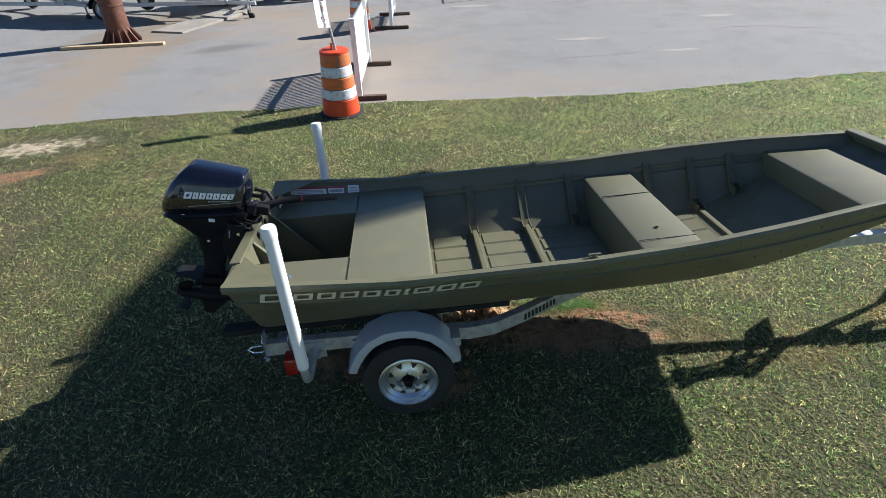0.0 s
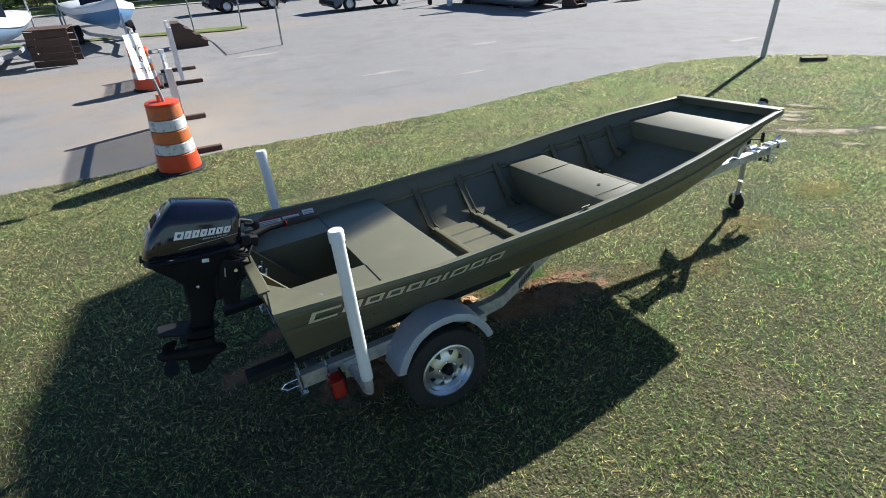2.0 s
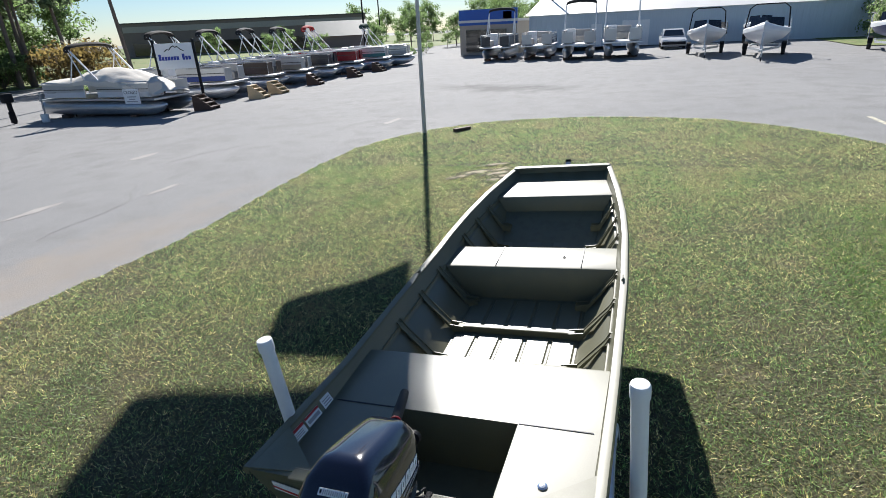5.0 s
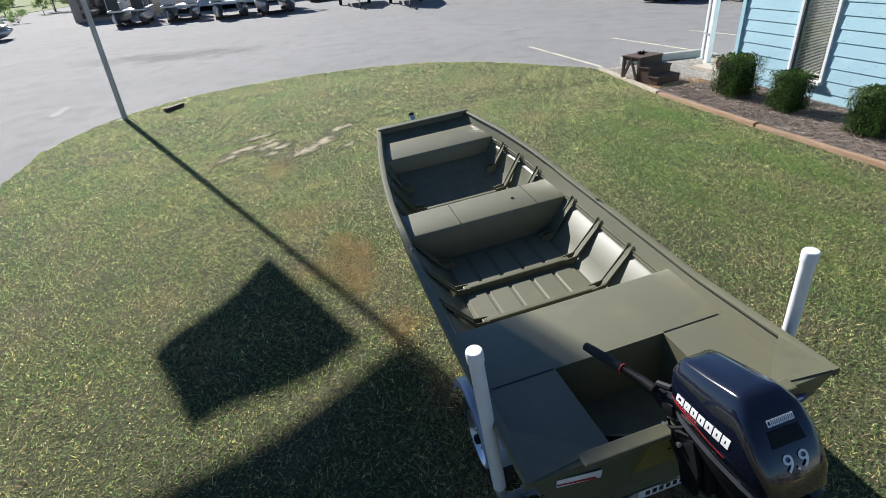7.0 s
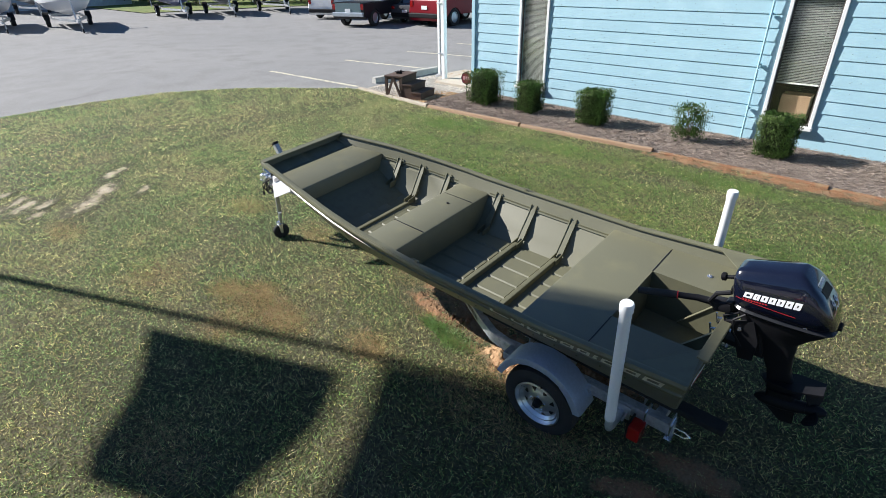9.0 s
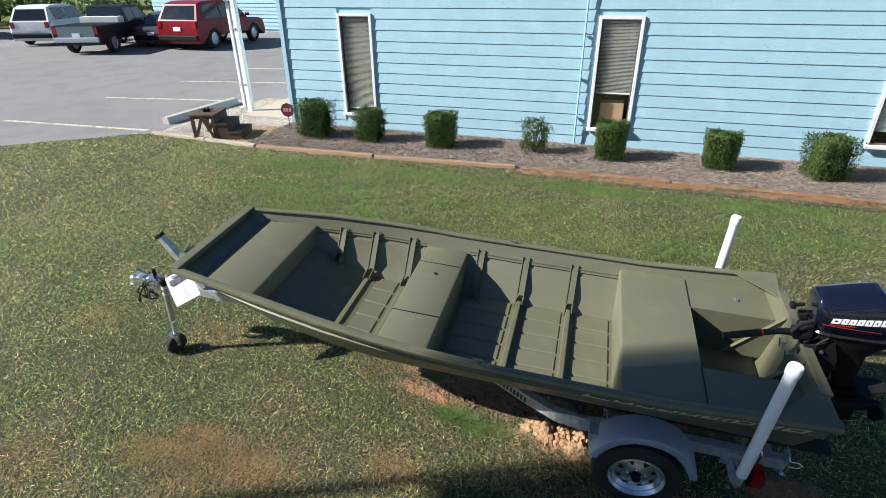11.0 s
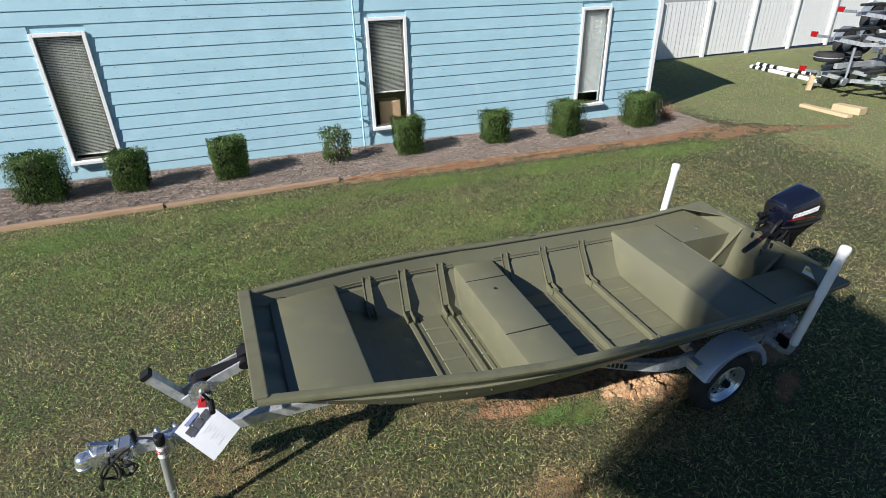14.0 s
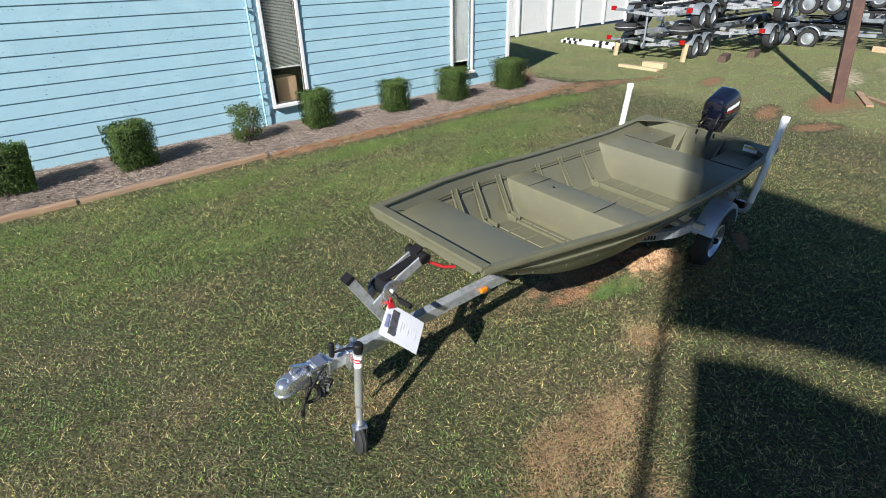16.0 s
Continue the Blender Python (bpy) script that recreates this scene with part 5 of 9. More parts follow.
    tube(bm, [t - d * 0.03, t - d * 0.028, t + d * 0.018, t + d * 0.027, t + d * 0.030], [0.0318, 0.0365, 0.0365, 0.032, 0.018], 20)
    part("guide_cap", bm, PVC, sleeve, smooth=True)
    # fender
    bm = B()
    prof = [(0.535, -0.665), (0.552, -0.62), (0.605, -0.53), (0.675, -0.458), (0.77, -0.415), (0.86, -0.405), (0.95, -0.415), (1.045, -0.458), (1.115, -0.53), (1.168, -0.62), (1.185, -0.665)]
    v0, v1 = 0.535, 0.722
    cu, cw = 0.86, -0.70
    rows = []
    for u, w in prof:
        d = Vector((cu - u, 0, cw - w)).normalized()
        rows.append([Vector((u, v0 * s, w)) + d * 0.02, Vector((u, v0 * s, w)), Vector((u, (v1 - 0.02) * s, w)), Vector((u, (v1 - 0.004) * s, w)) + d * 0.006, Vector((u, v1 * s, w)) + d * 0.022, Vector((u, v1 * s, w)) + d * 0.05])
    skin(bm, rows, close=False)
    thicken(bm, 0.004)
    part("fender", bm, FENDER, trailer, "grey galvanised wheel fender tinted blue for the sky's reflection", smooth=True)
    bm = B()
    box(bm, (0.59, 0.55 * s, -0.60), (0.05, 0.03, 0.08))
    part("fender_bracket", bm, GALV, trailer)
    bm = B()
    box(bm, (1.16, 0.58 * s, -0.60), (0.07, 0.10, 0.06), bevel=0.006)
    part("fender_bracket", bm, GALV, trailer)
    # wheel
    hub = (0.865, 0.625 * s, -0.812)
    bm = B()
    lathe(bm, [(0.172, -0.055), (0.205, -0.066), (0.243, -0.062), (0.266, -0.052), (0.274, -0.034), (0.2765, -0.012), (0.273, -0.010), (0.273, -0.004), (0.2765, -0.002), (0.2765, 0.002), (0.273, 0.004), (0.273, 0.010), (0.2765, 0.012), (0.274, 0.034), (0.266, 0.052), (0.243, 0.062), (0.205, 0.066), (0.172, 0.055)], 48, hub, "y", caps=False)
    wheel = part("tyre", bm, TYRE, trailer, smooth=True)
    bm = B()
    q = lambda r, y: (r, s * y)
    lathe(bm, [q(0.172, -0.05), q(0.172, 0.052), q(0.177, 0.066), q(0.168, 0.070), q(0.163, 0.058), q(0.155, 0.046), q(0.147, 0.046), q(0.140, 0.036), q(0.130, 0.024), q(0.120, 0.024), q(0.090, 0.036), q(0.072, 0.046), q(0.045, 0.048), q(0.042, 0.030)], 40, hub, "y", caps=False)
    rim = part("rim", bm, RIMSTEEL, wheel, "bright spoked steel rim", smooth=True)
    for k in range(8):
        a = 2 * math.pi * (k + 0.5) / 8
        bm = B()
        c = Vector(hub) + Vector((0.106 * math.cos(a), s * 0.0315, 0.106 * math.sin(a)))
        r, t = Vector((math.cos(a), -s * 0.35, math.sin(a))).normalized(), Vector((-math.sin(a), 0, math.cos(a)))
        prism(bm, [c - r * 0.014 - t * 0.005, c - r * 0.014 + t * 0.005, c + r * 0.014 + t * 0.020, c + r * 0.014 - t * 0.020], (0, s * 0.003, 0))
        part("rim_slot", bm, INK, rim)
    bm = B()
    lathe(bm, [q(0.030, 0.03), q(0.030, 0.066), q(0.024, 0.080), q(0.010, 0.084)], 20, hub, "y")
    part("hub_cap", bm, BLACK, rim, "black hub cap", smooth=True)
    for k in range(5):
        a = 2 * math.pi * k / 5 + 0.3
        bm = B()
        lathe(bm, [(0.010, 0.0), (0.010, s * 0.016), (0.006, s * 0.02)], 6, (hub[0] + 0.056 * math.cos(a), hub[1] + s * 0.038, hub[2] + 0.056 * math.sin(a)), "y")
        part("wheel_nut", bm, ZINC, rim)
    # leaf spring
    bm = B()
    beam(bm, [(0.56, 0.51 * s, -0.64), (0.71, 0.51 * s, -0.71), (0.865, 0.51 * s, -0.74), (1.02, 0.51 * s, -0.71), (1.16, 0.51 * s, -0.65)], 0.045, 0.02)
    part("leaf_spring", bm, RUST, trailer)
bm = B()
beam(bm, [(0.865, -0.56, -0.785), (0.865, 0.56, -0.785)], 0.05, 0.05)
part("axle", bm, GALV, trailer)
for u in (0.14, 1.05):
    bm = B()
    beam(bm, [(u, -0.485, -0.585 if u < 0.5 else -0.615), (u, 0, -0.60), (u, 0.485, -0.585 if u < 0.5 else -0.615)], 0.06, 0.075)
    cm = part("crossmember", bm, GALV, trailer)
    if u < 0.5:
        bm = B()
        box(bm, (u - 0.032, -0.15, -0.594), (0.002, 0.56, 0.055))
        strip = part("web_strip", bm, WHITEDECAL, cm, "white strip with dark print")
        bm = B()
        for i in range(14):
            box(bm, (u - 0.0338, -0.40 + 0.037 * i, -0.594), (0.0018, 0.022, 0.030))
        part("web_print", bm, INK, strip, "plain dark bars")
bm = B()
beam(bm, [(2.1, 0, -0.66), (3.5, 0, -0.602), (4.97, 0, -0.606)], 0.064, 0.076)
part("tongue", bm, GALV, trailer, "square galvanised tongue")
bm = B()
box(bm, (3.42, 0, -0.50), (0.10, 0.34, 0.06), bevel=0.01)
part("keel_support", bm, BLACK, trailer)
for s in (-1, 1):
    bm = B()
    box(bm, (3.62, 0.044 * s, -0.605), (0.065, 0.022, 0.034), bevel=0.008)
    part("marker_lamp", bm, AMBER, trailer, "amber side marker lamp")
# coupler
bm = B()
prism(bm, [(4.93, -0.042, -0.545), (5.09, -0.040, -0.560), (5.17, -0.045, -0.580), (5.17, -0.045, -0.655), (4.93, -0.042, -0.655)], (0, 0.084, 0))
part("coupler_body", bm, ZINC, trailer, "bright zinc coupler")
bm = B()
lathe(bm, [(0.0, 0.034), (0.022, 0.031), (0.038, 0.020), (0.046, 0.002), (0.047, -0.034), (0.053, -0.040), (0.053, -0.050), (0.042, -0.052), (0.038, -0.02)], 24, (5.175, 0, -0.602))
part("coupler_socket", bm, ZINC, trailer, smooth=True)
bm = B()
beam(bm, [(5.01, 0, -0.545), (5.06, 0, -0.528), (5.12, 0, -0.505)], 0.024, 0.010)
part("coupler_latch", bm, ZINC, trailer, "bright latch lever")
for u, w, r in ((5.04, -0.575, 0.008), (4.97, -0.60, 0.010)):
    bm = B()
    tube(bm, [(u, 0.056, w), (u, -0.056, w)], r, 8)
    tube(bm, [(u, 0.042, w), (u, 0.052, w)], r * 1.8, 6)
    tube(bm, [(u, -0.042, w), (u, -0.052, w)], r * 1.8, 6)
    part("coupler_bolt", bm, ZINC, trailer)
for u in (5.0, 5.11):
    bm = B()
    box(bm, (u, 0, -0.552 if u < 5.05 else -0.566), (0.022, 0.070, 0.012), bevel=0.003)
    part("coupler_rib", bm, GALV, trailer)
# wiring: two loops beside the coupler and a lead laid over it
bm = B()
for cu, cw, r in ((5.06, -0.690, 0.040), (5.05, -0.695, 0.047), (4.97, -0.690, 0.032), (4.955, -0.685, 0.038), (4.98, -0.70, 0.027)):
    tube(bm, [(cu + r * math.cos(q), 0.072 + 0.016 * math.sin(2 * q + 40 * cu), cw + r * 1.45 * math.sin(q)) for q in np.linspace(0.4, 6.6, 20)], 0.0055, 6)
tube(bm, [(4.90, 0.030, -0.56), (4.97, 0.052, -0.575), (5.02, 0.066, -0.61), (5.06, 0.074, -0.66), (5.10, 0.08, -0.72), (5.115, 0.082, -0.765)], 0.007, 6)
tube(bm, [(5.03, -0.050, -0.60), (5.035, -0.03, -0.545), (5.04, 0.03, -0.545), (5.045, 0.055, -0.60), (5.05, 0.066, -0.64)], 0.0065, 6)
part("wiring", bm, BLACK, trailer, "loose black wiring loop")
bm = B()
box(bm, (5.118, 0.083, -0.782), (0.022, 0.018, 0.040), bevel=0.004)
part("wiring_plug", bm, BLACK, trailer, "black flat trailer plug")
for side in (-1, 1):
    bm = B()
    pts = [(4.93 + 0.012 * side + 0.03 * a, side * 0.060 + 0.012 * math.sin(6 * a), -0.63 - 0.11 * math.sin(math.pi * a)) for a in np.linspace(0, 1, 25)]
    tube(bm, pts, [0.0105 if k % 3 else 0.0055 for k in range(25)], 6)
    part("safety_chain", bm, ZINC, trailer)
# clamp plates and bolts over the tongue
for u in (4.915, 4.70, 4.80):
    bm = B()
    box(bm, (u, 0, -0.564), (0.030, 0.105, 0.008), bevel=0.002)
    for v in (-0.046, 0.046):
        tube(bm, [(u, v, -0.655), (u, v, -0.545)], 0.006, 8)
        tube(bm, [(u, v, -0.560), (u, v, -0.549)], 0.011, 6)
    part("clamp_plate", bm, ZINC, trailer, "zinc clamp plate with two bolts")
bm = B()
tube(bm, [(5.125, 0.012, -0.57), (5.128, 0.012, -0.49)], 0.006, 8)
tube(bm, [(5.128, 0.012, -0.498), (5.128, 0.012, -0.486)], 0.010, 8)
part("coupler_pin", bm, ZINC, trailer)
# jack
JACKSTEEL = material("smooth plated jack tube", (0.46, 0.47, 0.46), rough=0.32, metal=0.6, vary=0.15, scale=8, fine=90, bump=0.03, depth=0.001)
JV = 0.105
bm = B()
tube(bm, [(4.765, JV, -0.50), (4.775, JV + 0.02, -0.90)], 0.0245, 16)
tube(bm, [(4.775, JV + 0.02, -0.92), (4.779, JV + 0.035, -1.07)], 0.020, 14)
jack = part("jack", bm, JACKSTEEL, trailer, "galvanised swivel jack", smooth=True)
bm = B()
box(bm, (4.755, 0.05, -0.60), (0.09, 0.05, 0.13), bevel=0.006)
tube(bm, [(4.765, 0.02, -0.57), (4.765, 0.14, -0.57)], 0.014, 8)
part("jack_mount", bm, ZINC, jack)
bm = B()
tube(bm, [(4.765, JV, -0.525), (4.765, JV, -0.50), (4.765, JV, -0.472), (4.765, JV, -0.462)], [0.0262, 0.030, 0.030, 0.022], 14)
tube(bm, [(4.765, JV, -0.485), (4.83, JV - 0.03, -0.487), (4.89, JV - 0.06, -0.500)], 0.007, 8)
tube(bm, [(4.893, JV - 0.062, -0.530), (4.896, JV - 0.063, -0.520), (4.900, JV - 0.064, -0.435), (4.900, JV - 0.064, -0.430)], [0.010, 0.0155, 0.0155, 0.010], 10)
part("jack_handle", bm, BLACK, jack)
bm = B()
tube(bm, [(4.766, JV + 0.002, -0.540), (4.768, JV + 0.006, -0.620)], 0.0268, 16)
jl = part("jack_label", bm, WHITEDECAL, jack, "white label with red marks")
bm = B()
for i in range(3):
    tube(bm, [(4.767, JV + 0.004, -0.558 - 0.019 * i), (4.767, JV + 0.004, -0.568 - 0.019 * i)], 0.0274, 16)
part("jack_label_print", bm, REDDECAL, jl)
# the swivelling wheel stands across the tongue
swivel = pose(4.79, JV + 0.045, -1.157, 0, 0, 74)
bm = B()
lathe(bm, [(0.032, -0.025), (0.078, -0.027), (0.089, -0.020), (0.093, -0.009), (0.090, -0.006), (0.090, 0.006), (0.093, 0.009), (0.089, 0.020), (0.078, 0.027), (0.032, 0.025)], 28, (0, 0, 0), "y")
bm.transform(swivel)
part("jack_wheel", bm, TYRE, jack, smooth=True)
bm = B()
for s in (-1, 1):
    prism(bm, [(-0.022, 0.036 * s, 0.095), (0.022, 0.036 * s, 0.095), (0.016, 0.036 * s, -0.012), (-0.016, 0.036 * s, -0.012)], (0, 0.003, 0))
    tube(bm, [(0, 0.036 * s, 0), (0, 0.047 * s, 0)], 0.013, 6)
box(bm, (0, 0, 0.098), (0.058, 0.085, 0.010))
tube(bm, [(0, 0, 0.098), (0, 0, 0.125)], 0.026, 12)
bm.transform(swivel)
part("jack_fork", bm, ZINC, jack)
# winch post, winch, bow stop
bm = B()
beam(bm, [(4.44, 0, -0.55), (4.60, 0, -0.32), (4.755, 0, -0.095)], 0.052, 0.052)
wp = part("winch_post", bm, GALV, trailer, "leaning galvanised winch post")
bm = B()
d = Vector((0.155, 0, 0.225)).normalized()
beam(bm, [Vector((4.755, 0, -0.095)) - d * 0.012, Vector((4.755, 0, -0.095)) + d * 0.016], 0.057, 0.057)
part("post_cap", bm, BLACK, wp)
bm = B()
beam(bm, [(4.60, 0.045, -0.315), (4.42, 0.045, -0.20), (4.25, 0.045, -0.125)], 0.012, 0.06)
beam(bm, [(4.60, -0.045, -0.315), (4.42, -0.045, -0.20), (4.25, -0.045, -0.125)], 0.012, 0.06)
part("winch_arm", bm, GALV, wp)
bm = B()
tube(bm, [(4.25, -0.075, -0.115), (4.25, -0.03, -0.105), (4.25, 0.03, -0.105), (4.25, 0.075, -0.115)], [0.038, 0.027, 0.027, 0.038], 16)
prism(bm, [(4.29, -0.035, -0.075), (4.29, 0.035, -0.075), (4.24, 0.035, -0.055), (4.24, -0.035, -0.055)], (0, 0, -0.012))
part("bow_stop", bm, BLACK, wp, "black rubber bow stop", smooth=True)
bm = B()
tube(bm, [(4.50, -0.05, -0.235), (4.50, 0.05, -0.235)], 0.035, 16)
for v in (-0.055, 0.055):
    lathe(bm, [(0.056, v - 0.003), (0.056, v + 0.003)], 22, (4.50, 0, -0.235), "y")
for v in (-0.066, 0.060):
    prism(bm, [(4.43, v, -0.19), (4.57, v, -0.22), (4.57, v, -0.33), (4.47, v, -0.31)], (0, 0.004, 0))
winch = part("winch", bm, ZINC, wp, "small zinc hand winch")
bm = B()
for k in range(18):
    q = 2 * math.pi * k / 18
    box(bm, (4.50 + 0.060 * math.cos(q), 0.067, -0.235 + 0.060 * math.sin(q)), (0.012, 0.008, 0.010), m=pose(0, 0, 0, 0, -math.degrees(q), 0))
lathe(bm, [(0.058, 0.062), (0.058, 0.071), (0.02, 0.075), (0.012, 0.09)], 24, (4.50, 0, -0.235), "y")
part("winch_gear", bm, ZINC, winch, "toothed zinc gear wheel")
bm = B()
beam(bm, [(4.50, 0.092, -0.235), (4.485, 0.097, -0.26), (4.465, 0.10, -0.30)], 0.02, 0.006)
tube(bm, [(4.465, 0.10, -0.298), (4.458, 0.19, -0.300)], 0.016, 10)
part("crank", bm, BLACK, winch)
bm = B()
beam(bm, [(4.52, 0, -0.185), (4.46, 0, -0.17), (4.36, 0.0, -0.15), (4.27, 0.0, -0.13)], 0.062, 0.010)
tube(bm, [(4.50, -0.045, -0.235), (4.50, 0.045, -0.235)], 0.052, 18)
part("winch_strap", bm, BLACK, winch)
bm = B()
tube(bm, [(4.24, 0.02, -0.14), (4.12, 0.10, -0.20), (4.05, 0.13, -0.21)], 0.010, 6)
part("bow_hook_strap", bm, REDDECAL, wp, "red safety strap")
# hang tags on the winch: a sheet of paper with printed bars
tx = Vector((0.16, 0.119, -0.078)).normalized()
tz = tx.cross(Vector((-0.181, 0.103, -0.139))).normalized()
paper = thing("hang_tag", BOAT @ basis((4.503, 0.172, -0.442), tx, tz.cross(tx), tz), "white printed sheet of paper hung on the winch", "paper")
bm = B()
n = 8
grid = [[bm.verts.new((-0.107 + 0.214 * i / n, -0.135 + 0.27 * j / n, 0.006 * math.sin(2.2 * j / n) + 0.004 * math.sin(3 * i / n + 1))) for i in range(n + 1)] for j in range(n + 1)]
for j in range(n):
    for i in range(n):
        bm.faces.new((grid[j][i], grid[j][i + 1], grid[j + 1][i + 1], grid[j + 1][i]))
thicken(bm, 0.0012)
page = part("sheet", bm, material("white paper", (0.66, 0.67, 0.70), rough=0.7, vary=0.04, bump=0.05), paper, smooth=True)
for i in range(3):
    bm = B()
    box(bm, (-0.052 + 0.054 * i, -0.066, 0.0105), (0.050, 0.046, 0.002))
    part("printed_picture", bm, material("printed dark grey %d" % i, (0.07, 0.07, 0.08), vary=0.5, scale=40, bump=0), page, "dark grey printed picture")
bm = B()
box(bm, (0.01, -0.110, 0.010), (0.085, 0.020, 0.002))
part("printed_logo", bm, material("washed blue ink", (0.22, 0.25, 0.40), vary=0.2, scale=30, bump=0), page, "plain blue printed bar")
bm = B()
for i in range(7):
    box(bm, (0.0 - 0.012 * (i % 3), -0.012 + 0.018 * i, 0.0098), (0.07 - 0.02 * (i % 3), 0.0016, 0.0008))
part("printed_line", bm, material("pale grey ink", (0.56, 0.57, 0.60), vary=0.05, bump=0), page, "unreadable print as bars")
bm = B()
box(bm, (-0.09, -0.125, 0.02), (0.05, 0.045, 0.012), m=pose(0, 0, 0, 0, 0, 40), bevel=0.004)
tube(bm, [(-0.09, -0.13, 0.02), (-0.105, -0.145, 0.035), (-0.108, -0.148, 0.050)], 0.006, 8)
part("tag_tie", bm, REDDECAL, paper, "red tie")

# ---- the blue building ----
WALL_Y, X0, X1, WALL_TOP = -4.39, -5.79, 7.02, 3.3
WINDOWS = [(4.965, 5.70), (-0.06, 0.695), (-4.495, -3.79)]
WIN_LOW, WIN_HIGH = 0.47, 2.45
building = tagged(new("house"), "one-storey building clad in light blue horizontal siding", "building", kind="structure")
bm = B()
spans, x = [], X0
for a, b in sorted(WINDOWS):
    spans.append((x, a))
    x = b
spans.append((x, X1))
for a, b in spans:
    box(bm, ((a + b) / 2, WALL_Y - 0.10, (WALL_TOP + 0.05) / 2), (b - a, 0.16, WALL_TOP - 0.05))
for a, b in WINDOWS:
    box(bm, ((a + b) / 2, WALL_Y - 0.10, (WIN_LOW + 0.05) / 2), (b - a, 0.16, WIN_LOW - 0.05))
    box(bm, ((a + b) / 2, WALL_Y - 0.10, (WALL_TOP + WIN_HIGH) / 2), (b - a, 0.16, WALL_TOP - WIN_HIGH))
wall_north = part("wall_north", bm, BLUESIDING, building)
bm = B()
box(bm, (X1 - 0.08, -9.45, WALL_TOP / 2), (0.16, 9.9, WALL_TOP))
part("wall_east", bm, BLUESIDING, building)
bm = B()
box(bm, (X0 + 0.08, -9.45, WALL_TOP / 2), (0.16, 9.9, WALL_TOP))
part("wall_west", bm, BLUESIDING, building)
bm = B()
box(bm, ((X0 + X1) / 2, -14.5, WALL_TOP / 2), (X1 - X0, 0.16, WALL_TOP))
part("wall_south", bm, BLUESIDING, building)
bm = B()
prism(bm, [(X0 - 0.3, WALL_Y + 0.08, WALL_TOP), (X0 - 0.3, -9.45, WALL_TOP + 1.9), (X0 - 0.3, -14.9, WALL_TOP)], (X1 - X0 + 0.6, 0, 0))
part("roof", bm, material("grey roof shingles", (0.12, 0.115, 0.11), rough=0.95, vary=0.2, fine=30, bump=0.5), building)
# rooms behind the windows: shallow boxes, their unlit dimness put into a near-black colour
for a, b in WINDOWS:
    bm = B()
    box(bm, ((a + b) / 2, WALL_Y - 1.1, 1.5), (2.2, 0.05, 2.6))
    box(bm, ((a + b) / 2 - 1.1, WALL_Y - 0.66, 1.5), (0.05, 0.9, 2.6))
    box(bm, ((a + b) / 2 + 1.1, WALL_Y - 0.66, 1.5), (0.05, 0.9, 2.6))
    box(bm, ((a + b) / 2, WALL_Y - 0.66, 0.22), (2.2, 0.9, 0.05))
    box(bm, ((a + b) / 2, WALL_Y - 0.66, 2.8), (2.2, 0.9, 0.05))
    part("room_lining", bm, DIMROOM, building)
# corner boards
for x in (X0 + 0.045, X1 - 0.045):
    bm = B()
    box(bm, (x, WALL_Y + 0.012, 1.72), (0.09, 0.05, 3.1), bevel=0.004)
    part("corner_board", bm, WHITE if x < 0 else BLUESIDING, building)


PALEBLIND = material("pale grey blind slats", (0.74, 0.75, 0.74), rough=0.5, vary=0.05)


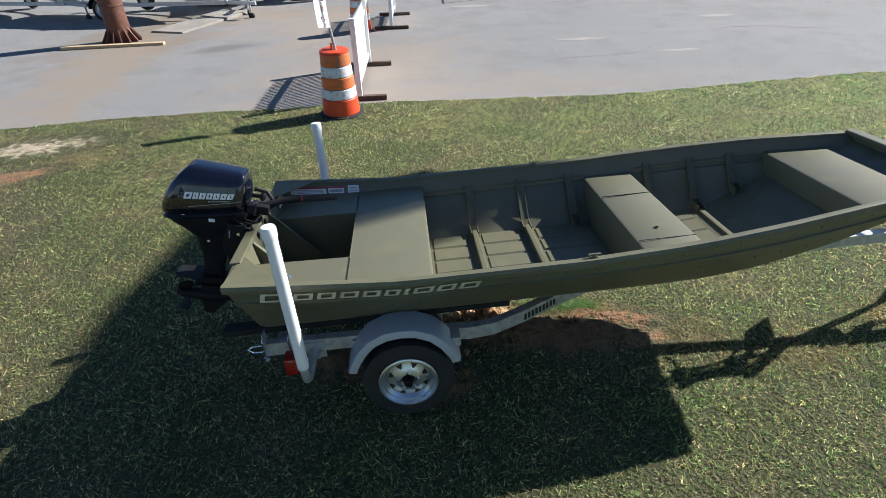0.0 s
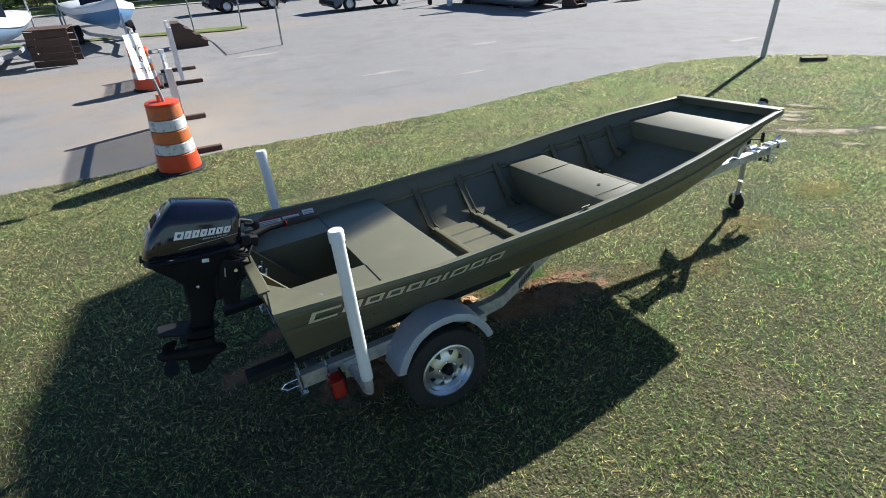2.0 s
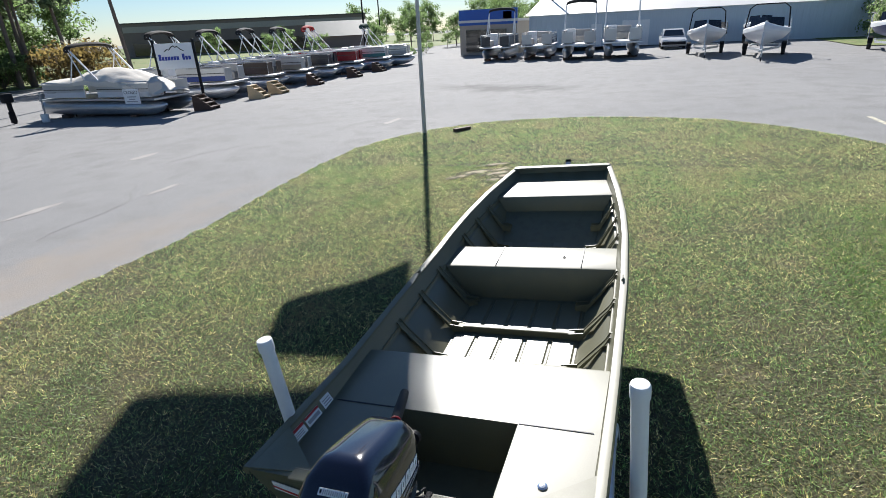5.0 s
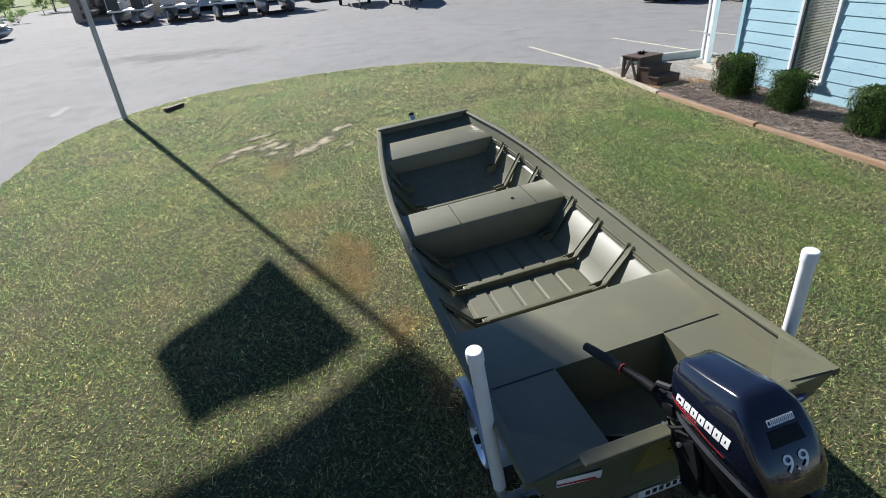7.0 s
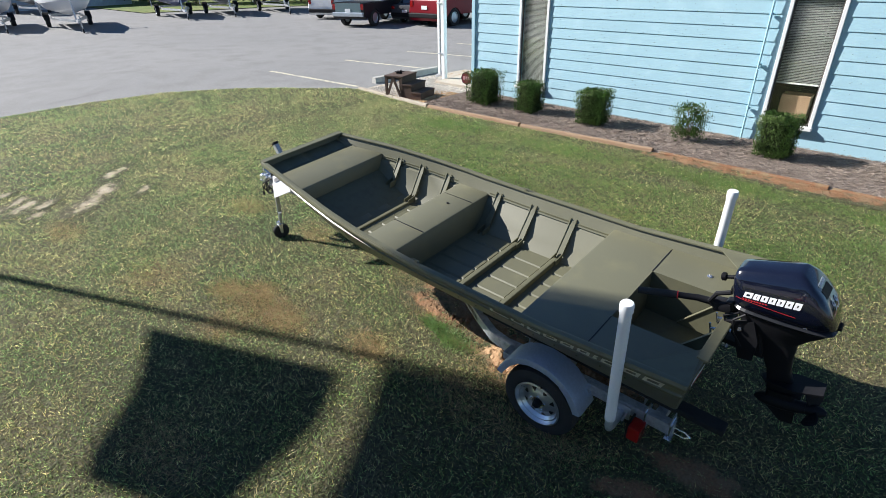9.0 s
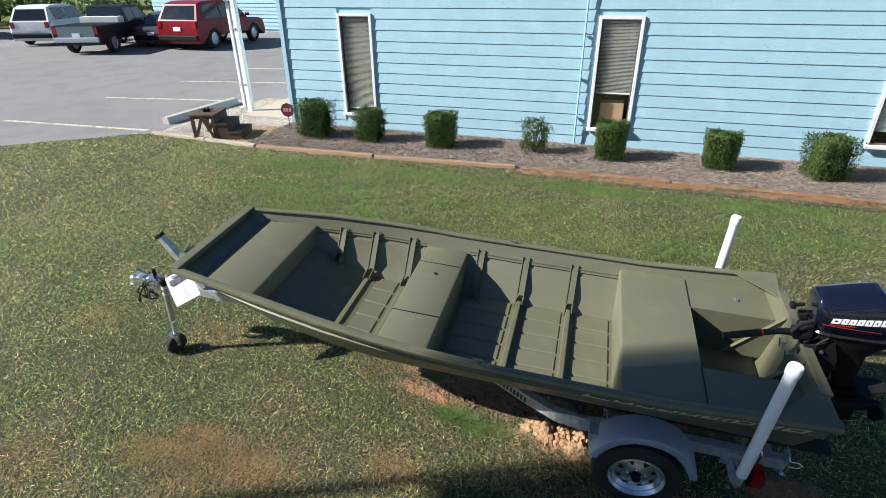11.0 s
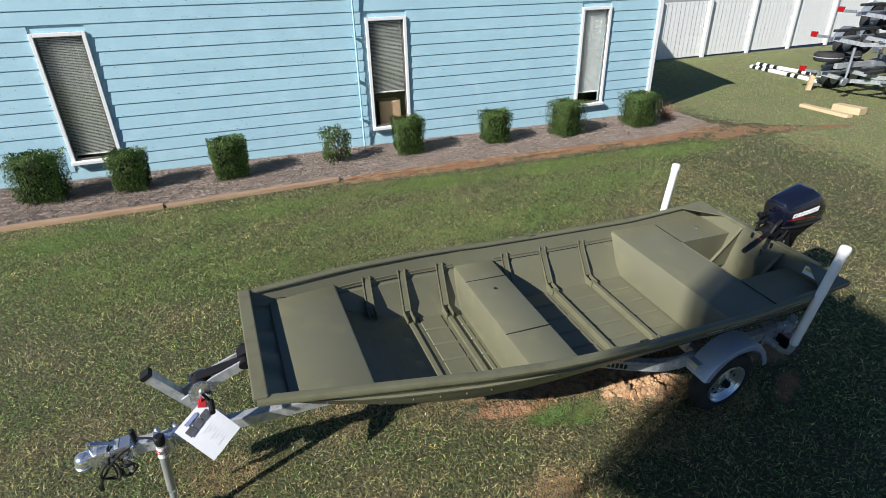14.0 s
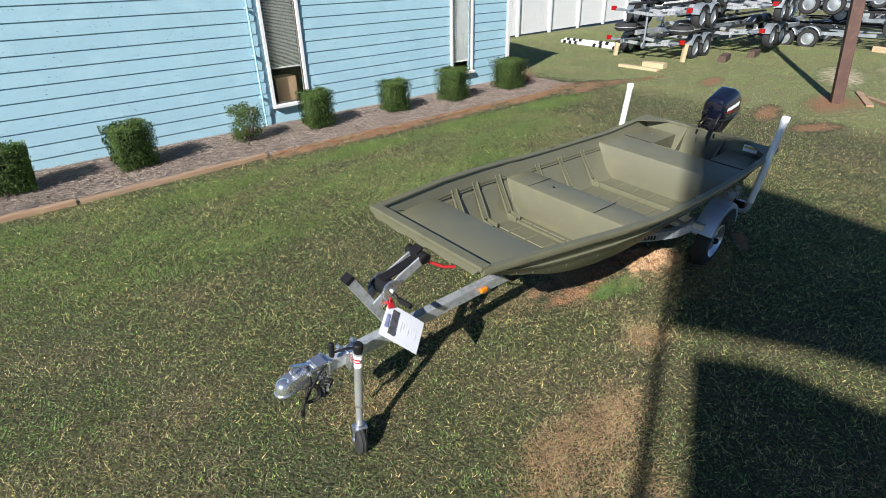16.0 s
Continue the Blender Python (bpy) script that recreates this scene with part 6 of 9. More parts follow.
def window(n, a, b, blind_low):
    w = tagged(new("window_%d" % n), "tall narrow window with white frame and horizontal blinds", "window", kind="structure")
    f = 0.055
    bm = B()
    for x in (a + f / 2, b - f / 2):
        box(bm, (x, WALL_Y + 0.010, (WIN_LOW + WIN_HIGH) / 2), (f, 0.054, WIN_HIGH - WIN_LOW), bevel=0.006)
    box(bm, ((a + b) / 2, WALL_Y + 0.010, WIN_HIGH - f / 2), (b - a - 2 * f, 0.054, f), bevel=0.006)
    part("window_frame", bm, WHITE, w)
    bm = B()
    box(bm, ((a + b) / 2, WALL_Y + 0.035, WIN_LOW + 0.028), (b - a + 0.02, 0.12, 0.055), bevel=0.008)
    part("window_sill", bm, WHITE, w)
    bm = B()
    for x in (a + f + 0.011, b - f - 0.011):
        box(bm, (x, WALL_Y - 0.015, (WIN_LOW + WIN_HIGH) / 2), (0.022, 0.03, WIN_HIGH - WIN_LOW - 2 * f))
    box(bm, ((a + b) / 2, WALL_Y - 0.015, WIN_LOW + 0.07), (b - a - 2 * f, 0.03, 0.03))
    part("sash", bm, material("dark sash %d" % n, (0.10, 0.09, 0.08), rough=0.5, vary=0.1), w)
    bm = B()
    box(bm, ((a + b) / 2, WALL_Y - 0.018, (WIN_LOW + WIN_HIGH) / 2), (b - a - 2 * f - 0.03, 0.004, WIN_HIGH - WIN_LOW - 2 * f))
    pane = part("pane", bm, GLASS, w)
    pane.visible_shadow = False
    bl = tagged(new("blind"), kind="")
    bl.parent = w
    bl["label"] = "half-lowered slatted blind" if blind_low > 0.8 else "closed slatted blind"
    bm = B()
    z = WIN_HIGH - 0.07
    while z > blind_low:
        box(bm, ((a + b) / 2, WALL_Y - 0.058, z), (b - a - 2 * f - 0.04, 0.024, 0.0012), m=pose(0, 0, 0, 42 if n < 3 else 66, 0, 0))
        z -= 0.023
    tagged(part("slats", bm, BLIND if n < 3 else PALEBLIND, bl), kind="stuff")
    bm = B()
    box(bm, ((a + b) / 2, WALL_Y - 0.058, blind_low - 0.012), (b - a - 2 * f - 0.04, 0.028, 0.018))
    part("bottom_rail", bm, BLIND, bl)
    bm = B()
    for q in (0.25, 0.75):
        box(bm, (a + (b - a) * q, WALL_Y - 0.043, (WIN_HIGH + blind_low) / 2), (0.004, 0.002, WIN_HIGH - blind_low - 0.06))
    part("blind_cord", bm, BLIND, bl)
    return w


window(1, *WINDOWS[0], 0.62)
window(2, *WINDOWS[1], 1.16)
window(3, *WINDOWS[2], 0.76)
crate = thing("carton", pose(0.30, WALL_Y - 0.28, 0.24), "brown cardboard carton behind the window", "carton")
bm = B()
box(bm, (0, 0, 0.36), (0.42, 0.3, 0.72), bevel=0.006)
part("carton_body", bm, CARDBOARD, crate)
# conduit beside the middle window
pipe = thing("wall_conduit", pose(0.905, WALL_Y + 0.075, 0.16), "light blue painted conduit running up the siding", "conduit")
bm = B()
tube(bm, [(0, 0, 0), (0, 0, 3.0)], 0.017, 10)
part("pipe", bm, BLUEPIPE, pipe, smooth=True)
for z in (0.55, 1.25, 2.0, 2.7):
    bm = B()
    box(bm, (0, -0.025, z), (0.07, 0.05, 0.025))
    part("pipe_clip", bm, BLUEPIPE, pipe)

# ---- planting bed ----
tagged(sheet("mulch_bed", [(7.05, -2.58), (6.6, -2.56), (1.7, -2.64), (-5.9, -2.58), (-6.4, -3.2), (-6.5, -4.2), (-6.2, -4.8), (-5.8, -4.8), (-5.8, -4.45), (7.05, -4.45)], MULCH, 0.045), "bed of grey-brown pine straw along the wall", "mulch bed")
N = 42000
X, Y = gen.uniform(-6.3, 7.0, N), gen.uniform(-4.36, -2.68, N)
Z = np.array([gz(x, y) for x, y in zip(X, Y)]) + 0.052 + gen.uniform(0, 0.022, N)
A, Ln = gen.uniform(0, 2 * np.pi, N), gen.uniform(0.02, 0.07, N)
dz, W = gen.uniform(-0.012, 0.014, N), 0.0035
V = np.stack([np.stack([X - Ln * np.cos(A), Y - Ln * np.sin(A), Z - dz], 1), np.stack([X + Ln * np.cos(A), Y + Ln * np.sin(A), Z + dz], 1), np.stack([X - W * np.sin(A), Y + W * np.cos(A), Z + 0.004], 1)], 1)
tagged(raw("pine_straw", V.reshape(-1, 3).tolist(), [(3 * i, 3 * i + 1, 3 * i + 2) for i in range(N)], STRAW), "loose pine straw and bark slivers in the bed", "mulch", kind="stuff")
# landscape timbers
PALETIMBER = material("silvered timber", (0.40, 0.35, 0.28), rough=0.9, vary=0.3, scale=5, fine=70, bump=0.5, depth=0.006, second=(0.27, 0.21, 0.15), blend=(0.5, 0.7), stretch=(0.3, 3, 3))
TIMBERS = [((9.35, -2.80), (7.95, -2.66)), ((7.93, -2.655), (6.72, -2.54)), ((6.68, -2.535), (4.30, -2.56)), ((4.26, -2.56), (1.74, -2.66)), ((1.62, -2.70), (-0.7, -2.66)), ((-0.75, -2.66), (-3.1, -2.62)), ((-3.15, -2.62), (-5.6, -2.58))]
for i, ((xa, ya), (xb, yb)) in enumerate(TIMBERS):
    low = 0.055 if i < 4 else 0.034
    mid_p = ((xa + xb) / 2, (ya + yb) / 2)
    yaw = math.degrees(math.atan2(yb - ya, xb - xa))
    t = thing("landscape_timber", pose(mid_p[0], mid_p[1], gz(*mid_p) + low, 0, 0, yaw), "weathered rounded landscape timber edging the bed" if i < 4 else "sunken clay-stained landscape timber", "timber", "bed edging timbers")
    ln = math.hypot(xb - xa, yb - ya)
    bm = B()
    rings = []
    for k in range(9):
        q = -ln / 2 + ln * k / 8
        wob = 0.006 * math.sin(k * 2.1 + i)
        rings.append([Vector((q, a + wob, b)) for a, b in ((-0.055, -0.03), (-0.055, 0.012), (-0.044, 0.030), (-0.02, 0.036), (0.02, 0.036), (0.044, 0.030), (0.055, 0.012), (0.055, -0.03), (0.04, -0.042), (-0.04, -0.042))])
    skin(bm, rings)
    part("log", bm, PALETIMBER if i < 2 else TIMBER if i < 4 else REDCLAY, t, smooth=True)


def leaf_cloud(bm, points, size, rg, corners=4, rise=0.0, slim=0.55):
    for p, nrm in points:
        a = Vector((rg.gauss(0, 1), rg.gauss(0, 1), rg.gauss(0, 1)))
        t = (a - nrm * a.dot(nrm) * 0.6 + Vector((0, 0, rise))).normalized()
        b = t.cross(nrm + a * 0.3).normalized()
        s = size * rg.uniform(0.6, 1.3)
        ends = (p + t * s, p + b * s * slim, p - t * s, p - b * s * slim) if corners == 4 else (p + t * s, p + b * s - t * s * 0.5, p - b * s * 0.8 - t * s * 0.5)
        v = [bm.verts.new(e) for e in ends]
        bm.faces.new(v)


def clipped_bush(x, y, w, h, seed, sparse=False):
    """A box-clipped shrub: stems, a dark box painted as its inner shade, and many small leaves with a ragged outline.
    """
    rg = random.Random(seed)
    root = thing("boxwood_bush", on(x, y, rg.uniform(-14, 14), 0.04), "sparse clipped boxwood shrub with bare twigs in the bed" if sparse else "dense green boxwood shrub clipped to a cube", "bush", "clipped bushes along the wall")
    bm = B()
    for _ in range(9):
        a = rg.uniform(0, 6.28)
        r = rg.uniform(0.3, 0.9) * w / 2
        tube(bm, [(rg.uniform(-0.03, 0.03), rg.uniform(-0.03, 0.03), 0), (r * 0.5 * math.cos(a), r * 0.5 * math.sin(a), h * 0.4), (r * math.cos(a), r * math.sin(a), h * rg.uniform(0.8, 0.98))], [0.011, 0.008, 0.003], 5)
    part("stems", bm, TWIG, root)
    bm = B()
    pts = []
    count = 4600 if sparse else 9500
    for _ in range(count):
        k = rg.random()
        d = Vector((rg.uniform(-1, 1), rg.uniform(-1, 1), rg.uniform(-1, 1)))
        m = max(abs(d.x), abs(d.y), abs(d.z))
        depth = rg.uniform(0.55 if sparse else 0.74, 1.0)
        d = d / m * depth
        e = d.normalized() * max(abs(d.x), abs(d.y), abs(d.z)) * 1.12
        d = d * 0.93 + e * 0.07
        ragged = 1 + 0.10 * noise.noise((d.x * 2.5 + seed, d.y * 2.5, d.z * 2.5)) + rg.uniform(-0.04, 0.05)
        taper = 0.84 + 0.16 * (d.z * 0.5 + 0.5)
        p = Vector((d.x * w / 2 * ragged * taper, d.y * w / 2 * ragged * taper, h * 0.53 + d.z * h * 0.47 * ragged))
        if sparse and noise.noise((p.x * 6 + seed, p.y * 6, p.z * 6)) < -0.14:
            continue
        pts.append((p, d.normalized()))
    leaf_cloud(bm, pts, 0.019, rg, rise=1.6, slim=0.42)
    part("leaves", bm, BUSH, root)
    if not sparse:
        # added near-black box: the shade deep among the leaves put into its colour
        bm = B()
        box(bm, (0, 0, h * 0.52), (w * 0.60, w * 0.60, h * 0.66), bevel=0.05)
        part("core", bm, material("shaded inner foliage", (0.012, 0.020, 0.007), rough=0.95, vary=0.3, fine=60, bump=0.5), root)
    return root


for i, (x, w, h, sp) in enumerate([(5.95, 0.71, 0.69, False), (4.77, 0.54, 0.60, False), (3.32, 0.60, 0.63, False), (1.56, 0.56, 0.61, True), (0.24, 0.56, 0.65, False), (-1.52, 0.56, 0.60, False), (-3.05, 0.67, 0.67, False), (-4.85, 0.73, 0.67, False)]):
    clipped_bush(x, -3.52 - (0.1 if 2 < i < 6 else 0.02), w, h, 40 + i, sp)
# dry brush at the bed's end
brush = thing("dry_brush", on(-5.75, -3.75, 0, 0.03), "heap of dry reddish cuttings at the end of the bed", "brush pile")
bm, rg = B(), random.Random(3)
for _ in range(60):
    a, r = rg.uniform(0, 6.28), rg.uniform(0.1, 0.34)
    tube(bm, [(rg.uniform(-0.15, 0.15), rg.uniform(-0.15, 0.15), 0), (r * math.cos(a) * 0.6, r * math.sin(a) * 0.6, rg.uniform(0.05, 0.25)), (r * math.cos(a), r * math.sin(a), rg.uniform(0.02, 0.4))], [0.007, 0.006, 0.002], 4)
part("twigs", bm, material("dry red-brown twigs", (0.24, 0.13, 0.08), rough=0.9, vary=0.3), brush)
# yard sign
ysign = thing("yard_sign", on(6.86, -4.0, 8, 0.04), "small dark red octagonal yard sign on a stake", "sign")
bm = B()
tube(bm, [(0, 0, 0), (0, 0, 0.3)], 0.008, 6)
part("stake", bm, BLACK, ysign)
bm = B()
lathe(bm, [(0.150, -0.004), (0.150, 0.004)], 8, (0, 0.012, 0.37), "y")
face = part("plate", bm, INK, ysign)
bm = B()
lathe(bm, [(0.132, 0.0165), (0.132, 0.0175)], 8, (0, 0, 0.37), "y")
part("plate_field", bm, material("dark red sign field", (0.16, 0.018, 0.03), rough=0.4, vary=0.05, bump=0), face, "dark red field of the sign")
bm = B()
for i in range(3):
    box(bm, (-0.062 + 0.062 * i, 0.019, 0.375), (0.044, 0.003, 0.075))
part("plate_mark", bm, material("pale pink sign bars", (0.55, 0.30, 0.32), rough=0.4, vary=0.05, bump=0), face, "plain pale bars")

# ---- gravel corner, porch post, wooden steps, wheel stop ----
tagged(sheet("gravel_bed", [(9.3, -2.86), (7.95, -2.72), (7.05, -2.62), (7.05, -6.6), (9.15, -6.6), (9.4, -3.4)], material("white gravel bed", (0.47, 0.41, 0.33), rough=0.95, vary=0.25, fine=70, bump=0.9, depth=0.02, second=(0.36, 0.24, 0.14), blend=(0.48, 0.68)), 0.025), "bed of white and tan gravel beside the porch", "gravel")
PEBBLES = {"white": material("white pebbles", (0.60, 0.55, 0.48), rough=0.8, vary=0.35, per_island=1.2, bump=0), "orange": material("orange-tan pebbles", (0.50, 0.31, 0.15), rough=0.8, vary=0.35, per_island=1.2, bump=0)}
heaps = {"white": ([], []), "orange": ([], [])}
for _ in range(6500):
    x, y = rng.uniform(7.0, 9.25), rng.uniform(-5.2, -2.72)
    r = rng.uniform(0.010, 0.024)
    c = Vector((x, y, gz(x, y) + 0.03))
    verts, faces = heaps["orange" if x - 0.5 * (y + 3.2) + rng.uniform(-0.22, 0.22) < 7.85 and y > -4.0 else "white"]
    b0 = len(verts)
    for d in ((1, 0, 0), (-1, 0, 0), (0, 1, 0), (0, -1, 0), (0, 0, 0.7), (0, 0, -0.7)):
        verts.append(c + Vector(d) * r * rng.uniform(0.7, 1.2))
    faces += [(b0 + i, b0 + j, b0 + k) for i, j, k in ((0, 2, 4), (2, 1, 4), (1, 3, 4), (3, 0, 4), (2, 0, 5), (1, 2, 5), (3, 1, 5), (0, 3, 5))]
for tone, (verts, faces) in heaps.items():
    tagged(raw("gravel", [tuple(v) for v in verts], faces, PEBBLES[tone]), "loose %s pebbles in the bed by the porch" % tone, "gravel", kind="stuff")
porch = thing("porch_slab", on(7.75, -5.25), "pale concrete stoop at the building's corner", "slab", kind="structure")
bm = B()
box(bm, (0, -0.6, 0.03), (1.35, 2.6, 0.12), bevel=0.01)
part("slab", bm, material("tan concrete stoop", (0.44, 0.385, 0.31), rough=0.9, vary=0.12, scale=2, fine=50, bump=0.3, depth=0.004), porch)
pp = thing("porch_post", on(8.50, -5.0), "white painted porch post with a downpipe beside it", "post")
bm = B()
box(bm, (0, 0, 1.6), (0.11, 0.11, 3.2), bevel=0.008)
part("post", bm, WHITE, pp)
bm = B()
box(bm, (0.125, 0.04, 1.28), (0.078, 0.062, 2.26), bevel=0.012)
beam(bm, [(0.125, 0.04, 2.36), (0.13, 0.05, 2.46), (0.24, 0.10, 2.54), (0.55, 0.22, 2.62), (0.62, 0.25, 2.74), (0.62, 0.25, 3.2)], 0.075, 0.062)
box(bm, (0.17, 0.06, 0.14), (0.16, 0.06, 0.07), m=pose(0, 0, 0, 0, 18, 20), bevel=0.01)
part("downpipe", bm, WHITE, pp)
for z_ in (0.7, 1.9):
    bm = B()
    box(bm, (0.09, 0.04, z_), (0.17, 0.07, 0.03), bevel=0.004)
    part("pipe_clip", bm, GALV, pp)
bm = B()
box(bm, (0, 0, 0.02), (0.2, 0.2, 0.04), bevel=0.005)
part("post_base", bm, CONCRETE, pp)
steps = thing("wooden_steps", on(7.84, -3.08, 196) @ Matrix.Diagonal((0.92, 0.95, 0.90, 1)), "dark brown wooden boarding steps standing in the gravel", "steps")
for i, (x0, x1, z) in enumerate(((-0.50, 0.0, 0.56), (0.0, 0.26, 0.37), (0.26, 0.52, 0.19))):
    bm = B()
    box(bm, ((x0 + x1) / 2, 0, z), (x1 - x0 + 0.03, 0.72, 0.038), bevel=0.004)
    part("tread", bm, BROWNWOOD, steps)
    if i:
        for s in (-1, 1):
            bm = B()
            box(bm, ((x0 + x1) / 2, s * 0.33, (z - 0.02) / 2), (x1 - x0, 0.035, z - 0.02))
            part("side_board", bm, BROWNWOOD, steps)
    bm = B()
    box(bm, (x1 - 0.012, 0, z - 0.10), (0.022, 0.66, 0.16))
    part("riser", bm, BROWNWOOD, steps)
for s in (-1, 1):
    for xx in (-0.47, -0.03):
        bm = B()
        box(bm, (xx, s * 0.33, 0.27), (0.06, 0.05, 0.54))
        part("leg", bm, BROWNWOOD, steps)
    for xa in (-0.44, -0.06):
        bm = B()
        beam(bm, [(xa, s * 0.355, 0.08), (-0.25, s * 0.355, 0.53)], 0.03, 0.055)
        part("brace", bm, BROWNWOOD, steps)
    bm = B()
    box(bm, (-0.25, s * 0.33, 0.52), (0.5, 0.03, 0.06))
    part("apron", bm, BROWNWOOD, steps)
vise = thing("bench_vise", on(8.06, -2.98, 30, 0.52), "small black iron vise on the wooden steps", "vise")
bm = B()
box(bm, (0, 0, 0.02), (0.14, 0.05, 0.03), bevel=0.005)
box(bm, (-0.04, 0, 0.055), (0.03, 0.04, 0.06), bevel=0.005)
box(bm, (0.03, 0, 0.045), (0.03, 0.04, 0.05), bevel=0.005)
tube(bm, [(-0.13, 0, 0.045), (0.11, 0, 0.045)], 0.008, 8)
part("vise_body", bm, BLACK, vise)
stop = thing("wheel_stop", on(9.68, -4.75, 86), "pale concrete parking wheel stop", "wheel stop")
bm = B()
prism(bm, [(-1.15, -0.10, 0), (-1.15, -0.075, 0.15), (-1.15, 0.075, 0.15), (-1.15, 0.10, 0)], (2.3, 0, 0))
part("stop_body", bm, CONCRETE, stop)
for (xa, ya), (xb, yb) in (((13.6, -2.83), (9.75, -3.05)), ((13.5, -5.55), (9.6, -6.18)), ((13.3, -8.2), (9.6, -8.9)), ((13.3, -10.9), (9.6, -11.6))):
    d = Vector((xb - xa, yb - ya)).normalized() * 0.06
    tagged(sheet("road_marking", [(xa - d.y, ya + d.x), (xb - d.y, yb + d.x), (xb + d.y, yb - d.x), (xa + d.y, ya - d.x)], YELLOWLINE, 0.005), "faded yellow parking line", "road marking")
# cracks in the lot: thin uneven strips
for k, (xa, ya, ang, ln) in enumerate([(3, 11.5, 12, 4), (8, 14, -8, 3), (5, 18.5, 30, 4), (4.6, 18.9, 31, 3), (16, 6, 80, 4), (10, 20, 5, 5), (15, 0, 75, 5), (18, 15, 40, 5)]):
    rg = random.Random(k)
    pts, x, y, a = [], xa, ya, radians(ang)
    for i in range(int(ln / 0.25)):
        pts.append((x, y, 0.006 + 0.012 * rg.random()))
        a += rg.uniform(-0.4, 0.4) - 0.12 * (a - radians(ang))
        x, y = x + 0.25 * math.cos(a), y + 0.25 * math.sin(a)
    left = [(px_ - w * math.sin(a), py_ + w * math.cos(a)) for px_, py_, w in pts]
    right = [(px_ + w * math.sin(a), py_ - w * math.cos(a)) for px_, py_, w in pts]
    bm = B()
    rows = [[bm.verts.new((lx, ly, gz(lx, ly) + 0.004)), bm.verts.new((rx, ry, gz(rx, ry) + 0.004))] for (lx, ly), (rx, ry) in zip(left, right)]
    for r0, r1 in zip(rows, rows[1:]):
        bm.faces.new((r0[0], r0[1], r1[1], r1[0]))
    tagged(part("asphalt_crack", bm, material("crack filler", (0.185, 0.18, 0.175), rough=0.9, vary=0.2, bump=0) if k == 0 else bpy.data.materials["crack filler"]), "dark crack in the asphalt", "crack", kind="structure")
for x, y, r in ((4.2, 13.4, 0.35), (8.7, 15.6, 0.4), (6.0, 11.9, 0.3), (14.5, 10.5, 0.4), (2.0, 19.0, 0.5)):
    rg = random.Random(int(x * 7))
    tagged(sheet("asphalt_scar", [(x + r * (1.6 + rg.uniform(-0.5, 0.5)) * math.cos(a), y + 0.35 * r * (1 + rg.uniform(-0.4, 0.4)) * math.sin(a)) for a in np.linspace(0, 6.0, 14)], material("pale scuffed asphalt", (0.31, 0.29, 0.27), rough=0.95, vary=0.15) if x == 4.2 else bpy.data.materials["pale scuffed asphalt"], 0.004), "pale worn scar in the asphalt", "asphalt")
# ---- flagpole with two flags ----
fp = thing("flagpole", on(12.22, 8.28), "tall weathered aluminium flagpole standing at the lawn's edge", "flagpole")
bm = B()
tube(bm, [(0, 0, 0), (0, 0, 4.0), (0, 0, 10.75)], [0.062, 0.052, 0.032], 16)
part("pole", bm, GREYPOLE, fp, smooth=True)
bm = B()
box(bm, (-0.07, 0, 1.36), (0.03, 0.02, 0.16), bevel=0.004)
part("pole_cleat", bm, GREYPOLE, fp)
bm = B()
lathe(bm, [(0.20, 0), (0.18, 0.02), (0.07, 0.035)], 20)
part("base_collar", bm, CONCRETE, fp)
bm = B()
bmesh.ops.create_uvsphere(bm, u_segments=16, v_segments=10, radius=0.09, matrix=Matrix.Translation((0, 0, 10.83)))
part("finial", bm, GREYPOLE, fp, smooth=True)


def flag(z0, z1, fly, yaw, sag, label, mat, taper=0.0, gap=0.05):
    f = thing("flag", on(12.22, 8.28) @ pose(0, 0, 0, 0, 0, yaw), label, "flag")
    bm = B()
    n, h = 18, z1 - z0
    rows = []
    for j in range(9):
        row = []
        for i in range(n + 1):
            q = i / n
            row.append(Vector((gap + fly * q * (1 - 0.10 * q), 0.16 * q * math.sin(5.5 * q + 0.5 * j / 8), z0 + h * j / 8 - sag * q ** 1.5 * (0.1 + 0.9 * j / 8) + taper * h * q * (1 - j / 8))))
        rows.append(row)
    skin(bm, rows, close=False)
    thicken(bm, 0.002)
    part("cloth", bm, mat, f, smooth=True)


flag(6.35, 7.72, 1.6, 126, 0.25, "cloth flag flying low on the flagpole", BLUEDISC, 0.3, 0.24)
flag(7.95, 10.5, 2.8, 116, 0.85, "larger cloth flag at the top of the flagpole", CLOTH)
blk = thing("timber_block", on(12.35, 7.15, -35, 0.03), "short dark timber block lying on the grass", "timber")
bm = B()
box(bm, (0, 0, 0.05), (0.55, 0.12, 0.09), bevel=0.008)
part("block", bm, BROWNWOOD, blk)


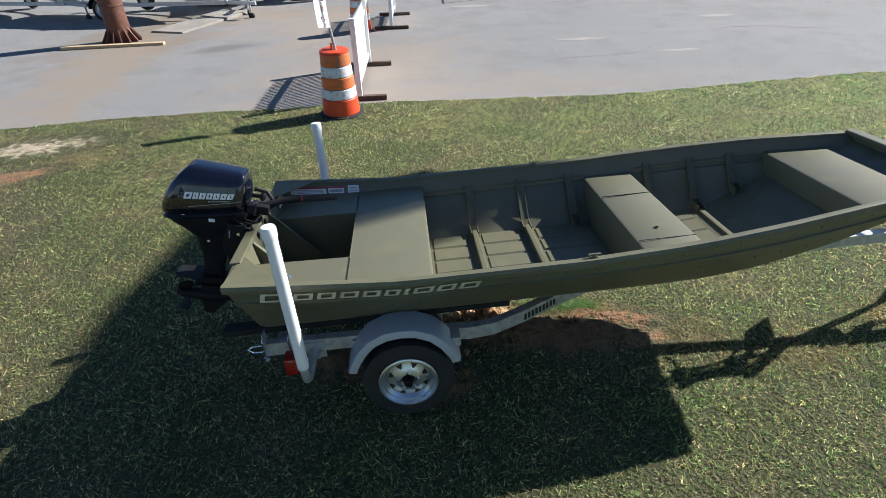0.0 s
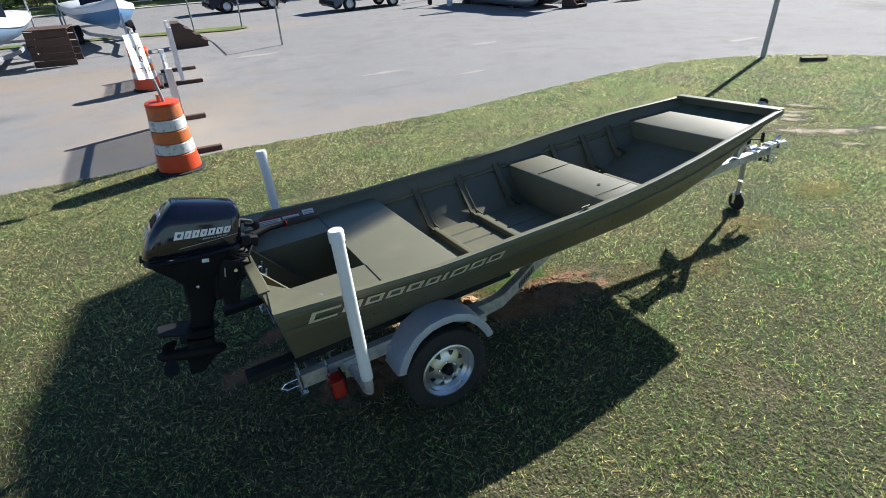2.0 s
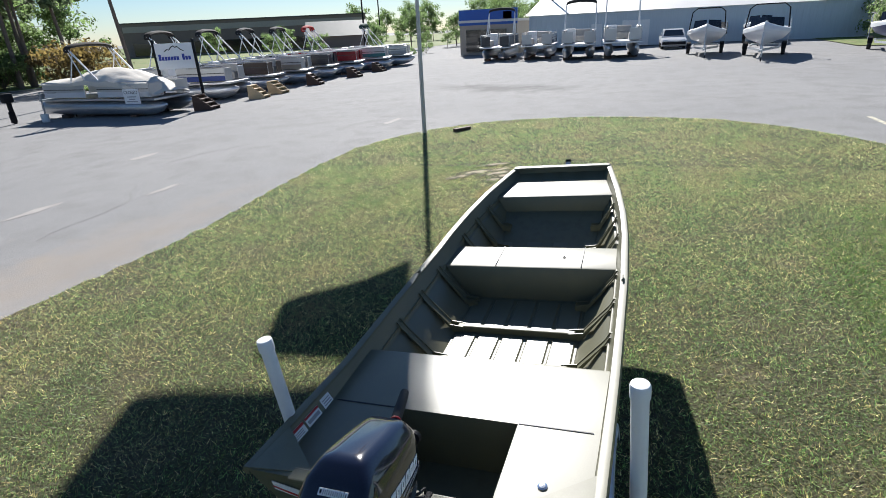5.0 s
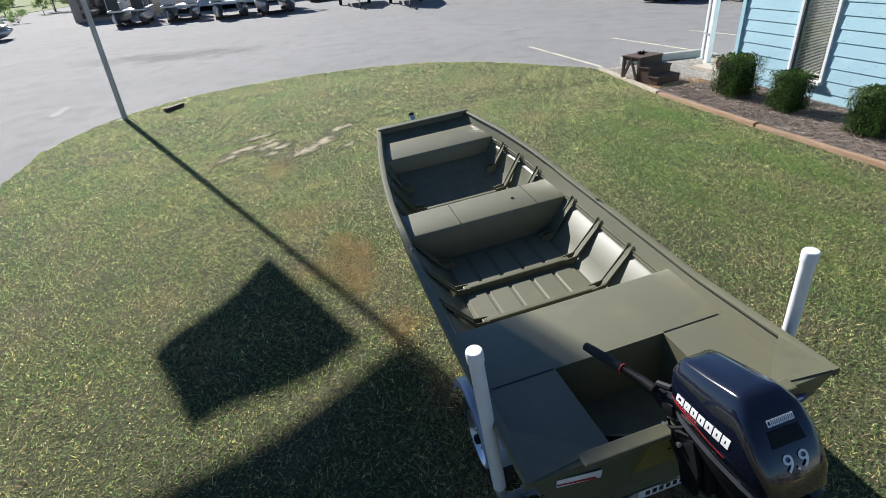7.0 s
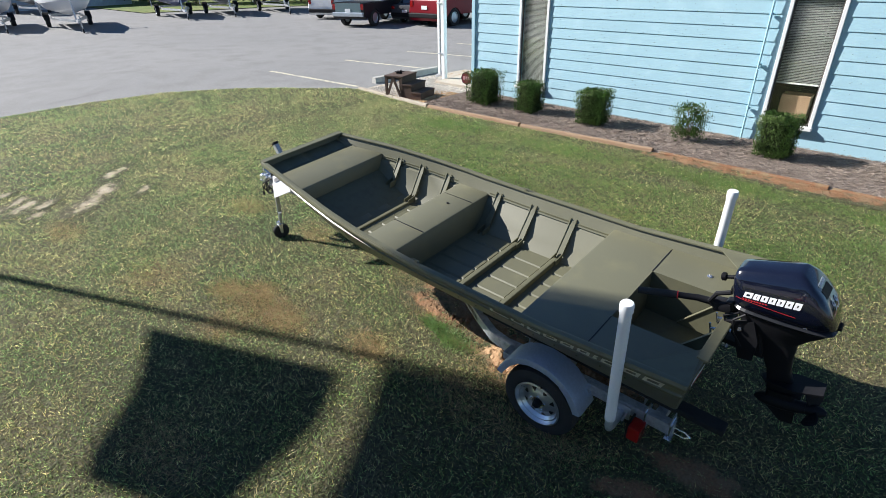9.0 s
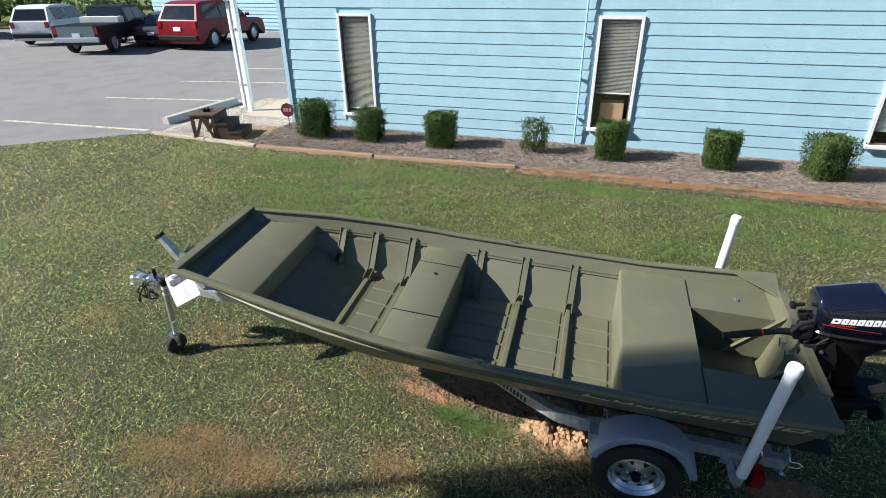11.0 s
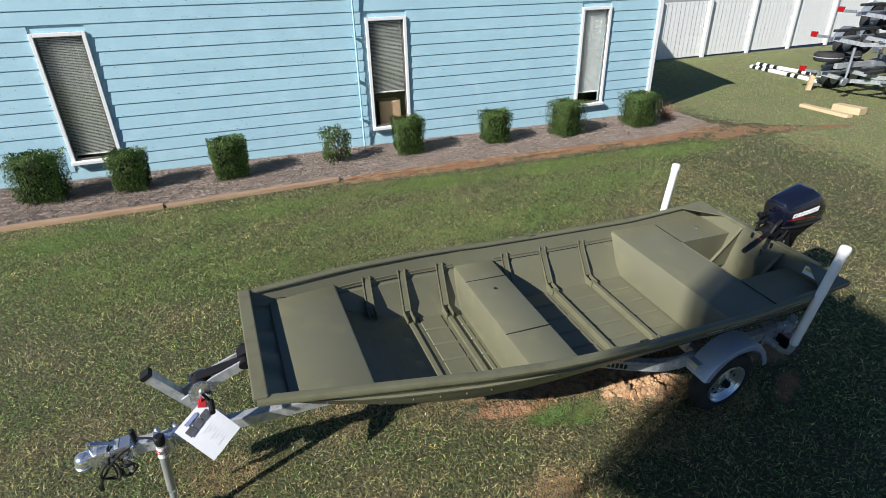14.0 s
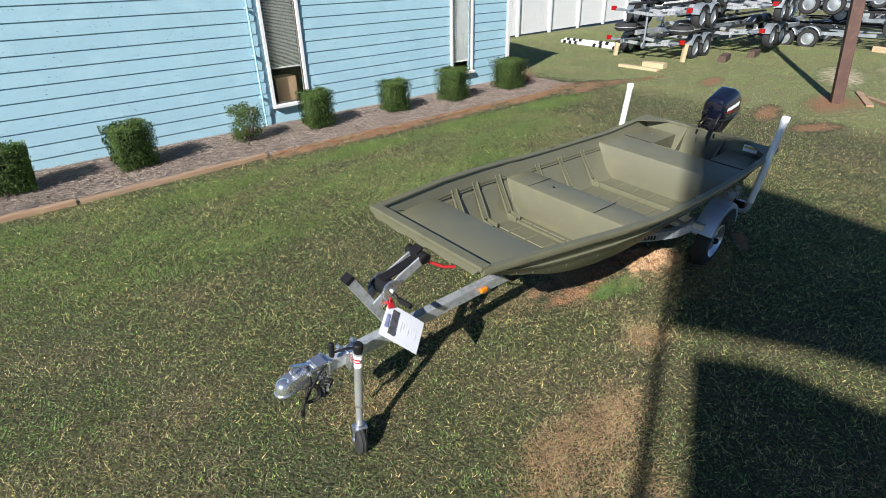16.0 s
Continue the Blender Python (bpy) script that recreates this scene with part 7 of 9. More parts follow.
# ---- barrels, sign and picket barricades ----
def barrel(x, y, yaw):
    b = thing("traffic_barrel", on(x, y, yaw, 0.03 if y < 9 else 0.0), "orange traffic barrel with scuffed white bands and rubber base", "traffic barrel", "traffic barrels")
    bands = [(0.045, 0.30, 0.300, 0.283, REDORANGE, "red-orange lower body"), (0.30, 0.46, 0.276, 0.267, REFLECTIVE, "white reflective band"), (0.46, 0.64, 0.262, 0.252, ORANGE, "orange band"), (0.64, 0.80, 0.248, 0.240, REFLECTIVE, "white reflective band"), (0.80, 0.985, 0.235, 0.226, ORANGE, "orange band")]
    for z0, z1, r0, r1, mat, lab in bands:
        bm = B()
        lathe(bm, [(r0 - 0.02, z0), (r0, z0 + 0.012), (r1, z1 - 0.012), (r1 - 0.012, z1)], 36)
        part("band", bm, mat, b, lab, smooth=True)
    bm = B()
    lathe(bm, [(0.214, 0.97), (0.228, 0.985), (0.226, 1.02), (0.19, 1.035), (0.02, 1.03)], 36)
    part("top", bm, REDORANGE, b, smooth=True)
    bm = B()
    box(bm, (-0.03, 0, 1.07), (0.03, 0.12, 0.11), bevel=0.01)
    part("handle", bm, ORANGE, b)
    bm = B()
    lathe(bm, [(0.34, 0.0), (0.355, 0.012), (0.35, 0.04), (0.30, 0.05)], 36)
    part("rubber_base", bm, TYRE, b, smooth=True)
    return b


barrel(-1.16, 8.42, 10)
barrel(-1.36, 15.6, 70)
sg = thing("temporary_sign", on(-1.20, 8.40, -30, 1.36) @ pose(0, 0, 0, -4, -6, 0), "narrow white sign with dark red letters above the barrel", "sign")
bm = B()
tube(bm, [(0.06, 0.06, -0.62), (-0.01, 0, 0.35), (-0.03, 0, 0.62)], 0.022, 8)
part("sign_post", bm, STEELGREY, sg)
bm = B()
box(bm, (-0.05, -0.03, 0.31), (0.22, 0.006, 0.58), bevel=0.003)
plate = part("sign_plate", bm, material("thin white plastic sheet", (0.80, 0.80, 0.79), rough=0.5, vary=0.04, bump=0, thin=0.5), sg)
for body, z in (("VE", 0.42), ("B", 0.28), ("TH", 0.13)):
    lettering(body, 0.11, material("dark red letters " + body, (0.25, 0.015, 0.02), vary=0.05, bump=0), "sign_letters", plate, pose(-0.02, -0.035, z, 90, 0, 0))


def picket(x, y0, y1, x1):
    ang = math.degrees(math.atan2(y1 - y0, x1 - x))
    ln = math.hypot(y1 - y0, x1 - x)
    p = thing("picket_barricade", on((x + x1) / 2, (y0 + y1) / 2, ang), "white plastic picket fence panel standing on wooden feet", "fence panel", "picket barricades")
    fall = (gz(x, y1) - gz(x, y0)) / (y1 - y0)
    tilt = math.degrees(math.atan(fall))
    for z in (0.26, 1.12):
        bm = B()
        box(bm, (0, 0, z), (ln, 0.04, 0.07), m=pose(0, 0, 0, 0, -tilt, 0))
        part("fence_rail", bm, WHITE, p)
    src = None
    n = int(ln / 0.105)
    for i in range(n + 1):
        q = -ln / 2 + ln * i / n
        if src is None:
            bm = B()
            prism(bm, [(-0.03, -0.008, 0.12), (0.03, -0.008, 0.12), (0.03, -0.008, 1.28), (0, -0.008, 1.34), (-0.03, -0.008, 1.28)], (0, 0.016, 0))
            src = part("picket", bm, WHITE, p, m=Matrix.Translation((q, 0.03, 0.0 + q * fall)))
        else:
            share("picket", src, p, Matrix.Translation((q, 0.03, 0.0 + q * fall)))
    for q in (-ln / 2, ln / 2):
        bm = B()
        box(bm, (q, 0, 0.69 + q * fall), (0.09, 0.09, 1.38), bevel=0.004)
        part("fence_post", bm, WHITE, p)
        bm = B()
        box(bm, (q, 0, 0.045 + q * fall), (0.10, 0.95, 0.09), bevel=0.006)
        part("foot_board", bm, BROWNWOOD, p)


picket(-0.93, 9.3, 11.75, -0.91)
picket(-0.52, 15.7, 17.9, -0.48)


# ---- chain-link fence, posts, steel column ----
def link_fence(pts, h, label, bare=0):
    """Posts and a sagging top wire; the first stretches may have lost their mesh."""
    f = thing("chain_link_fence", on(*pts[0]), label, "fence")
    o = Vector((pts[0][0], pts[0][1], gz(*pts[0])))
    top = []
    for i, (x, y) in enumerate(pts):
        b = Vector((x, y, gz(x, y))) - o
        bm = B()
        lean = Vector((0.05 * math.sin(i * 2.0), 0.04 * math.cos(i), 0))
        tube(bm, [b, b + lean + Vector((0, 0, h))], 0.035, 8)
        part("fence_post", bm, STEELGREY, f)
        top.append(b + lean + Vector((0, 0, h - 0.03)))
    bm = B()
    for a, b in zip(top, top[1:]):
        mid_ = (a + b) / 2 - Vector((0, 0, 0.08))
        tube(bm, [a, mid_, b], 0.02, 6)
    part("top_rail", bm, STEELGREY, f)
    bm = B()
    for a, b in list(zip(top, top[1:]))[bare:]:
        d = b - a
        n = max(6, int(d.length / 0.16))
        k = int(h / (d.length / n)) 
        for i in range(-k, n):
            for s in (0, 1):
                q0, q1 = (i, i + k) if s == 0 else (i + k, i)
                z0, z1 = 0.0, h - 0.06
                if q0 < 0:
                    z0, q0 = z0 + (z1 - z0) * (-q0) / (q1 - q0), 0
                if q1 < 0:
                    z1, q1 = z0 + (z1 - z0) * (q0) / (q0 - q1), 0
                if q1 > n:
                    z1, q1 = z0 + (z1 - z0) * (n - q0) / (q1 - q0), n
                if q0 > n:
                    z0, q0 = z1 - (z1 - z0) * (n - q1) / (q0 - q1), n
                pa = a + d * (q0 / n) - Vector((0, 0, h - 0.03)) + Vector((0, 0, z0))
                pb = a + d * (q1 / n) - Vector((0, 0, h - 0.03)) + Vector((0, 0, z1))
                if (pb - pa).length > 0.05:
                    tube(bm, [pa, pb], 0.0009, 3, caps=False)
    tagged(part("wire_mesh", bm, STEELGREY, f), kind="stuff")
    return f


link_fence([(3.25, 20.7), (3.05, 27.85), (1.0, 28.2), (-4, 28.8), (-9, 29.4), (-16, 30)], 1.5, "old chain-link fence with leaning posts beside the road", bare=2)
link_fence([(13.75, 29.5), (14.5, 28.4), (15.6, 28.0)], 1.3, "short chain-link fence beside the covered pontoon boat")
rf = thing("rail_fence", on(1.2, 52.4, -6), "white three-rail wooden fence beyond the road", "fence")
for i in range(4):
    bm = B()
    box(bm, (-3.0 + 2.0 * i, 0, 0.75), (0.16, 0.14, 1.5), bevel=0.01)
    part("fence_post", bm, WHITE, rf)
for z in (0.4, 0.85, 1.3):
    bm = B()
    box(bm, (0, -0.09, z), (6.1, 0.04, 0.17), bevel=0.006)
    part("fence_rail", bm, WHITE, rf)
st = thing("steel_column", on(-7.95, 15.7, 10), "thick rust-brown steel column with base fins", "column")
bm = B()
lathe(bm, [(0.30, 0.0), (0.295, 0.4), (0.29, 2.0), (0.285, 6.0)], 32)
part("shaft", bm, RUST, st, smooth=True)
for k in range(14):
    a = 2 * math.pi * k / 14
    bm = B()
    prism(bm, [(0.26, -0.015, 0), (0.50, -0.015, 0), (0.50, -0.015, 0.05), (0.29, -0.015, 0.36)], (0, 0.03, 0))
    bmesh.ops.rotate(bm, verts=bm.verts, cent=(0, 0, 0), matrix=Matrix.Rotation(a, 3, "Z"))
    part("fin", bm, RUST, st)
bm = B()
for z in (0.9, 1.6, 2.4):
    lathe(bm, [(0.292, z), (0.305, z + 0.01), (0.305, z + 0.05), (0.292, z + 0.06)], 32)
part("hoop", bm, RUST, st)
slab = thing("kerb_board", on(-7.85, 14.95, 3), "pale wooden board lying by the column", "board")
bm = B()
box(bm, (0, 0, 0.04), (2.6, 0.16, 0.07), bevel=0.006)
part("board", bm, PALEWOOD, slab)
slab = thing("concrete_slab", on(-6.5, 18.2, 70), "broken concrete slab at the lot's edge", "slab")
bm = B()
box(bm, (0, 0, 0.0), (3.4, 1.1, 0.14), bevel=0.02)
part("slab_top", bm, material("dirty old concrete", (0.27, 0.25, 0.22), rough=0.95, vary=0.3, scale=1.5, fine=30, bump=0.5, depth=0.01), slab)
mm = thing("mounted_motor", on(13.72, 29.45), "black outboard motor hung on a fence post", "outboard motor")
bm = B()
box(bm, (0, 0, 1.15), (0.42, 0.34, 0.42), bevel=0.08)
box(bm, (0.02, 0, 0.75), (0.16, 0.16, 0.5), bevel=0.04)
box(bm, (0.0, 0, 0.30), (0.26, 0.10, 0.5), bevel=0.03)
box(bm, (0.02, 0, 0.04), (0.12, 0.09, 0.1), bevel=0.01)
part("motor_body", bm, BLACK, mm, smooth=True)
bk = thing("bucket", on(14.2, 28.0), "white plastic bucket by the fence", "bucket")
bm = B()
lathe(bm, [(0.13, 0), (0.15, 0.02), (0.17, 0.36), (0.15, 0.36), (0.14, 0.05)], 20)
part("bucket_body", bm, WHITE, bk)


# ---- wheels, cars ----
def wheel_part(parent, x, y, r, w, name="wheel"):
    bm = B()
    lathe(bm, [(r * 0.62, -w / 2), (r * 0.92, -w / 2), (r, -w * 0.32), (r, w * 0.32), (r * 0.92, w / 2), (r * 0.62, w / 2)], 24, (x, y, r), "y", caps=False)
    t = part(name, bm, TYRE, parent, smooth=True)
    bm = B()
    s = 1 if y > 0 else -1
    lathe(bm, [(r * 0.63, -w * 0.4), (r * 0.63, w * 0.42), (r * 0.55, w * 0.44), (r * 0.5, w * 0.30), (r * 0.2, w * 0.36), (r * 0.06, w * 0.38)] if s > 0 else [(r * 0.63, w * 0.4), (r * 0.63, -w * 0.42), (r * 0.55, -w * 0.44), (r * 0.5, -w * 0.30), (r * 0.2, -w * 0.36), (r * 0.06, -w * 0.38)], 16, (x, y, r), "y")
    part("rim", bm, CHROME, t, smooth=True)
    return t


PAINTS = {}


def paint(rgb):
    if rgb not in PAINTS:
        PAINTS[rgb] = material("car paint %d" % len(PAINTS), rgb, rough=0.35, vary=0.04, scale=1, bump=0, coat=0.1, spec=0.3)
    return PAINTS[rgb]


def car(x, y, yaw, kind, rgb, label, size=1.0):
    """kind: suv, sedan or pickup; nose along local +x."""
    c = thing({"suv": "suv", "sedan": "car", "pickup": "pickup_truck"}[kind], on(x, y, yaw) @ Matrix.Scale(size, 4), label, "car", "parked vehicles")
    L, W, H, wr = {"suv": (4.6, 1.84, 1.74, 0.37), "sedan": (4.6, 1.80, 1.45, 0.33), "pickup": (5.5, 1.95, 1.80, 0.40)}[kind]
    belt = {"suv": 1.06, "sedan": 0.92, "pickup": 1.08}[kind]
    low = 0.24 if kind != "pickup" else 0.38
    hood = belt - 0.04
    h = L / 2
    front_axle, rear_axle = h - 0.86, -h + 0.95
    prof = {"suv": [(-h, low + 0.12), (-h - 0.02, 0.62), (-h + 0.02, belt), (-h + 0.3, belt + 0.01), (0.75, belt + 0.01), (1.0, hood), (h - 0.30, hood - 0.07), (h - 0.06, hood - 0.16), (h, 0.72), (h, low + 0.1)],
            "sedan": [(-h, low + 0.14), (-h, 0.75), (-h + 0.05, belt - 0.01), (-h + 0.7, belt), (0.8, belt), (1.0, hood), (h - 0.15, hood - 0.18), (h, 0.6), (h, low + 0.08)],
            "pickup": [(-h, low + 0.16), (-h, 0.9), (-h, belt + 0.05), (-0.35, belt + 0.05), (1.2, belt + 0.02), (1.35, belt), (h - 0.1, belt - 0.08), (h, 0.8), (h, low + 0.1)]}[kind]
    bm = B()

    def arch(cx):
        return [(cx + (wr + 0.07) * math.cos(a), wr + (wr + 0.07) * math.sin(a)) for a in np.linspace(0.25, math.pi - 0.25, 8)]
    under = [(h - 0.1, low)] + arch(front_axle) + arch(rear_axle) + [(-h + 0.1, low)]
    outline = prof + under
    secs = []
    for y_, inset in ((-W / 2 + 0.05, 0.05), (-W / 2, 0.0), (W / 2, 0.0), (W / 2 - 0.05, 0.05)):
        secs.append([Vector((px_ * (1 - inset * 0.2), y_, z_ - (inset * 0.6 if z_ > 0.8 else 0))) for px_, z_ in outline])
    skin(bm, [secs[1], secs[2]])
    bmesh.ops.bevel(bm, geom=[e for e in bm.edges if e.is_manifold and abs(e.verts[0].co.y - e.verts[1].co.y) < 0.01 and min(v.co.z for v in e.verts) > 0.5], offset=0.05, segments=2, affect="EDGES")
    body = part("body", bm, paint(rgb), c, smooth=True)
    cab = {"suv": [(-h + 0.06, belt - 0.02), (-h + 0.42, H - 0.10), (-h + 0.85, H), (-0.05, H - 0.01), (0.42, H - 0.10), (1.12, belt - 0.04)],
           "sedan": [(-h + 0.55, belt - 0.02), (-h + 1.25, H - 0.06), (-0.55, H), (0.3, H - 0.02), (1.15, belt - 0.04)],
           "pickup": [(-0.42, belt), (-0.35, H - 0.06), (-0.15, H), (0.85, H - 0.01), (1.05, H - 0.08), (1.62, belt - 0.03)]}[kind]
    bm = B()
    skin(bm, [[Vector((px_, s * (W / 2 - 0.04 - 0.26 * (z_ - belt)), z_)) for px_, z_ in cab] for s in (-1, 1)])
    part("cabin", bm, paint(rgb), c, smooth=True)
    # glass set 6 mm proud of the cabin
    cx = sum(p[0] for p in cab) / len(cab)
    for s in (-1, 1):
        split = [(-0.62, 0.0), (0.04, 0.98)] if kind != "pickup" else [(-0.30, 0.30), (0.36, 1.15)]
        for q0, q1 in split + ([(-h + 0.62, -0.70)] if kind == "suv" else []):
            bm = B()
            zt, zb = H - 0.11, belt + 0.05
            xt1 = min(q1, cab[-2][0] - 0.03) if q1 > 0.5 else q1
            pts = [(q0, zb), (q1, zb), (xt1, zt), (q0 + (0.12 if q0 < -h + 0.6 else 0), zt)]
            prism(bm, [(px_, s * (W / 2 - 0.034 - 0.26 * (z_ - belt)), z_) for px_, z_ in pts], (0, s * 0.004, 0))
            part("side_window", bm, CARGLASS, c)
    for (xa, za), (xb, zb) in ((cab[-1], cab[-2]), (cab[0], cab[1])):
        bm = B()
        n = Vector((zb - za, 0, xa - xb)).normalized() * (1 if xa > cx else -1)
        n = n if n.x * (xa - cx) > 0 else -n
        pts = []
        for q, sy in ((0.12, -1), (0.12, 1), (0.90, 1), (0.90, -1)):
            px_, z_ = xa + (xb - xa) * q, za + (zb - za) * q
            pts.append(Vector((px_, sy * (W / 2 - 0.14 - 0.26 * (z_ - belt)), z_)) + n * 0.006)
        prism(bm, pts, n * 0.004)
        part("windscreen" if xa > cx else "rear_window", bm, CARGLASS, c)
    for x_ in (front_axle, rear_axle):
        for s in (-1, 1):
            wheel_part(c, x_, s * (W / 2 - 0.11), wr, 0.22)
    for s in (-1, 1):
        bm = B()
        box(bm, (-h + 0.01, s * (W / 2 - 0.14), belt - 0.14), (0.06, 0.18, 0.26 if kind != "sedan" else 0.14), bevel=0.02)
        part("tail_lamp", bm, REDLENS, c)
        bm = B()
        box(bm, (h - 0.05, s * (W / 2 - 0.28), hood - 0.24), (0.10, 0.34, 0.14), bevel=0.03)
        part("headlamp", bm, CHROME, c)
        bm = B()
        box(bm, (0.95, s * (W / 2 + 0.09), belt + 0.08), (0.10, 0.18, 0.12), bevel=0.03)
        part("mirror", bm, paint(rgb), c)
    for s, nm in ((-1, "rear_bumper"), (1, "front_bumper")):
        bm = B()
        box(bm, (s * (h + 0.02), 0, low + 0.22), (0.14, W - 0.1, 0.20), bevel=0.04)
        part(nm, bm, BLACK if kind != "pickup" else CHROME, c)
    bm = B()
    box(bm, (-h - 0.035, 0, 0.78 if kind != "sedan" else 0.62), (0.01, 0.32, 0.15))
    part("number_plate", bm, WHITEDECAL, c, "plain pale plate")
    if kind == "pickup":
        bm = B()
        box(bm, (-1.6, 0, belt + 0.045), (2.2, W - 0.3, 0.03))
        part("bed", bm, BLACK, c)
        bm = B()
        box(bm, (-0.72, 0, belt + 0.15), (0.45, W - 0.25, 0.28), bevel=0.02)
        part("tool_box", bm, WHITE, c, "white tool box")
        # pale sheet over the black tail: the sky's reflection put into its colour
        bm = B()
        box(bm, (-h - 0.012, 0, 0.90), (0.02, W - 0.42, 0.42), bevel=0.006)
        part("tailgate", bm, paint((0.15, 0.21, 0.22)), c, "black tailgate with the sky's reflection painted in pale grey-green")
    return c


car(22.4, -14.8, -74, "pickup", (0.012, 0.014, 0.018), "black pickup truck with a white tool box")
car(20.9, -17.2, -80, "sedan", (0.07, 0.072, 0.078), "dark grey sedan parked between two trucks")
car(27.3, -16.2, -70, "suv", (0.72, 0.73, 0.74), "white suv parked in the row")
car(18.8, -17.2, -88, "suv", (0.21, 0.006, 0.014), "large deep red suv with bright wheels", size=1.13)
car(47.5, 1.4, 183, "sedan", (0.55, 0.56, 0.57), "silver sedan parked before the metal building")
car(5.0, 37.6, 6, "suv", (0.010, 0.014, 0.035), "dark blue suv standing on the road")
car(10.6, 31.7, 8, "suv", (0.12, 0.16, 0.19), "blue-grey suv standing on the road")


# ---- stock of boats ----
ALU = material("brushed pontoon aluminium", (0.52, 0.53, 0.55), rough=0.35, metal=0.8, vary=0.1, scale=3, bump=0.03)
CANVAS = material("beige mooring cover", (0.62, 0.58, 0.51), rough=0.85, vary=0.08, scale=1.5, fine=12, bump=0.3, depth=0.03)
SEAT = material("pale vinyl seat", (0.42, 0.40, 0.37), rough=0.5, vary=0.05)
CANOPY = {}
SILVER = material("silver-white pontoon siding", (0.50, 0.50, 0.49), rough=0.35, metal=0.25, vary=0.06, scale=2, bump=0.03)
DARKTRIM = material("dark pontoon trim", (0.06, 0.055, 0.05), rough=0.4, vary=0.1)


def pontoon(x, y, yaw, rgb, top, label, cover=False, length=6.6, tall=1.2):
    """A pontoon boat on low stands, bow along local +x."""
    p = thing("pontoon_boat", on(x, y, yaw, -0.14) @ Matrix.Diagonal((1, 1, tall, 1)), label, "pontoon boat", "pontoon boats on the lot")
    L, W = length, 2.5
    for s in (-1, 1):
        bm = B()
        tube(bm, [(-L / 2, s * 0.85, 0.55), (L / 2 - 0.9, s * 0.85, 0.55), (L / 2 - 0.35, s * 0.85, 0.60), (L / 2 - 0.02, s * 0.85, 0.68)], [0.31, 0.31, 0.22, 0.05], 16)
        part("pontoon", bm, ALU, p, smooth=True)
        for q in (-L / 3, L / 4):
            bm = B()
            box(bm, (q, s * 0.85, 0.17), (0.35, 0.5, 0.18))
            part("support_block", bm, BROWNWOOD, p)
    bm = B()
    box(bm, (-0.1, 0, 0.92), (L - 0.3, W, 0.09), bevel=0.015)
    part("deck", bm, ALU, p)
    skinm = paint(rgb)
    face = skinm if max(rgb) < 0.08 or rgb[0] > 2 * rgb[1] else SILVER
    for s in (-1, 1):
        for q0, q1 in ((-L / 2 + 0.5, -0.6), (0.15, L / 2 - 0.5)):
            bm = B()
            box(bm, ((q0 + q1) / 2, s * (W / 2 - 0.07), 1.30), (q1 - q0, 0.035, 0.56), bevel=0.008)
            pn = part("fence_panel", bm, face, p)
            bm = B()
            box(bm, ((q0 + q1) / 2, s * (W / 2 - 0.05), 1.14), (q1 - q0 - 0.04, 0.03, 0.22), bevel=0.006)
            part("panel_stripe", bm, skinm, pn)
            bm = B()
            box(bm, ((q0 + q1) / 2, s * (W / 2 - 0.05), 1.36), (q1 - q0 - 0.04, 0.026, 0.035))
            part("panel_trim", bm, DARKTRIM, pn)
            bm = B()
            tube(bm, [(q0, s * (W / 2 - 0.07), 1.0), (q0, s * (W / 2 - 0.07), 1.66), (q1, s * (W / 2 - 0.07), 1.66), (q1, s * (W / 2 - 0.07), 1.0)], 0.022, 8)
            for k in range(1, 4):
                xx = q0 + (q1 - q0) * k / 4
                tube(bm, [(xx, s * (W / 2 - 0.07), 1.0), (xx, s * (W / 2 - 0.07), 1.66)], 0.015, 6)
            part("rail", bm, ALU, p)
    for xx, y0, y1 in ((L / 2 - 0.5, -W / 2 + 0.1, -0.4), (L / 2 - 0.5, 0.4, W / 2 - 0.1), (-L / 2 + 0.5, -W / 2 + 0.1, 0.2)):
        bm = B()
        box(bm, (xx, (y0 + y1) / 2, 1.30), (0.035, y1 - y0, 0.56), bevel=0.008)
        part("end_panel", bm, face, p)
    if cover:
        bm = B()
        rows = []
        ridge = [1.74, 1.78, 1.90, 2.08, 2.20, 2.18, 2.16, 2.02, 1.78, 1.50, 1.20]
        hem = [1.60, 1.56, 1.52, 1.52, 1.54, 1.50, 1.46, 1.42, 1.34, 1.16, 1.02]
        for k, (top_, low_) in enumerate(zip(ridge, hem)):
            q = -L / 2 + 0.4 + (L - 0.7) * (k / 10) ** 0.9
            wk = W / 2 + 0.02 - (0.22 if k == 10 else 0.08 if k == 9 else 0)
            rows.append([Vector((q, s_ * wk * f, low_ + (top_ - low_) * g)) for s_, f, g in ((-1, 1, 0), (-1, 0.985, 0.30), (-1, 0.72, 0.62), (-1, 0.36, 0.88), (1, 0, 1), (1, 0.36, 0.88), (1, 0.72, 0.62), (1, 0.985, 0.30), (1, 1, 0))])
        skin(bm, rows, close=False)
        bmesh.ops.subdivide_edges(bm, edges=bm.edges, cuts=2, use_grid_fill=True)
        for v in bm.verts:
            v.co.z += 0.05 * noise.noise(v.co * 2.1) + 0.025 * noise.noise(v.co * 5.0)
        part("cover", bm, CANVAS, p, "beige mooring cover", smooth=True)
    else:
        for xx, yy, sx, sy in ((1.6, -0.75, 1.9, 0.6), (1.6, 0.75, 1.9, 0.6), (-2.0, -0.2, 0.7, 1.9)):
            bm = B()
            box(bm, (xx, yy, 1.15), (sx, sy, 0.36), bevel=0.05)
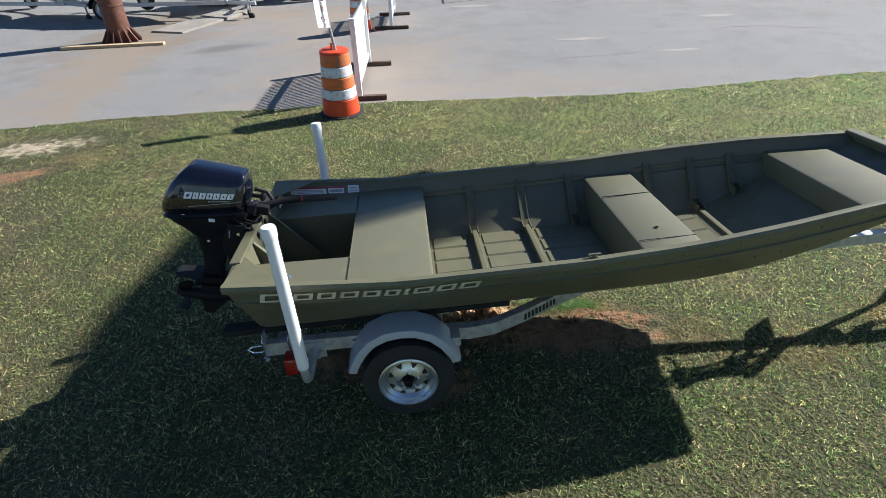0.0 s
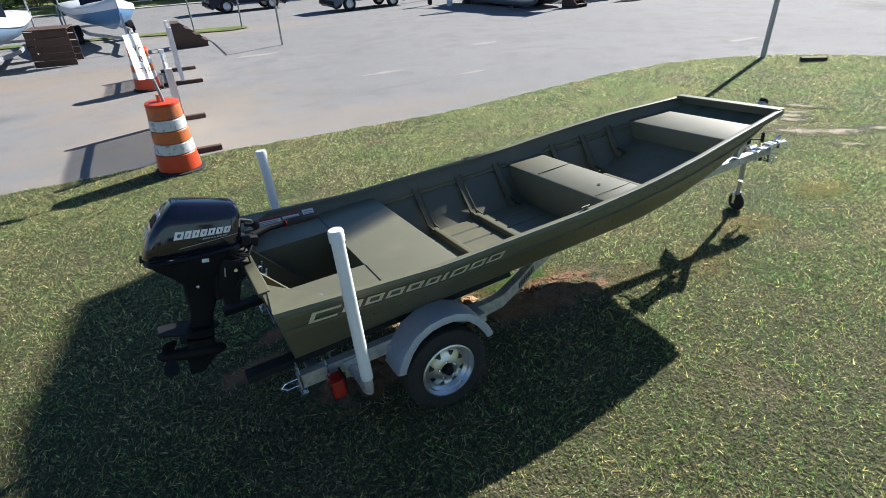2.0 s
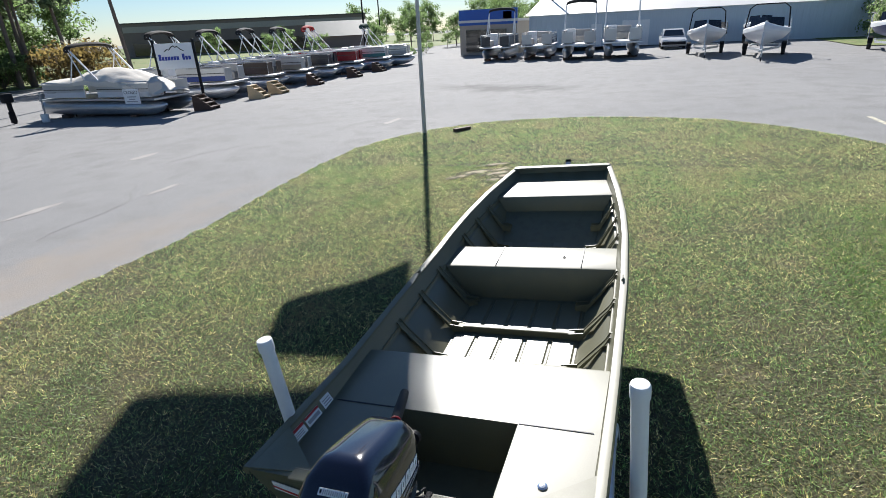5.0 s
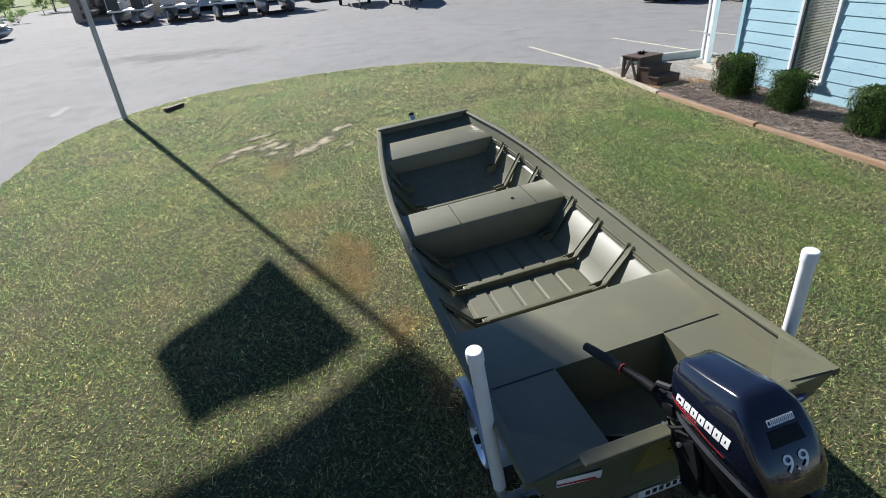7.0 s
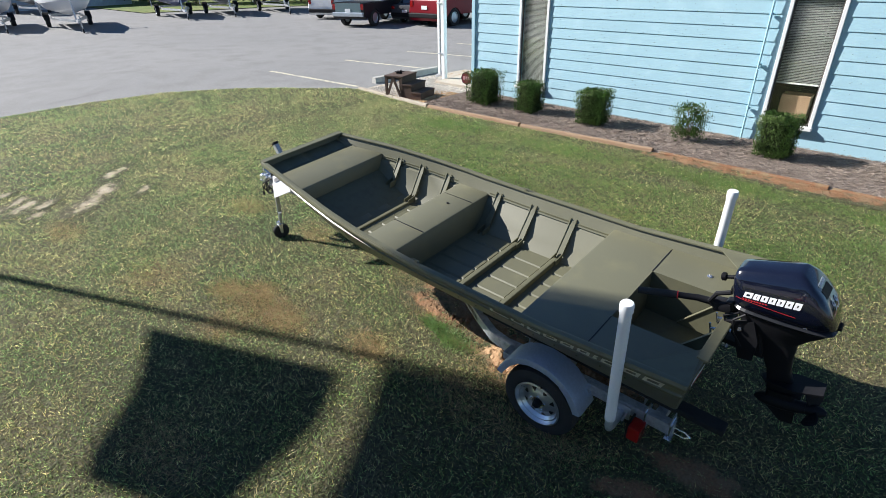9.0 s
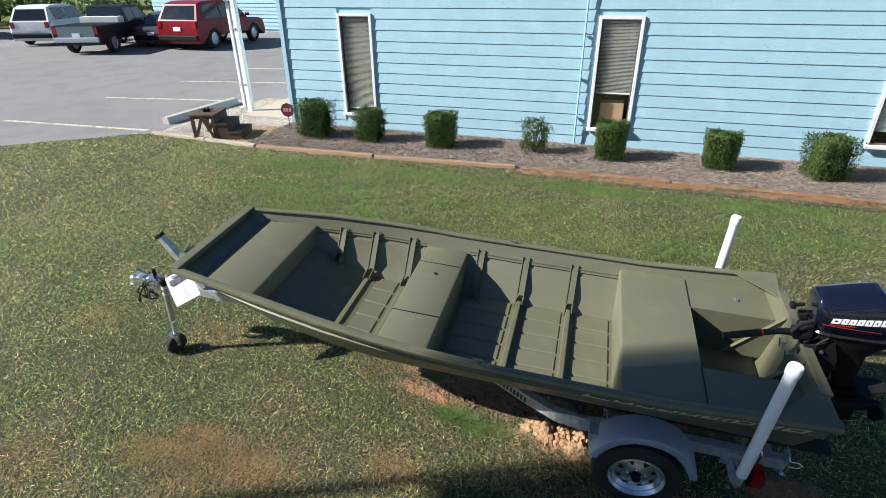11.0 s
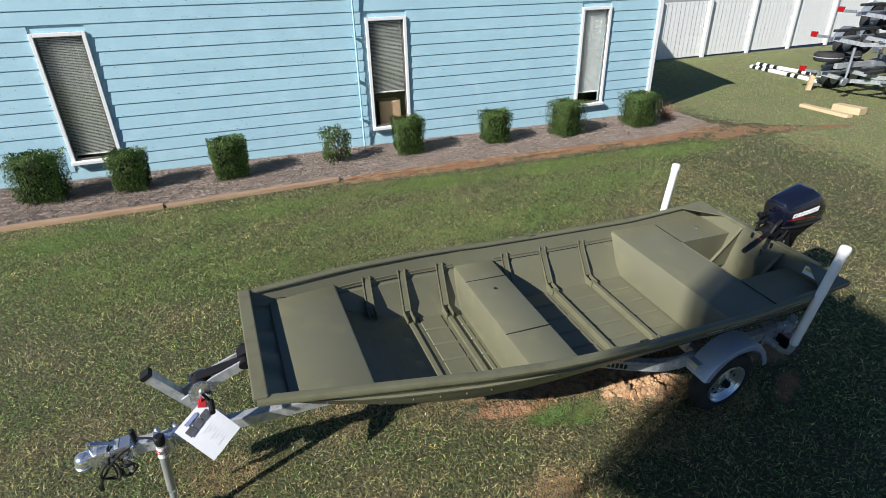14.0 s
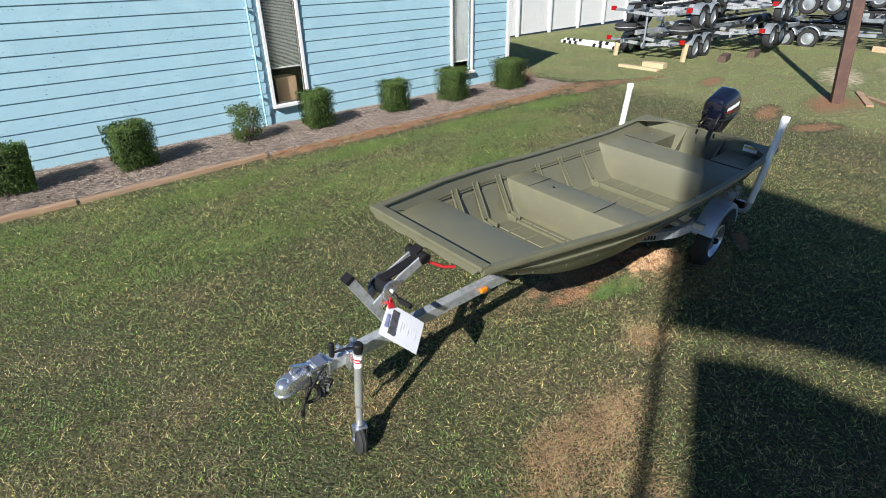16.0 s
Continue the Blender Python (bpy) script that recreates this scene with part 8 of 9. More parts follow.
            box(bm, (xx - (0.3 if sx < 1 else 0), yy + (0.26 if yy > 0 else -0.26 if sx > 1 else 0), 1.45), (0.16 if sx < 1 else sx, 0.14 if sx > 1 else sy, 0.45), bevel=0.05)
            part("lounge", bm, SEAT, p)
        bm = B()
        box(bm, (-0.6, -0.7, 1.35), (0.5, 0.7, 0.75), bevel=0.06)
        part("console", bm, WHITE, p)
    # folded-up bimini: leaning frame with furled canvas
    if top:
        if top not in CANOPY:
            CANOPY[top] = material("canopy canvas %d" % len(CANOPY), top, rough=0.9, vary=0.15, bump=0.1)
        for s in (-1, 1):
            bm = B()
            tube(bm, [(0.4, s * 1.15, 1.66), (-0.9, s * 1.13, 3.0)], 0.042, 6)
            tube(bm, [(-1.3, s * 1.15, 1.66), (-0.75, s * 1.13, 2.9)], 0.028, 6)
            tube(bm, [(-0.4, s * 1.15, 1.66), (-1.05, s * 1.13, 3.02)], 0.028, 6)
            part("bimini_frame", bm, WHITE, p)
        bm = B()
        rows = []
        for k in range(13):
            t = math.pi * k / 12
            cy, cz = -1.16 * math.cos(t), 2.98 + 0.24 * math.sin(t) ** 0.6
            rows.append(ring(Vector((-1.0, cy, cz)), Vector((1, 0, 0)), Vector((0, 0.2 * math.cos(t), 1)), 8, 0.20, 0.085))
        skin(bm, rows)
        part("bimini_canvas", bm, CANOPY[top], p, "furled canvas sunshade", smooth=True)
    return p


def dock_steps(x, y, yaw, label="brown wooden boarding steps", mat=BROWNWOOD, size=1.0):
    st_ = thing("boarding_steps", on(x, y, yaw) @ Matrix.Scale(size, 4), label, "steps", "boarding steps")
    for i in range(4):
        bm = B()
        box(bm, (-0.28 * i, 0, 0.22 * (4 - i) - 0.03), (0.31, 1.0, 0.05))
        part("tread", bm, mat, st_)
        bm = B()
        box(bm, (-0.28 * i + 0.13, 0, 0.22 * (4 - i) - 0.14), (0.03, 0.94, 0.18))
        part("riser", bm, mat, st_)
    for s in (-1, 1):
        bm = B()
        prism(bm, [(0.14, s * 0.48, 0), (0.14, s * 0.48, 0.83), (-0.14, s * 0.48, 0.83), (-0.98, s * 0.48, 0.17), (-0.98, s * 0.48, 0)], (0, 0.03, 0))
        part("stringer", bm, mat, st_)
    return st_


NAVY, GREY, TAN, RED, TEAL, DARK = (0.02, 0.05, 0.22), (0.30, 0.31, 0.33), (0.32, 0.28, 0.22), (0.30, 0.02, 0.025), (0.05, 0.20, 0.20), (0.05, 0.05, 0.055)
pontoon(16.5, 25.9, -86, (0.62, 0.63, 0.65), (0.02, 0.018, 0.016), "white pontoon boat under a beige cover, beside a closed sign", cover=True, length=7.2, tall=1.03)
BLACKTOP, BROWNSIDE = (0.018, 0.018, 0.02), (0.075, 0.05, 0.035)
for i, (x, y, rgb, top, lab) in enumerate([(21.3, 26.4, NAVY, (0.02, 0.018, 0.016), "blue and silver pontoon boat"), (25.0, 26.6, BROWNSIDE, BLACKTOP, "brown pontoon boat with furled black sunshade"), (28.6, 26.8, TAN, BLACKTOP, "tan pontoon boat with furled dark sunshade"), (32.1, 26.9, DARK, BLACKTOP, "dark pontoon boat with furled sunshade"), (35.6, 26.7, RED, (0.35, 0.03, 0.03), "red pontoon boat with red sunshade"), (39.4, 26.2, TEAL, None, "teal green pontoon boat without a sunshade"), (43.2, 26.0, GREY, (0.02, 0.06, 0.05), "grey pontoon boat with green sunshade")]):
    pontoon(x, y, -73 + (i % 3), rgb, top, lab, tall=1.15)
for x, y in ((17.6, 22.1), (21.5, 22.2), (23.6, 22.5), (27.9, 22.9), (32.6, 22.7), (37.0, 23.0)):
    dock_steps(x, y, 100 + rng.uniform(-8, 8), mat=BROWNWOOD if x < 20 or x > 24 else PALEWOOD, size=0.8)
row = math.degrees(math.atan2(0.55, -0.84))
for x, y, rgb, top, lab in ((46.3, 14.8, DARK, (0.018, 0.018, 0.02), "dark pontoon boat facing the lot"), (45.8, 11.2, (0.10, 0.12, 0.16), None, "blue-grey pontoon boat facing the lot"), (42.7, 7.5, GREY, (0.018, 0.018, 0.02), "grey pontoon boat with dark sunshade facing the lot"), (40.7, 4.3, (0.06, 0.08, 0.13), (0.03, 0.04, 0.08), "dark blue pontoon boat with blue sunshade")):
    pontoon(x, y + 0.6, 186, rgb, top, lab, tall=1.32)


def runabout(x, y, yaw, rgb, low_rgb, label, L=5.6, W=2.2, tower=True, mast=True):
    """A fibreglass boat on its trailer, bow along local +x."""
    r = thing("runabout_boat", on(x, y, yaw), label, "boat", "boats on trailers")
    secs = []
    for q in np.linspace(0, 1, 12):
        u = -L / 2 + L * q
        bw = W / 2 * (1 - max(0, (q - 0.45) / 0.55) ** 2.2)
        rise = 0.28 * max(0, (q - 0.5) / 0.5) ** 1.6
        keel = 0.62 + 0.55 * max(0, (q - 0.62) / 0.38) ** 2
        secs.append((u, max(bw, 0.02), 1.42 + rise, keel))
    bm = B()
    skin(bm, [[Vector((u, b, g)), Vector((u, b * 0.97, g - 0.22)), Vector((u, b * 0.78, k + (g - k) * 0.38)), Vector((u, 0, k)), Vector((u, -b * 0.78, k + (g - k) * 0.38)), Vector((u, -b * 0.97, g - 0.22)), Vector((u, -b, g))] for u, b, g, k in secs])
    part("hull", bm, paint(low_rgb), r, smooth=True)
    bm = B()
    skin(bm, [[Vector((u, b * 1.012, g - 0.20)), Vector((u, b * 1.02, g)), Vector((u, b * 0.96, g + 0.04)), Vector((u, b * 0.55, g + 0.10 + 0.05 * (u > 0))), Vector((u, 0, g + 0.12 + 0.06 * (u > 0))), Vector((u, -b * 0.55, g + 0.10 + 0.05 * (u > 0))), Vector((u, -b * 0.96, g + 0.04)), Vector((u, -b * 1.02, g)), Vector((u, -b * 1.012, g - 0.20))] for u, b, g, k in secs])
    part("deck", bm, paint(rgb), r, smooth=True)
    bm = B()
    for s in (-1, 1):
        prism(bm, [(0.7, s * W * 0.36, 1.55), (1.2, s * 0.06, 1.6), (0.75, s * 0.06, 2.05), (0.35, s * W * 0.34, 2.0)], (-0.015, 0, 0.01))
    part("windscreen", bm, CARGLASS, r)
    if tower:
        bm = B()
        tube(bm, [(0.3, -W * 0.46, 1.5), (-0.1, -W * 0.42, 2.5), (-0.2, -W * 0.3, 2.72), (-0.2, W * 0.3, 2.72), (-0.1, W * 0.42, 2.5), (0.3, W * 0.46, 1.5)], 0.035, 8)
        part("tower", bm, BLACK, r)
    # trailer
    bm = B()
    for s in (-1, 1):
        beam(bm, [(-L / 2, s * 0.75, 0.48), (0.4, s * 0.75, 0.48), (L / 2 + 0.2, 0.05 * s, 0.5)], 0.07, 0.11)
        tube(bm, [(-L / 2 + 0.4, s * 1.1, 0.5), (-L / 2 + 0.4, s * 1.12, 1.9)], 0.03, 8)
    beam(bm, [(L / 2, 0, 0.5), (L / 2 + 1.3, 0, 0.5)], 0.08, 0.1)
    beam(bm, [(L / 2 + 0.25, 0, 0.5), (L / 2 + 0.1, 0, 1.35)], 0.07, 0.07)
    beam(bm, [(-L / 2 + 0.3, -0.8, 0.5), (-L / 2 + 0.3, 0.8, 0.5)], 0.07, 0.09)
    tube(bm, [(L / 2 + 1.0, 0.1, 0.75), (L / 2 + 1.0, 0.1, 0.12)], 0.03, 8)
    part("trailer_frame", bm, GALV, r)
    bm = B()
    lathe(bm, [(0.03, -0.03), (0.1, -0.03), (0.1, 0.03), (0.03, 0.03)], 16, (L / 2 + 1.0, 0.1, 0.1), "y")
    part("jack_wheel", bm, TYRE, r)
    for s in (-1, 1):
        wheel_part(r, -0.9, s * 0.98, 0.32, 0.2)
        bm = B()
        rows = [[Vector((-0.9 + 0.42 * math.cos(a), s * 0.86, 0.32 + 0.42 * math.sin(a))), Vector((-0.9 + 0.42 * math.cos(a), s * 1.1, 0.32 + 0.42 * math.sin(a)))] for a in np.linspace(0.1, math.pi - 0.1, 9)]
        skin(bm, rows, close=False)
        thicken(bm, 0.01)
        part("fender", bm, BLACK, r)
    return r


runabout(37.6, -0.45, 176, (0.70, 0.70, 0.70), (0.62, 0.62, 0.63), "white runabout boat with black tower on a trailer")
runabout(34.4, -3.3, 170, (0.75, 0.76, 0.77), (0.70, 0.71, 0.73), "white cabin boat on a trailer", L=6.4, W=2.3)
runabout(36.6, -9.9, 165, (0.72, 0.73, 0.74), (0.03, 0.05, 0.16), "white and navy runabout boat on a trailer", tower=False)
runabout(36.0, -12.8, 162, (0.30, 0.31, 0.33), (0.22, 0.23, 0.25), "grey fishing boat on a trailer", tower=False)
runabout(35.0, -16.2, 160, (0.34, 0.34, 0.35), (0.12, 0.12, 0.13), "dark grey fishing boat on a trailer", tower=False)
runabout(48.5, -4.8, 172, (0.6, 0.62, 0.63), (0.1, 0.11, 0.13), "pale runabout boat by the field fence", tower=False)
runabout(-5.6, 23.1, -88, (0.72, 0.73, 0.75), (0.22, 0.33, 0.46), "white and blue boat on a trailer facing the lot", tower=False)
runabout(-2.3, 26.8, -78, (0.74, 0.75, 0.76), (0.10, 0.24, 0.46), "white and bright blue boat on a trailer", L=6.0, tower=False)
runabout(-8.9, 19.9, -20, (0.70, 0.71, 0.73), (0.62, 0.63, 0.65), "white boat on a long trailer", L=6.0, tower=False)
runabout(-14.2, 21.6, -30, (0.66, 0.67, 0.69), (0.5, 0.52, 0.55), "pale grey boat on a trailer", tower=False)
for x, y, yaw in ((-7.1, 21.9, 80), (-3.8, 22.3, 84)):
    cr = thing("wooden_crate", on(x, y, yaw), "brown slatted wooden step crate", "crate", "step crates")
    for k in range(5):
        for s in (-1, 1):
            bm = B()
            box(bm, (s * 0.55, 0, 0.12 + 0.22 * k), (0.03, 1.2, 0.19))
            part("slat", bm, BROWNWOOD, cr)
    for k in range(6):
        bm = B()
        box(bm, (-0.46 + 0.185 * k, 0, 1.13), (0.17, 1.2, 0.03))
        part("top_board", bm, BROWNWOOD, cr)
dock_steps(0.0, 23.3, 178, "brown wooden boarding steps by the boats")

# ---- dealer sign, notices ----
ds = thing("dealer_sign", on(17.75, 23.1, -68, 0.42) @ Matrix.Scale(0.74, 4), "white dealer sign in a black frame with mountain outline", "sign")
bm = B()
for s in (-1, 1):
    bm = B()
    box(bm, (s * 1.25, 0, 1.45), (0.16, 0.12, 4.5), bevel=0.01)
    part("sign_post", bm, BLACK, ds)
bm = B()
box(bm, (0, -0.03, 2.72), (2.35, 0.10, 1.5), bevel=0.01)
panel = part("sign_panel", bm, WHITEDECAL, ds)
bm = B()
pk = [(-0.6, 3.0), (-0.42, 3.12), (-0.3, 3.08), (-0.12, 3.26), (0.02, 3.32), (0.12, 3.22), (0.25, 3.28), (0.42, 3.10), (0.62, 3.0)]
for (xa, za), (xb, zb) in zip(pk, pk[1:]):
    beam(bm, [(xa, -0.085, za), (xb, -0.085, zb)], 0.02, 0.05)
part("mountain_outline", bm, INK, panel, "mountain outline as plain strokes")
for i in range(11):
    tall = 0.36 if i in (0, 8) else 0.22
    if i != 7:
        bm = B()
        box(bm, (-0.95 + 0.185 * i, -0.085, 2.48 + tall / 2), (0.15, 0.02, tall))
        part("sign_bar", bm, BLUEDECAL, panel, "plain blue bar")

cs = thing("closed_sign", on(15.0, 23.2, -84, 0.72) @ Matrix.Scale(0.82, 4), "white notice reading closed hung on the covered boat", "sign")
bm = B()
box(bm, (0, 0, 0.3), (1.0, 0.03, 0.75))
cp = part("notice_plate", bm, WHITEDECAL, cs)
lettering("CLOSED", 0.24, INK, "notice_letters", cp, pose(0, -0.018, 0.5, 90, 0, 0))
bm = B()
for i, w in enumerate((0.6, 0.4, 0.7)):
    box(bm, (0, -0.018, 0.28 - 0.12 * i), (w, 0.006, 0.05))
part("notice_lines", bm, GREYINK, cp, "unreadable lines as bars")
fs = thing("for_sale_sign", on(20.6, 51.3, 10) @ Matrix.Translation((0, 0, 0.28)) @ Matrix.Scale(0.56, 4), "white roadside sign reading for sale or lease", "sign")
bm = B()
for s in (-1, 1):
    bm = B()
    box(bm, (s * 0.9, 0, 0.7), (0.1, 0.1, 3.0))
    part("sign_post", bm, PALEWOOD, fs)
bm = B()
box(bm, (0, -0.06, 1.9), (2.1, 0.05, 2.2))
fpn = part("sign_plate", bm, WHITEDECAL, fs)
lettering("FOR SALE", 0.42, BLUEDECAL, "sign_letters", fpn, pose(0, -0.09, 2.25, 90, 0, 0))
lettering("OR LEASE", 0.42, BLUEDECAL, "sign_letters", fpn, pose(0, -0.09, 1.75, 90, 0, 0))
bm = B()
box(bm, (0, -0.09, 2.75), (1.8, 0.01, 0.2))
part("sign_line", bm, GREYINK, fpn, "unreadable line as a bar")
bm = B()
box(bm, (0, -0.09, 1.2), (1.8, 0.01, 0.25))
part("sign_line", bm, GREYINK, fpn, "unreadable line as a bar")


# ---- far buildings ----
def far_building(name, x, y, yaw, w, d, h, mat, roof, label, bands=()):
    b = thing(name, on(x, y, yaw), label, "building")
    bm = B()
    box(bm, (0, d / 2, h / 2), (w, d, h))
    part("wall", bm, mat, b)
    bm = B()
    prism(bm, [(-w / 2 - 0.3, -0.3, h), (-w / 2 - 0.3, d / 2, h + roof[1]), (-w / 2 - 0.3, d + 0.3, h)], (w + 0.6, 0, 0)) if roof[1] > 0.3 else box(bm, (0, d / 2, h + 0.12), (w + 0.3, d + 0.3, 0.24))
    part("roof", bm, roof[0], b)
    for bx, bz, bw, bh, m_, nm in bands:
        bm = B()
        box(bm, (bx, -0.04, bz), (bw, 0.10, bh))
        part(nm, bm, m_, b)
    return b


METAL = material("pale blue-grey metal siding", (0.50, 0.57, 0.62), rough=0.5, metal=0.1, vary=0.06, scale=0.4, fine=9, bump=0.3, depth=0.02, stretch=(1, 1, 0.1))
METALROOF = material("white metal roof", (0.66, 0.65, 0.62), rough=0.5, vary=0.08, scale=0.5)
mb = far_building("metal_building", 54.0, 0.6, 90 - 180, 28.0, 14.0, 3.0, METAL, (METALROOF, 1.7), "long pale blue-grey metal warehouse", [(-4.0, 1.1, 2.4, 2.2, WHITE, "door"), (3.2, 1.2, 0.9, 1.0, CARGLASS, "window"), (-7.5, 1.0, 1.0, 2.0, WHITE, "door")])
src = None
for i in range(56):
    m_ = Matrix.Translation((-13.8 + 0.5 * i, -0.02, 1.5))
    if src is None:
        bm = B()
        box(bm, (0, 0, 0), (0.05, 0.04, 2.95))
        src = part("wall_rib", bm, METAL, mb, m=m_)
    else:
        share("wall_rib", src, mb, m_)
far_building("store", 55.5, 19.3, -90, 6.2, 12.0, 3.2, material("tan store wall", (0.40, 0.34, 0.28), vary=0.08), (METALROOF, 0.2), "small store with a broad blue fascia", [(0, 3.7, 6.3, 1.5, material("blue fascia", (0.02, 0.10, 0.42), rough=0.4, vary=0.05), "fascia"), (-0.2, 1.4, 4.4, 2.2, CARGLASS, "shop_window"), (2.1, 3.7, 0.9, 0.9, REDDECAL, "fascia_mark")])
BRICK = material("brown brick", (0.24, 0.18, 0.155), rough=0.9, vary=0.12, scale=0.6, fine=10, bump=0.2)
far_building("shopping_centre", 104.0, 91.0, -60, 54.0, 20.0, 7.0, BRICK, (material("dark roof edge", (0.09, 0.08, 0.075), vary=0.1), 0.2), "long brown brick shopping building with flat roof", [(0, 5.8, 53, 1.2, material("grey-brown fascia", (0.42, 0.36, 0.32), vary=0.08), "fascia"), (20, 4.4, 12, 1.1, WHITEDECAL, "fascia_sign"), (20, 4.4, 9.6, 0.55, REDDECAL, "fascia_bars"), (0, 1.6, 50, 2.6, CARGLASS, "shop_window")])
far_building("brick_house", 74.0, 49.0, -60, 9.0, 8.0, 2.8, BRICK, (material("green-grey shingles", (0.14, 0.16, 0.14), vary=0.1), 2.2), "small house with a pitched roof")
far_building("blue_wing", 17.0, -23.4, 180, 22.0, 8.0, 4.0, BLUESIDING, (METALROOF, 0.2), "rear wing clad in light blue siding")
wing = bpy.data.objects["blue_wing"]
src = None
for i in range(19):
    m_ = Matrix.Translation((0, -0.02, 0.25 + 0.2 * i))
    if src is None:
        bm = B()
        prism(bm, [(-11, -0.028, -0.1), (-11, -0.004, -0.1), (-11, 0.004, 0.1)], (22, 0, 0))
        src = part("siding_plank", bm, BLUESIDING, wing, m=m_)
    else:
        share("siding_plank", src, wing, m_)
# white fence behind the building
wf = thing("privacy_fence", on(-6.6, -10.5), "tall white board privacy fence behind the building", "fence")
src = None
for i in range(120):
    m_ = Matrix.Translation((-0.21 * i, -0.002 * (i % 3) - 0.012 * i, 0.0))
    if src is None:
        bm = B()
        box(bm, (0, 0, 1.0), (0.20, 0.025, 1.9), bevel=0.003)
        src = part("board", bm, WHITE, wf, m=m_)
    else:
        share("board", src, wf, m_)
for i in range(11):
    bm = B()
    box(bm, (-2.4 * i, 0.05 - 0.012 * 11.4 * i, 1.0), (0.12, 0.10, 2.05), bevel=0.006)
    part("fence_post", bm, WHITE, wf)
# brown utility post west of the boat
up = thing("utility_post", on(-8.85, 2.2) @ pose(0, 0, 0, 5, 0, 0), "thick brown steel post standing in bare clay", "post")
bm = B()
box(bm, (0, 0, 3.0), (0.21, 0.21, 6.0), m=pose(0, 0, 0, 0, 0.4, 25), bevel=0.01)
part("post_shaft", bm, material("dark brown painted steel", (0.075, 0.036, 0.026), rough=0.6, vary=0.25, scale=3, fine=40, bump=0.2, depth=0.004, second=(0.11, 0.055, 0.035), blend=(0.5, 0.7)), up)
bd = thing("loose_boards", on(-9.7, 2.5, 20), "weathered boards and cans lying by the post", "boards")
bm = B()
box(bm, (0, 0, 0.05), (1.5, 0.14, 0.05))
part("board", bm, TIMBER, bd)
bm = B()
box(bm, (0.2, 0.25, 0.05), (1.0, 0.12, 0.05), m=pose(0, 0, 0, 0, 0, 20))
part("board", bm, TIMBER, bd)


# ---- stacked trailers west of the building ----
RAILSTEEL = material("weathered galvanised rail", (0.30, 0.33, 0.36), rough=0.42, metal=0.55, vary=0.3, scale=5, fine=60, bump=0.08, depth=0.003, per_object=0.35)


def stock_trailer(m, tyres=True):
    t = thing("stacked_trailer", m, "galvanised tandem boat trailer stacked in a row" if tyres else "grey galvanised tandem boat trailer with black bunks", "trailer", "stacked trailers")
    for s in (-1, 1):
        bm = B()
        beam(bm, [(-3.0, s * 0.8, 0.5), (1.2, s * 0.8, 0.5), (3.0, s * 0.08, 0.5)], 0.06, 0.11)
        part("frame_rail", bm, RAILSTEEL, t)
        bm = B()
        box(bm, (-1.2, s * 0.55, 0.735), (4.1, 0.14, 0.06), bevel=0.01)
        part("bunk", bm, CARPET, t, "long black carpeted bunk")
        for u in (-2.7, -1.2, 0.4):
            bm = B()
            beam(bm, [(u, s * 0.55, 0.50), (u, s * 0.55, 0.715)], 0.05, 0.05)
            part("bunk_bracket", bm, ZINC, t)
        for xa in (-2.0, -1.25):
            wheel_part(t, xa, s * 1.08, 0.33, 0.2)
        for xa in (-2.0, -1.25):
            bm = B()
            skin(bm, [[Vector((xa + 0.39 * math.cos(q), s * 0.96, 0.36 + 0.39 * math.sin(q))), Vector((xa + 0.39 * math.cos(q), s * 1.20, 0.36 + 0.39 * math.sin(q))), Vector((xa + 0.36 * math.cos(q), s * 1.22, 0.36 + 0.36 * math.sin(q)))] for q in np.linspace(0.25, math.pi - 0.25, 9)], close=False)
            thicken(bm, 0.008)
            part("fender", bm, RAILSTEEL, t, "rounded grey wheel fender", smooth=True)
        bm = B()
        box(bm, (-3.04, s * 1.0, 0.56), (0.05, 0.36, 0.07), bevel=0.01)
        part("lamp_arm", bm, RAILSTEEL, t)
        bm = B()
        box(bm, (-3.06, s * 1.22, 0.60), (0.07, 0.16, 0.13), bevel=0.012)
        part("tail_lamp", bm, REDLENS, t)
    for u in (-2.9, -1.9, -0.4, 0.9):
        bm = B()
        beam(bm, [(u, -0.82, 0.52), (u, 0, 0.44), (u, 0.82, 0.52)], 0.07, 0.09)
        part("crossmember", bm, GALV, t)
    bm = B()
    beam(bm, [(2.6, 0, 0.5), (4.2, 0, 0.5)], 0.09, 0.12)
    part("tongue", bm, GALV, t)
    bm = B()
    beam(bm, [(2.7, 0, 0.5), (2.95, 0, 1.0)], 0.07, 0.07)
    box(bm, (2.93, 0, 0.80), (0.16, 0.16, 0.14), bevel=0.02)
    part("winch_post", bm, ZINC, t, "zinc winch post")
    bm = B()
    tube(bm, [(3.9, 0.12, 0.92), (3.9, 0.12, 0.30)], 0.032, 10)
    tube(bm, [(3.9, 0.12, 0.31), (3.92, 0.12, 0.16)], 0.025, 10)
    lathe(bm, [(0.02, -0.03), (0.09, -0.03), (0.10, 0.0), (0.09, 0.03), (0.02, 0.03)], 16, (3.93, 0.12, 0.12), "y")
    part("jack", bm, RAILSTEEL, t, "grey swivel jack")
    if tyres:
        for x_, y_ in ((-2.62, -0.92), (-2.0, -0.86), (-2.62, 0.92), (-2.0, 0.88)):
            bm = B()
            lathe(bm, [(0.19, -0.10), (0.30, -0.11), (0.345, -0.06), (0.35, 0.0), (0.345, 0.06), (0.30, 0.11), (0.19, 0.10)], 24, (x_, y_, 0.90))
            tyre = part("spare_tyre", bm, TYRE, t, "tyre lying on the trailer's rear end", smooth=True)
            bm = B()
